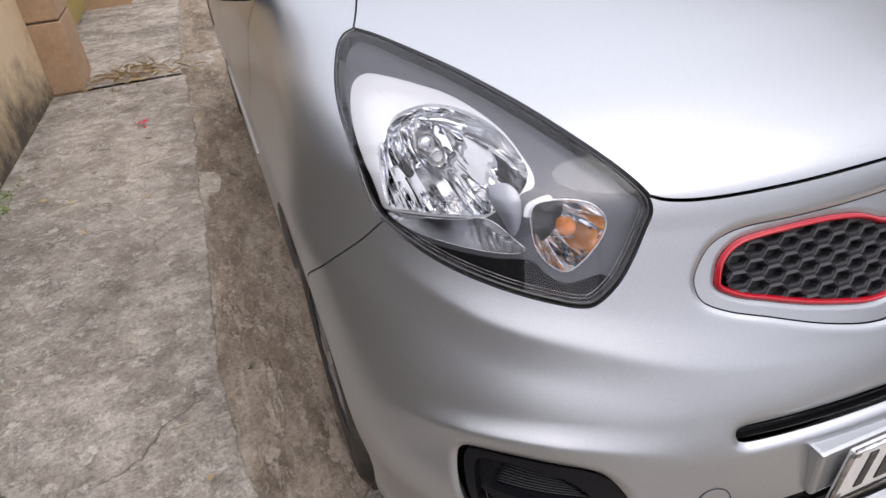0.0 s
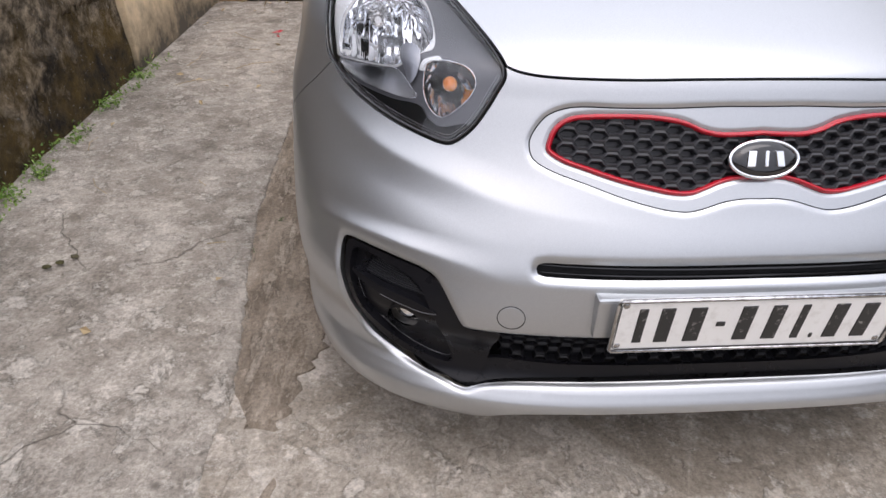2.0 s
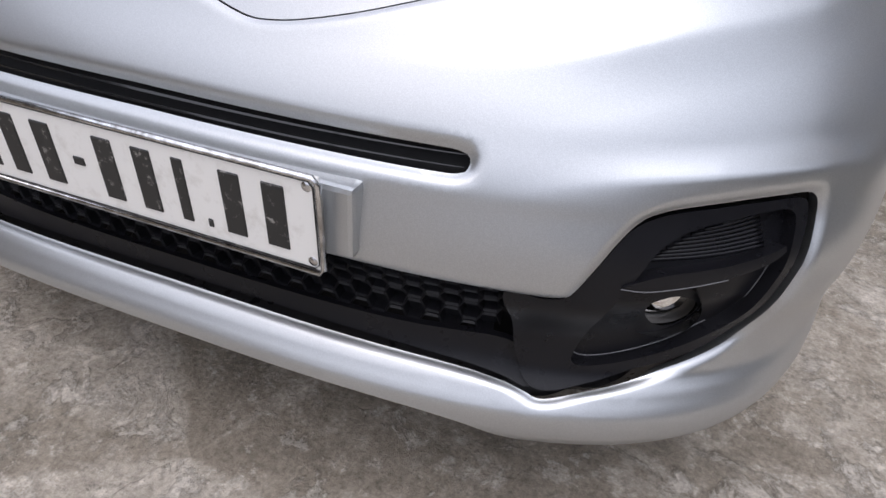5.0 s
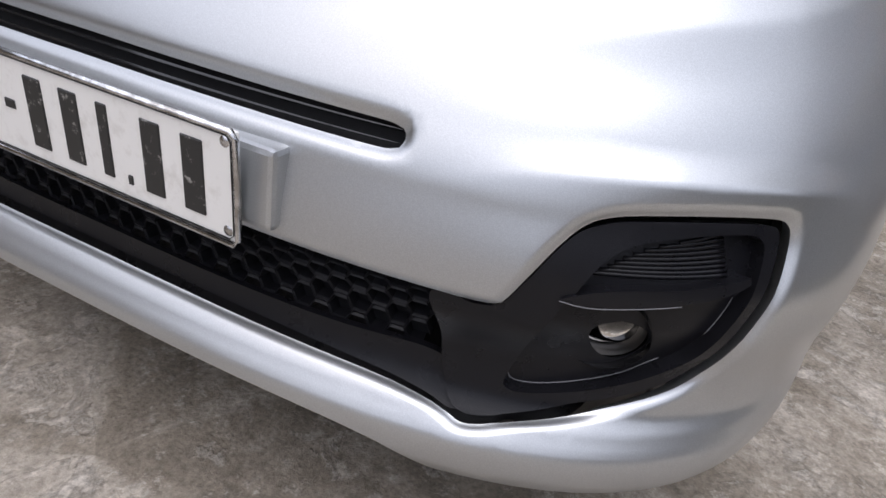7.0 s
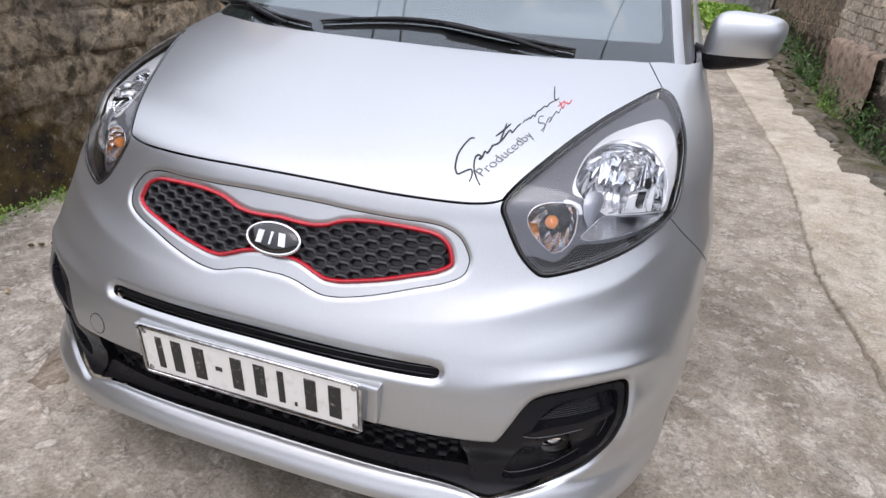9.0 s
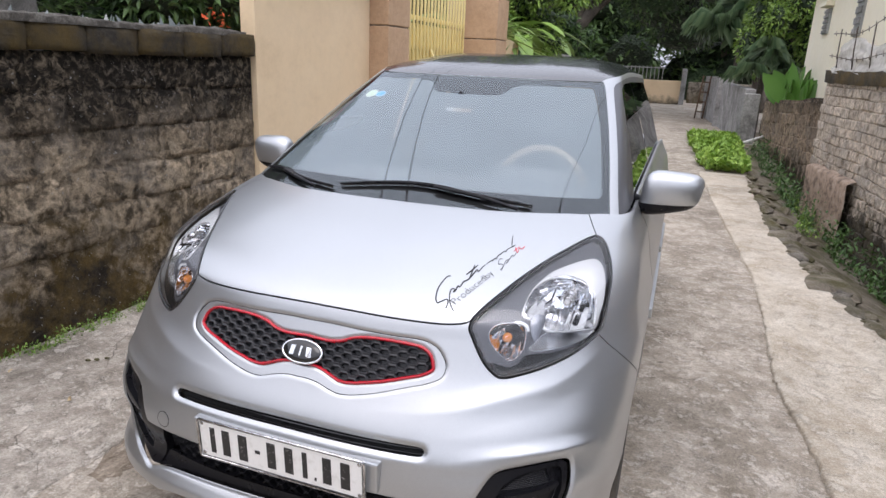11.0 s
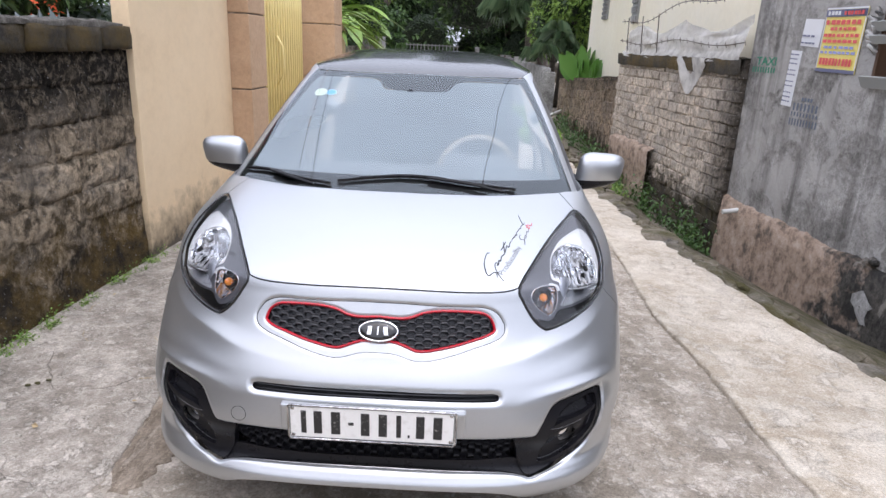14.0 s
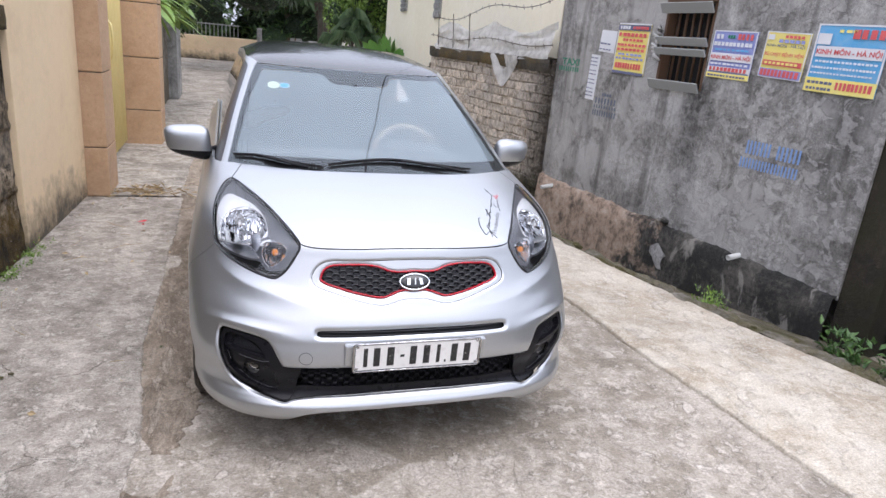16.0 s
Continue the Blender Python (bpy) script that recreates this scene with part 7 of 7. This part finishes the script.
def frond_plant(x, y, z, seed, count, length, width, mat, name, label, category, blades=1, fan=False):
    """Long narrow arching leaves from one foot; fan: each a spread of blades at the end of a stalk."""
    r = random.Random(seed)
    b = tagged(new(name), label, category)
    for i in range(count):
        a = 2 * math.pi * i / count + r.uniform(-0.4, 0.4)
        el = r.uniform(0.1, 1.25)
        L = length * r.uniform(0.7, 1.15)
        d = Vector((math.cos(a) * math.cos(el), math.sin(a) * math.cos(el), math.sin(el)))
        foot_ = Vector((x, y, z))
        V, F = [], []
        if fan:
            tip = foot_ + d * L * 0.6
            V2, F2 = tube([foot_, foot_ + d * L * 0.35 + Vector((0, 0, 0.05)), tip], 0.012, 5)
            V, F = list(V2), list(F2)
            side = d.cross(Vector((0, 0, 1))).normalized()
            up = side.cross(d)
            for k in range(30):
                w = -1.9 + 3.8 * k / 29
                e = (d * math.cos(w) + side * math.sin(w)).normalized()
                p1 = tip + e * L * 0.26 + up * 0.02 - Vector((0, 0, 0.05 * L))
                p2 = tip + e * L * 0.42 - Vector((0, 0, r.uniform(0.25, 0.45) * L))
                n_ = e.cross(up).normalized() * width
                o = len(V)
                V += [tip, p1 + n_, p2, p1 - n_]
                F += [(o, o + 1, o + 2), (o, o + 2, o + 3)]
        else:
            s = Vector((-math.sin(a), math.cos(a), 0))
            for k in range(9):
                u = k / 8
                c = foot_ + d * L * u - Vector((0, 0, 0.55 * L * u * u))
                w = width * math.sin(math.pi * (0.06 + 0.94 * u)) ** 0.7
                V += [c + s * w + Vector((0, 0, w * 0.4)), c, c - s * w + Vector((0, 0, w * 0.4))]
            F = [f for k in range(8) for f in ((3 * k, 3 * k + 1, 3 * k + 4, 3 * k + 3), (3 * k + 1, 3 * k + 2, 3 * k + 5, 3 * k + 4))]
        part("leaf", mesh_of(V, F, not fan), mat, b)
    return b


for i, (x, y, z) in enumerate(((-1.72, 7.6, 1.7), (-1.85, 8.3, 1.75), (-1.75, 8.9, 1.6))):
    frond_plant(x, y, z, 40 + i, 36, 0.9, 0.032, LEAF_BANANA, "strap_leaf_plant", "plant with long strap leaves hanging over the wall", "plant")
palm = frond_plant(2.0, 18.4, 2.3, 50, 20, 1.5, 0.024, LEAF_PALM, "fan_palm", "fan palm with drooping grey-green leaves", "palm", fan=True)
part("trunk", mesh_of(*tube([(2.0, 18.4, 0), (2.02, 18.4, 1.2), (2.0, 18.4, 2.35)], [0.11, 0.09, 0.08], 9)), BARK, palm)
palm = frond_plant(2.35, 15.0, 1.35, 51, 13, 1.0, 0.018, LEAF_PALM, "fan_palm", "low fan palm behind the garden wall", "palm", fan=True)
part("trunk", mesh_of(*tube([(2.35, 15.0, 0), (2.35, 15.0, 1.38)], 0.07, 9)), BARK, palm)
big = tagged(new("broad_leaf_plant"), "plant with large upright paddle-shaped leaves", "plant")
r_ = random.Random(61)
for i in range(26):
    a, el, L = r_.uniform(0, 6.28), r_.uniform(0.5, 1.45), r_.uniform(0.45, 0.8)
    d = Vector((math.cos(a) * math.cos(el), math.sin(a) * math.cos(el), math.sin(el)))
    s = d.cross(Vector((math.cos(a + 1.3), math.sin(a + 1.3), 0.3))).normalized()
    f0 = Vector((2.72 + r_.uniform(-0.22, 0.22), 12.6 + r_.uniform(-0.7, 0.5), 0.85))
    V = []
    for k in range(8):
        u = k / 7
        w = 0.13 * math.sin(math.pi * (0.03 + 0.97 * u)) ** 0.6
        c = f0 + d * L * u
        V += [c + s * w, c + d.cross(s) * 0.015, c - s * w]
    part("leaf", mesh_of(V, [f for k in range(7) for f in ((3 * k, 3 * k + 1, 3 * k + 4, 3 * k + 3), (3 * k + 1, 3 * k + 2, 3 * k + 5, 3 * k + 4))]), LEAF_PADDLE, big)
part("stem", mesh_of(*tube([(2.72, 12.5, 0), (2.72, 12.5, 0.95)], 0.05, 7)), LEAF_MID, big)


def weeds(name, spots, size, mat, label, seed, ratio=0.45):
    return tagged(part(name, leaf_mesh(spots, size, seed, ratio, -0.25), mat, kind="stuff"), label, "weeds")


def bank(n_, xs, ys, z0, h, seed, clump=0.22):
    r = random.Random(seed)
    hubs = []
    for _ in range(max(4, n_ // 60)):
        y = r.uniform(*ys)
        hubs.append((xs(y) + r.gauss(0, 0.1), y, r.uniform(0.4, 1.0)))
    out = []
    for _ in range(n_):
        x, y, s = r.choice(hubs)
        k = r.random()
        px, py = x + r.gauss(0, clump * s * 0.5), y + r.gauss(0, clump * s * 0.7)
        out.append(((px, py, (lane_height(px, py) if px > 1.9 else z0) + h * s * k * k), (r.gauss(0, 0.5), r.gauss(0, 0.5), 0.6)))
    return out


wall_foot_x = line_x([(2.4, 2.75), (4.7, 2.66), (8.3, 2.33), (13.5, 2.15)])
weeds("weeds", bank(3400, wall_foot_x, (4.6, 12.6), -0.18, 0.42, 71, 0.17), 0.055, LEAF_MID, "green weeds growing thickly along the foot of the wall", 72)
weeds("weeds", bank(500, lambda y: 2.3 + 0.0 * y, (5.4, 8.6), -0.12, 0.2, 73, 0.14), 0.045, LEAF_LIGHT, "light green weeds at the edge of the lane", 74)
weeds("weeds", [(p, o) for p, o in bank(260, lambda y: 2.7, (1.35, 1.6), -0.14, 0.15, 75, 0.08)], 0.035, LEAF_LIGHT, "small fern-like weeds at the plinth", 76, 0.3)
weeds("weeds", [(p, o) for p, o in bank(260, lambda y: 2.92, (0.3, 0.75), -0.16, 0.2, 77, 0.1)], 0.06, LEAF_MID, "weeds at the corner of the house", 78)
weeds("weeds", [q for q in bank(7000, lambda y: west_x(y) + 0.01, (0.7, 2.75), 0.0, 0.07, 79, 0.06) if west_x(q[0][1]) < q[0][0] < west_x(q[0][1]) + 0.1], 0.015, LEAF_LIGHT, "small weeds along the foot of the block wall", 80, 0.6)
weeds("weeds", bank(240, lambda y: -0.98, (-0.12, -0.04), 0.0, 0.012, 81, 0.03), 0.010, LEAF_MID, "tuft of weeds in the joint of the concrete", 82, 0.5)
weeds("weeds", bank(90, lambda y: -0.99, (0.9, 1.3), 0.0, 0.008, 83, 0.015), 0.007, LEAF_MID, "tiny weeds in the joint of the concrete", 84, 0.5)
r_ = random.Random(90)
spots = []
while len(spots) < 9000:
    x, y = r_.uniform(0.95, 2.0), r_.uniform(9.0, 14.3)
    if x > np.interp(y, (9, 14.3), (1.2, 1.0)) + 0.05 * math.sin(y * 5) and x < np.interp(y, (9, 14.3), (1.82, 1.98)):
        spots.append(((x, y, r_.uniform(0.0, 0.13)), (r_.gauss(0, 0.6), r_.gauss(0, 0.6), 0.8)))
weeds("ground_cover", spots, 0.085, LEAF_GRASS, "bed of bright green ground cover beside the lane", 91, 0.7)
tagged(part("red_flower", leaf_mesh([((-3.1 + r_.gauss(0, 0.06), 3.75 + r_.gauss(0, 0.08), 1.66 + r_.gauss(0, 0.05)), (r_.gauss(0, 1), r_.gauss(0, 1), 0.4)) for _ in range(26)], 0.05, 92), FLOWER, kind="stuff"), "orange-red flowers above the wall", "flowers")

# verge: mossy rubble between the pale strip and the house
ys_ = np.arange(-6, 13.4, 0.07)
vv = []
for y in ys_:
    a, b = strip_right(y) - 0.02, verge_wall(y) + 0.05
    for k in range(9):
        x = a + (b - a) * k / 8
        vv.append((x, y, lane_height(x, y) + 0.014 + 0.014 * noise.noise(Vector((x * 5, y * 5, 1))) + 0.006 * noise.noise(Vector((x * 13, y * 13, 1))) - (0.012 if k == 0 else 0)))
tagged(part("verge", mesh_of(vv, [(j * 9 + k, j * 9 + k + 1, (j + 1) * 9 + k + 1, (j + 1) * 9 + k) for j in range(len(ys_) - 1) for k in range(8)]), STONE, kind="structure"), "mossy rubble verge below the house wall")
stone_shapes = []
for s in range(7):
    bm = bmesh.new()
    bmesh.ops.create_icosphere(bm, subdivisions=2, radius=1)
    for v in bm.verts:
        v.co *= 1 + 0.35 * noise.noise(v.co * 1.3 + Vector((s * 3, 0, 0)))
        v.co.z *= 0.5
    me = bpy.data.meshes.new("stone")
    bm.to_mesh(me)
    bm.free()
    me.materials.append(STONE)
    stone_shapes.append(me)
for i in range(120):
    y = r_.uniform(0.0, 8.8)
    x = strip_right(y) + abs(r_.gauss(0.02, 0.13))
    s = r_.uniform(0.012, 0.05) * (1.6 if y > 3 else 1)
    st = tagged(new("stone", r_.choice(stone_shapes)), "small grey stone on the verge", "stone", group="verge stones")
    st.location, st.rotation_euler, st.scale = (x, y, lane_height(x, y) + 0.014 + s * 0.15), (r_.uniform(-.3, .3), r_.uniform(-.3, .3), r_.uniform(0, 6)), (s, s * r_.uniform(0.7, 1.5), s)
KERBSTONE = stained("kerb_rubble", (0.05, 0.045, 0.037), (0.17, 0.152, 0.125), (0.32, 0.29, 0.245), 5, bump=1.0, moss=(0.10, 0.085, 0.025))
for i in range(34):
    y = 0.4 + i * 0.2 + r_.uniform(-0.06, 0.06)
    bm = bmesh.new()
    bmesh.ops.create_icosphere(bm, subdivisions=2, radius=1)
    for v in bm.verts:
        v.co *= 1 + 0.45 * noise.noise(v.co * 1.6 + Vector((i * 5, 0, 0)))
        v.co = Vector((v.co.x * r_.uniform(0.055, 0.075), v.co.y * 0.13, v.co.z * 0.034))
    st = tagged(part("kerb_lump", bm, KERBSTONE), "rough mossy concrete lump at the lane edge", "stone", group="kerb lumps")
    st.location, st.rotation_euler = (strip_right(y) + 0.035 + r_.uniform(-0.02, 0.03), y, 0.004), (0, 0, 0.12 + r_.uniform(-0.2, 0.2))
for i, (x, y, s) in enumerate(((1.95, 3.75, 0.2), (2.1, 3.35, 0.14), (1.8, 5.2, 0.16), (1.85, 6.1, 0.15), (2.45, 7.4, 0.16))):
    st = tagged(new("stone", stone_shapes[i]), "flat mossy stone at the lane edge", "stone", group="verge stones")
    st.location, st.rotation_euler, st.scale = (x, y, lane_height(x, y) + 0.005), (0, 0, i * 1.3), (s, s * 1.4, s * 0.55)

# straw, leaves and litter on the slab
for i in range(20):
    x, y, a = r_.uniform(-1.8, -1.1), r_.uniform(0.6, 5.2), r_.uniform(0, 6.28)
    L = r_.uniform(0.05, 0.28)
    s = tagged(part("straw", mesh_of(*tube([(x, y, 0.024), (x + math.cos(a) * L * 0.5, y + math.sin(a) * L * 0.5, 0.028), (x + math.cos(a + 0.2) * L, y + math.sin(a + 0.2) * L, 0.023)], 0.0013, 4)), STRAW), "dry straw lying on the concrete", "straw", group="straws")
sp = [((-1.35 + r_.gauss(0, 0.16), 4.2 + r_.gauss(0, 0.09), 0.024 + r_.random() * 0.012), (r_.gauss(0, 1), r_.gauss(0, 1), 0.1)) for _ in range(170)]
tagged(part("straw_heap", leaf_mesh(sp, 0.1, 95, 0.03, 0.0), STRAW, kind="stuff"), "scattered dry straw by the gate", "straw")
sp = [((r_.uniform(-1.9, -1.0), r_.uniform(0.2, 4.5), 0.022), (r_.gauss(0, 1), r_.gauss(0, 1), 0.15)) for _ in range(26)]
tagged(part("dry_leaves", leaf_mesh(sp, 0.035, 96, 0.5, 0.0), STRAW, kind="stuff"), "small dry leaves on the slab", "leaves")
sp = [((-1.27 + r_.gauss(0, 0.012), 3.22 + r_.gauss(0, 0.02), 0.024), (r_.gauss(0, 1), r_.gauss(0, 1), 0.3)) for _ in range(8)]
tagged(part("red_petals", leaf_mesh(sp, 0.04, 97, 0.5, 0.0), INKRED, kind="stuff"), "red petals on the slab", "petals")
for i, (x, y) in enumerate(((-1.56, 0.85), (-1.53, 0.88), (-1.59, 0.83))):
    st = tagged(new("brick_chip", stone_shapes[i]), "small reddish brick chip on the slab", "chip", group="brick chips")
    st.location, st.scale = (x, y, 0.022), (0.013, 0.009, 0.010)

# cables over the lane, from pole to pole
for pa, pb in (((0.1, -8.0, 5.5), (-3.9, 14.2, 5.5)), ((-0.2, -8.0, 5.4), (-4.2, 14.2, 5.4)), ((-2.6, -8.0, 5.5), (4.5, 14.2, 5.5))):
    pts = [(pa[0] + (pb[0] - pa[0]) * k / 30, pa[1] + (pb[1] - pa[1]) * k / 30, pa[2] - 0.5 * (1 - (k / 15 - 1) ** 2)) for k in range(31)]
    tagged(part("overhead_cable", mesh_of(*tube(pts, 0.014, 5)), CABLE), "black power cable above the lane", "cable", group="cables")
for x, yy in ((0.0, -8.0), (-4.05, 14.2), (-2.6, -8.0), (4.5, 14.2)):
    tagged(part("utility_pole", mesh_of(*tube([(x, yy, -0.05), (x, yy, 5.6)], [0.1, 0.07], 10)), GREYWALL), "grey concrete utility pole behind the walls", "pole", group="utility poles")

# ---- posters and paint on the house wall ----
PAPER = material("white_paper", (0.72, 0.73, 0.75), 0.7)
P_YEL = material("poster_yellow", (0.86, 0.74, 0.2), 0.5)
P_BLUE = material("poster_blue", (0.12, 0.42, 0.72), 0.5)
P_VIOLET = material("poster_violet", (0.26, 0.30, 0.62), 0.5)
P_RED = material("poster_red", (0.66, 0.12, 0.12), 0.5)
P_DARK = material("poster_ink", (0.14, 0.15, 0.24), 0.5)
P_GREEN = material("stencil_green", (0.03, 0.20, 0.12), 0.8)
P_SPRAY = material("spray_blue", (0.2, 0.32, 0.58), 0.8)
P_GREY = material("stencil_grey", (0.13, 0.15, 0.19), 0.8)
for m_ in (PAPER, P_YEL, P_BLUE, P_VIOLET):
    n = Nodes(m_)
    base = tuple(m_.node_tree.nodes["Principled BSDF"].inputs["Base Color"].default_value)[:3]
    n.color(n.mix(n.ramp(n.noise(14, 5), (0.4, 0.0), (0.75, 0.5)), base, tuple(0.6 * q + 0.25 for q in base)))


def poster(yl, yr, z0, z1, mat, rows, label, tilt=0.0, border=None):
    """A sheet between the wall's places yl (its left as read) and yr; rows of (kind, u0, u1, v0, v1, mat, words)."""
    W, H = hy(yl) - hy(yr), z1 - z0
    ob = tagged(new("poster"), label, "poster")
    ob.parent = None
    cols = 6
    rr = random.Random(int(yl * 100))
    V = [(-0.004 - 0.004 * abs(noise.noise(Vector((i, j, yl)))) * (0.3 if 0 < i < cols else 1), -W * i / cols, H * j / cols) for j in range(cols + 1) for i in range(cols + 1)]
    part("sheet", mesh_of(V, [(j * 7 + i, j * 7 + i + 1, (j + 1) * 7 + i + 1, (j + 1) * 7 + i) for j in range(6) for i in range(6)]), mat, ob)
    if border:
        part("border", mesh_of([(-0.0105, -u * W, v * H) for u, v in ((0, 0), (1, 0), (1, 1), (0, 1), (0.025, 0.025), (0.975, 0.025), (0.975, 0.975), (0.025, 0.975))], [(0, 1, 5, 4), (1, 2, 6, 5), (2, 3, 7, 6), (3, 0, 4, 7)], False), border, ob)
    for kind, u0, u1, v0, v1, m_, words in rows:
        d = 0.0125 if kind == "back" else 0.0155
        if kind in ("bar", "back"):
            part("bar" if kind == "bar" else "panel", mesh_of([(-d, -u0 * W, v0 * H), (-d, -u1 * W, v0 * H), (-d, -u1 * W, v1 * H), (-d, -u0 * W, v1 * H)], [(0, 1, 2, 3)], False), m_, ob)
        elif kind == "bars":
            k = words
            for i in range(k):
                a = u0 + (u1 - u0) * i / k
                b = a + (u1 - u0) / k * rr.uniform(0.6, 0.88)
                part("bar", mesh_of([(-d, -a * W, v0 * H), (-d, -b * W, v0 * H), (-d, -b * W, v1 * H), (-d, -a * W, v1 * H)], [(0, 1, 2, 3)], False), m_, ob)
        else:
            me = text_mesh(words, 1.0, 0.0, 1.0, 0.02)
            co = np.array([v.co[:] for v in me.vertices])
            lo, hi = co.min(0), co.max(0)
            for v in me.vertices:
                u = u0 + (v.co.x - lo[0]) / (hi[0] - lo[0]) * (u1 - u0)
                w = v0 + (v.co.y - lo[1]) / (hi[1] - lo[1]) * (v1 - v0)
                v.co = (-d - 0.001, -u * W, w * H)
            part("words", me, m_, ob)
    ob.matrix_world = hm @ Matrix.Translation((0, hy(yl), z0)) @ pose(0, 0, 0, tilt)
    return ob


poster(3.98, 3.73, 1.595, 1.80, PAPER, [("bars", .1, .8, .35, .42, P_DARK, 3), ("bars", .1, .9, .1, .16, P_DARK, 4)], "small white paper notice pasted on the wall", 3)
poster(4.10, 3.945, 1.12, 1.56, PAPER, [("bars", .12, .88, v, v + .025, P_DARK, 4) for v in (.08, .16, .24, .36, .44, .56, .64, .76, .84, .92)], "tall white paper notice pasted on the wall", 2)
poster(3.705, 3.24, 1.41, 1.865, P_YEL, [("back", 0, 1, .86, .97, P_DARK, 0), ("bars", .06, .4, .885, .945, PAPER, 4), ("back", .44, .97, .87, .96, P_BLUE, 0), ("bars", .47, .95, .885, .945, P_RED, 6), ("bars", .06, .95, .74, .81, P_RED, 7), ("bars", .2, .85, .65, .70, P_RED, 6), ("bars", .06, .95, .55, .60, P_RED, 8), ("bars", .06, .95, .46, .51, P_RED, 7), ("bars", .12, .9, .37, .41, P_VIOLET, 6), ("bars", .06, .95, .29, .33, P_VIOLET, 8), ("bars", .08, .92, .11, .22, P_RED, 10), ("back", 0, 1, .0, .055, P_DARK, 0)], "yellow advertising poster with red and blue lines", 1, PAPER)
poster(2.47, 2.04, 1.468, 1.82, P_VIOLET, [("bars", .08, .28, .82, .92, PAPER, 2), ("bars", .35, .52, .84, .91, P_GREEN, 3), ("bars", .58, .95, .82, .94, P_RED, 4), ("bars", .05, .95, .68, .76, PAPER, 10), ("bars", .1, .9, .58, .62, P_BLUE, 8), ("back", .02, .98, .36, .53, PAPER, 0), ("text", .04, .96, .38, .51, P_RED, "KINH MÔN - HÀ NỘI"), ("bars", .06, .95, .28, .32, PAPER, 9), ("back", .02, .98, .14, .24, PAPER, 0), ("bars", .06, .95, .15, .23, P_RED, 10), ("back", 0, 1, 0, .11, P_YEL, 0), ("bars", .05, .95, .03, .07, P_DARK, 12)], "violet and white bus poster with red lettering", 1, PAPER)
poster(1.965, 1.60, 1.508, 1.823, P_YEL, [("bars", .05, .25, .82, .93, PAPER, 1), ("bars", .45, .9, .87, .93, P_RED, 5), ("bars", .32, .95, .77, .84, P_VIOLET, 5), ("text", .06, .94, .66, .75, P_DARK, "KINH MÔN - HÀ NỘI"), ("text", .05, .95, .46, .58, P_RED, "XE CHẠY BỆNH VIỆN"), ("back", .05, .95, .27, .38, P_RED, 0), ("bars", .1, .9, .30, .35, P_YEL, 8), ("back", .02, .98, .02, .2, P_VIOLET, 0), ("bars", .05, .95, .04, .18, P_RED, 10)], "yellow hospital bus poster with red lettering", 2, PAPER)
poster(1.56, 1.055, 1.447, 1.875, P_BLUE, [("bars", .04, .3, .70, .86, PAPER, 1), ("bars", .52, .97, .80, .93, P_RED, 4), ("bars", .32, .6, .88, .92, P_YEL, 3), ("back", .05, .97, .52, .68, PAPER, 0), ("text", .06, .96, .54, .66, P_RED, "KINH MÔN - HÀ NỘI"), ("bars", .08, .95, .44, .47, PAPER, 16), ("bars", .05, .95, .35, .38, PAPER, 20), ("bars", .05, .92, .27, .295, PAPER, 18), ("back", 0, 1, 0, .21, P_YEL, 0), ("bars", .04, .42, .12, .16, P_DARK, 6), ("bars", .46, .96, .06, .17, P_RED, 9), ("bars", .04, .42, .03, .07, P_DARK, 7)], "large blue bus poster with white and red lettering", 1, PAPER)


def wall_paint(yl, yr, z0, z1, rows, name, label):
    W, H = hy(yl) - hy(yr), z1 - z0
    ob = tagged(new(name), label, "painted sign")
    for kind, u0, u1, v0, v1, m_, words in rows:
        if kind == "text":
            me = text_mesh(words, 1.0, 0.0, 1.0, 0.02)
            co = np.array([v.co[:] for v in me.vertices])
            lo, hi = co.min(0), co.max(0)
            for v in me.vertices:
                v.co = (-0.004, -(u0 + (v.co.x - lo[0]) / (hi[0] - lo[0]) * (u1 - u0)) * W, (v0 + (v.co.y - lo[1]) / (hi[1] - lo[1]) * (v1 - v0)) * H)
            part("words", me, m_, ob)
        else:
            for i in range(words):
                a = u0 + (u1 - u0) * i / words
                b = a + (u1 - u0) / words * (0.72 if words < 6 else 0.5)
                part("bar", mesh_of([(-0.004, -a * W, v0 * H), (-0.004, -b * W, v0 * H), (-0.004, -b * W, v1 * H), (-0.004, -a * W, v1 * H)], [(0, 1, 2, 3)], False), m_, ob)
    ob.matrix_world = hm @ Matrix.Translation((0, hy(yl), z0))
    return ob


wall_paint(4.67, 4.27, 1.36, 1.50, [("text", .12, .95, .5, 1, P_GREEN, "TAXI"), ("bars", 0, 1, .05, .38, P_GREEN, 9)], "stencil_sign", "faded green stencilled taxi sign on the wall")
wall_paint(3.93, 3.53, 0.965, 1.2, [("bars", .3, .7, .88, 1, P_GREY, 4), ("bars", .05, .95, .55, .8, P_GREY, 7), ("bars", .02, .98, .36, .5, P_GREY, 9), ("bars", 0, 1, .05, .28, P_GREY, 10)], "stencil_sign", "grey stencilled lettering on the wall")
wall_paint(1.95, 1.42, 0.84, 1.06, [("bars", .06, .5, .5, .95, P_SPRAY, 7), ("bars", .58, .98, .5, .95, P_SPRAY, 6), ("bars", 0, .98, .02, .36, P_SPRAY, 18)], "spray_sign", "blue spray-painted lettering on the wall")
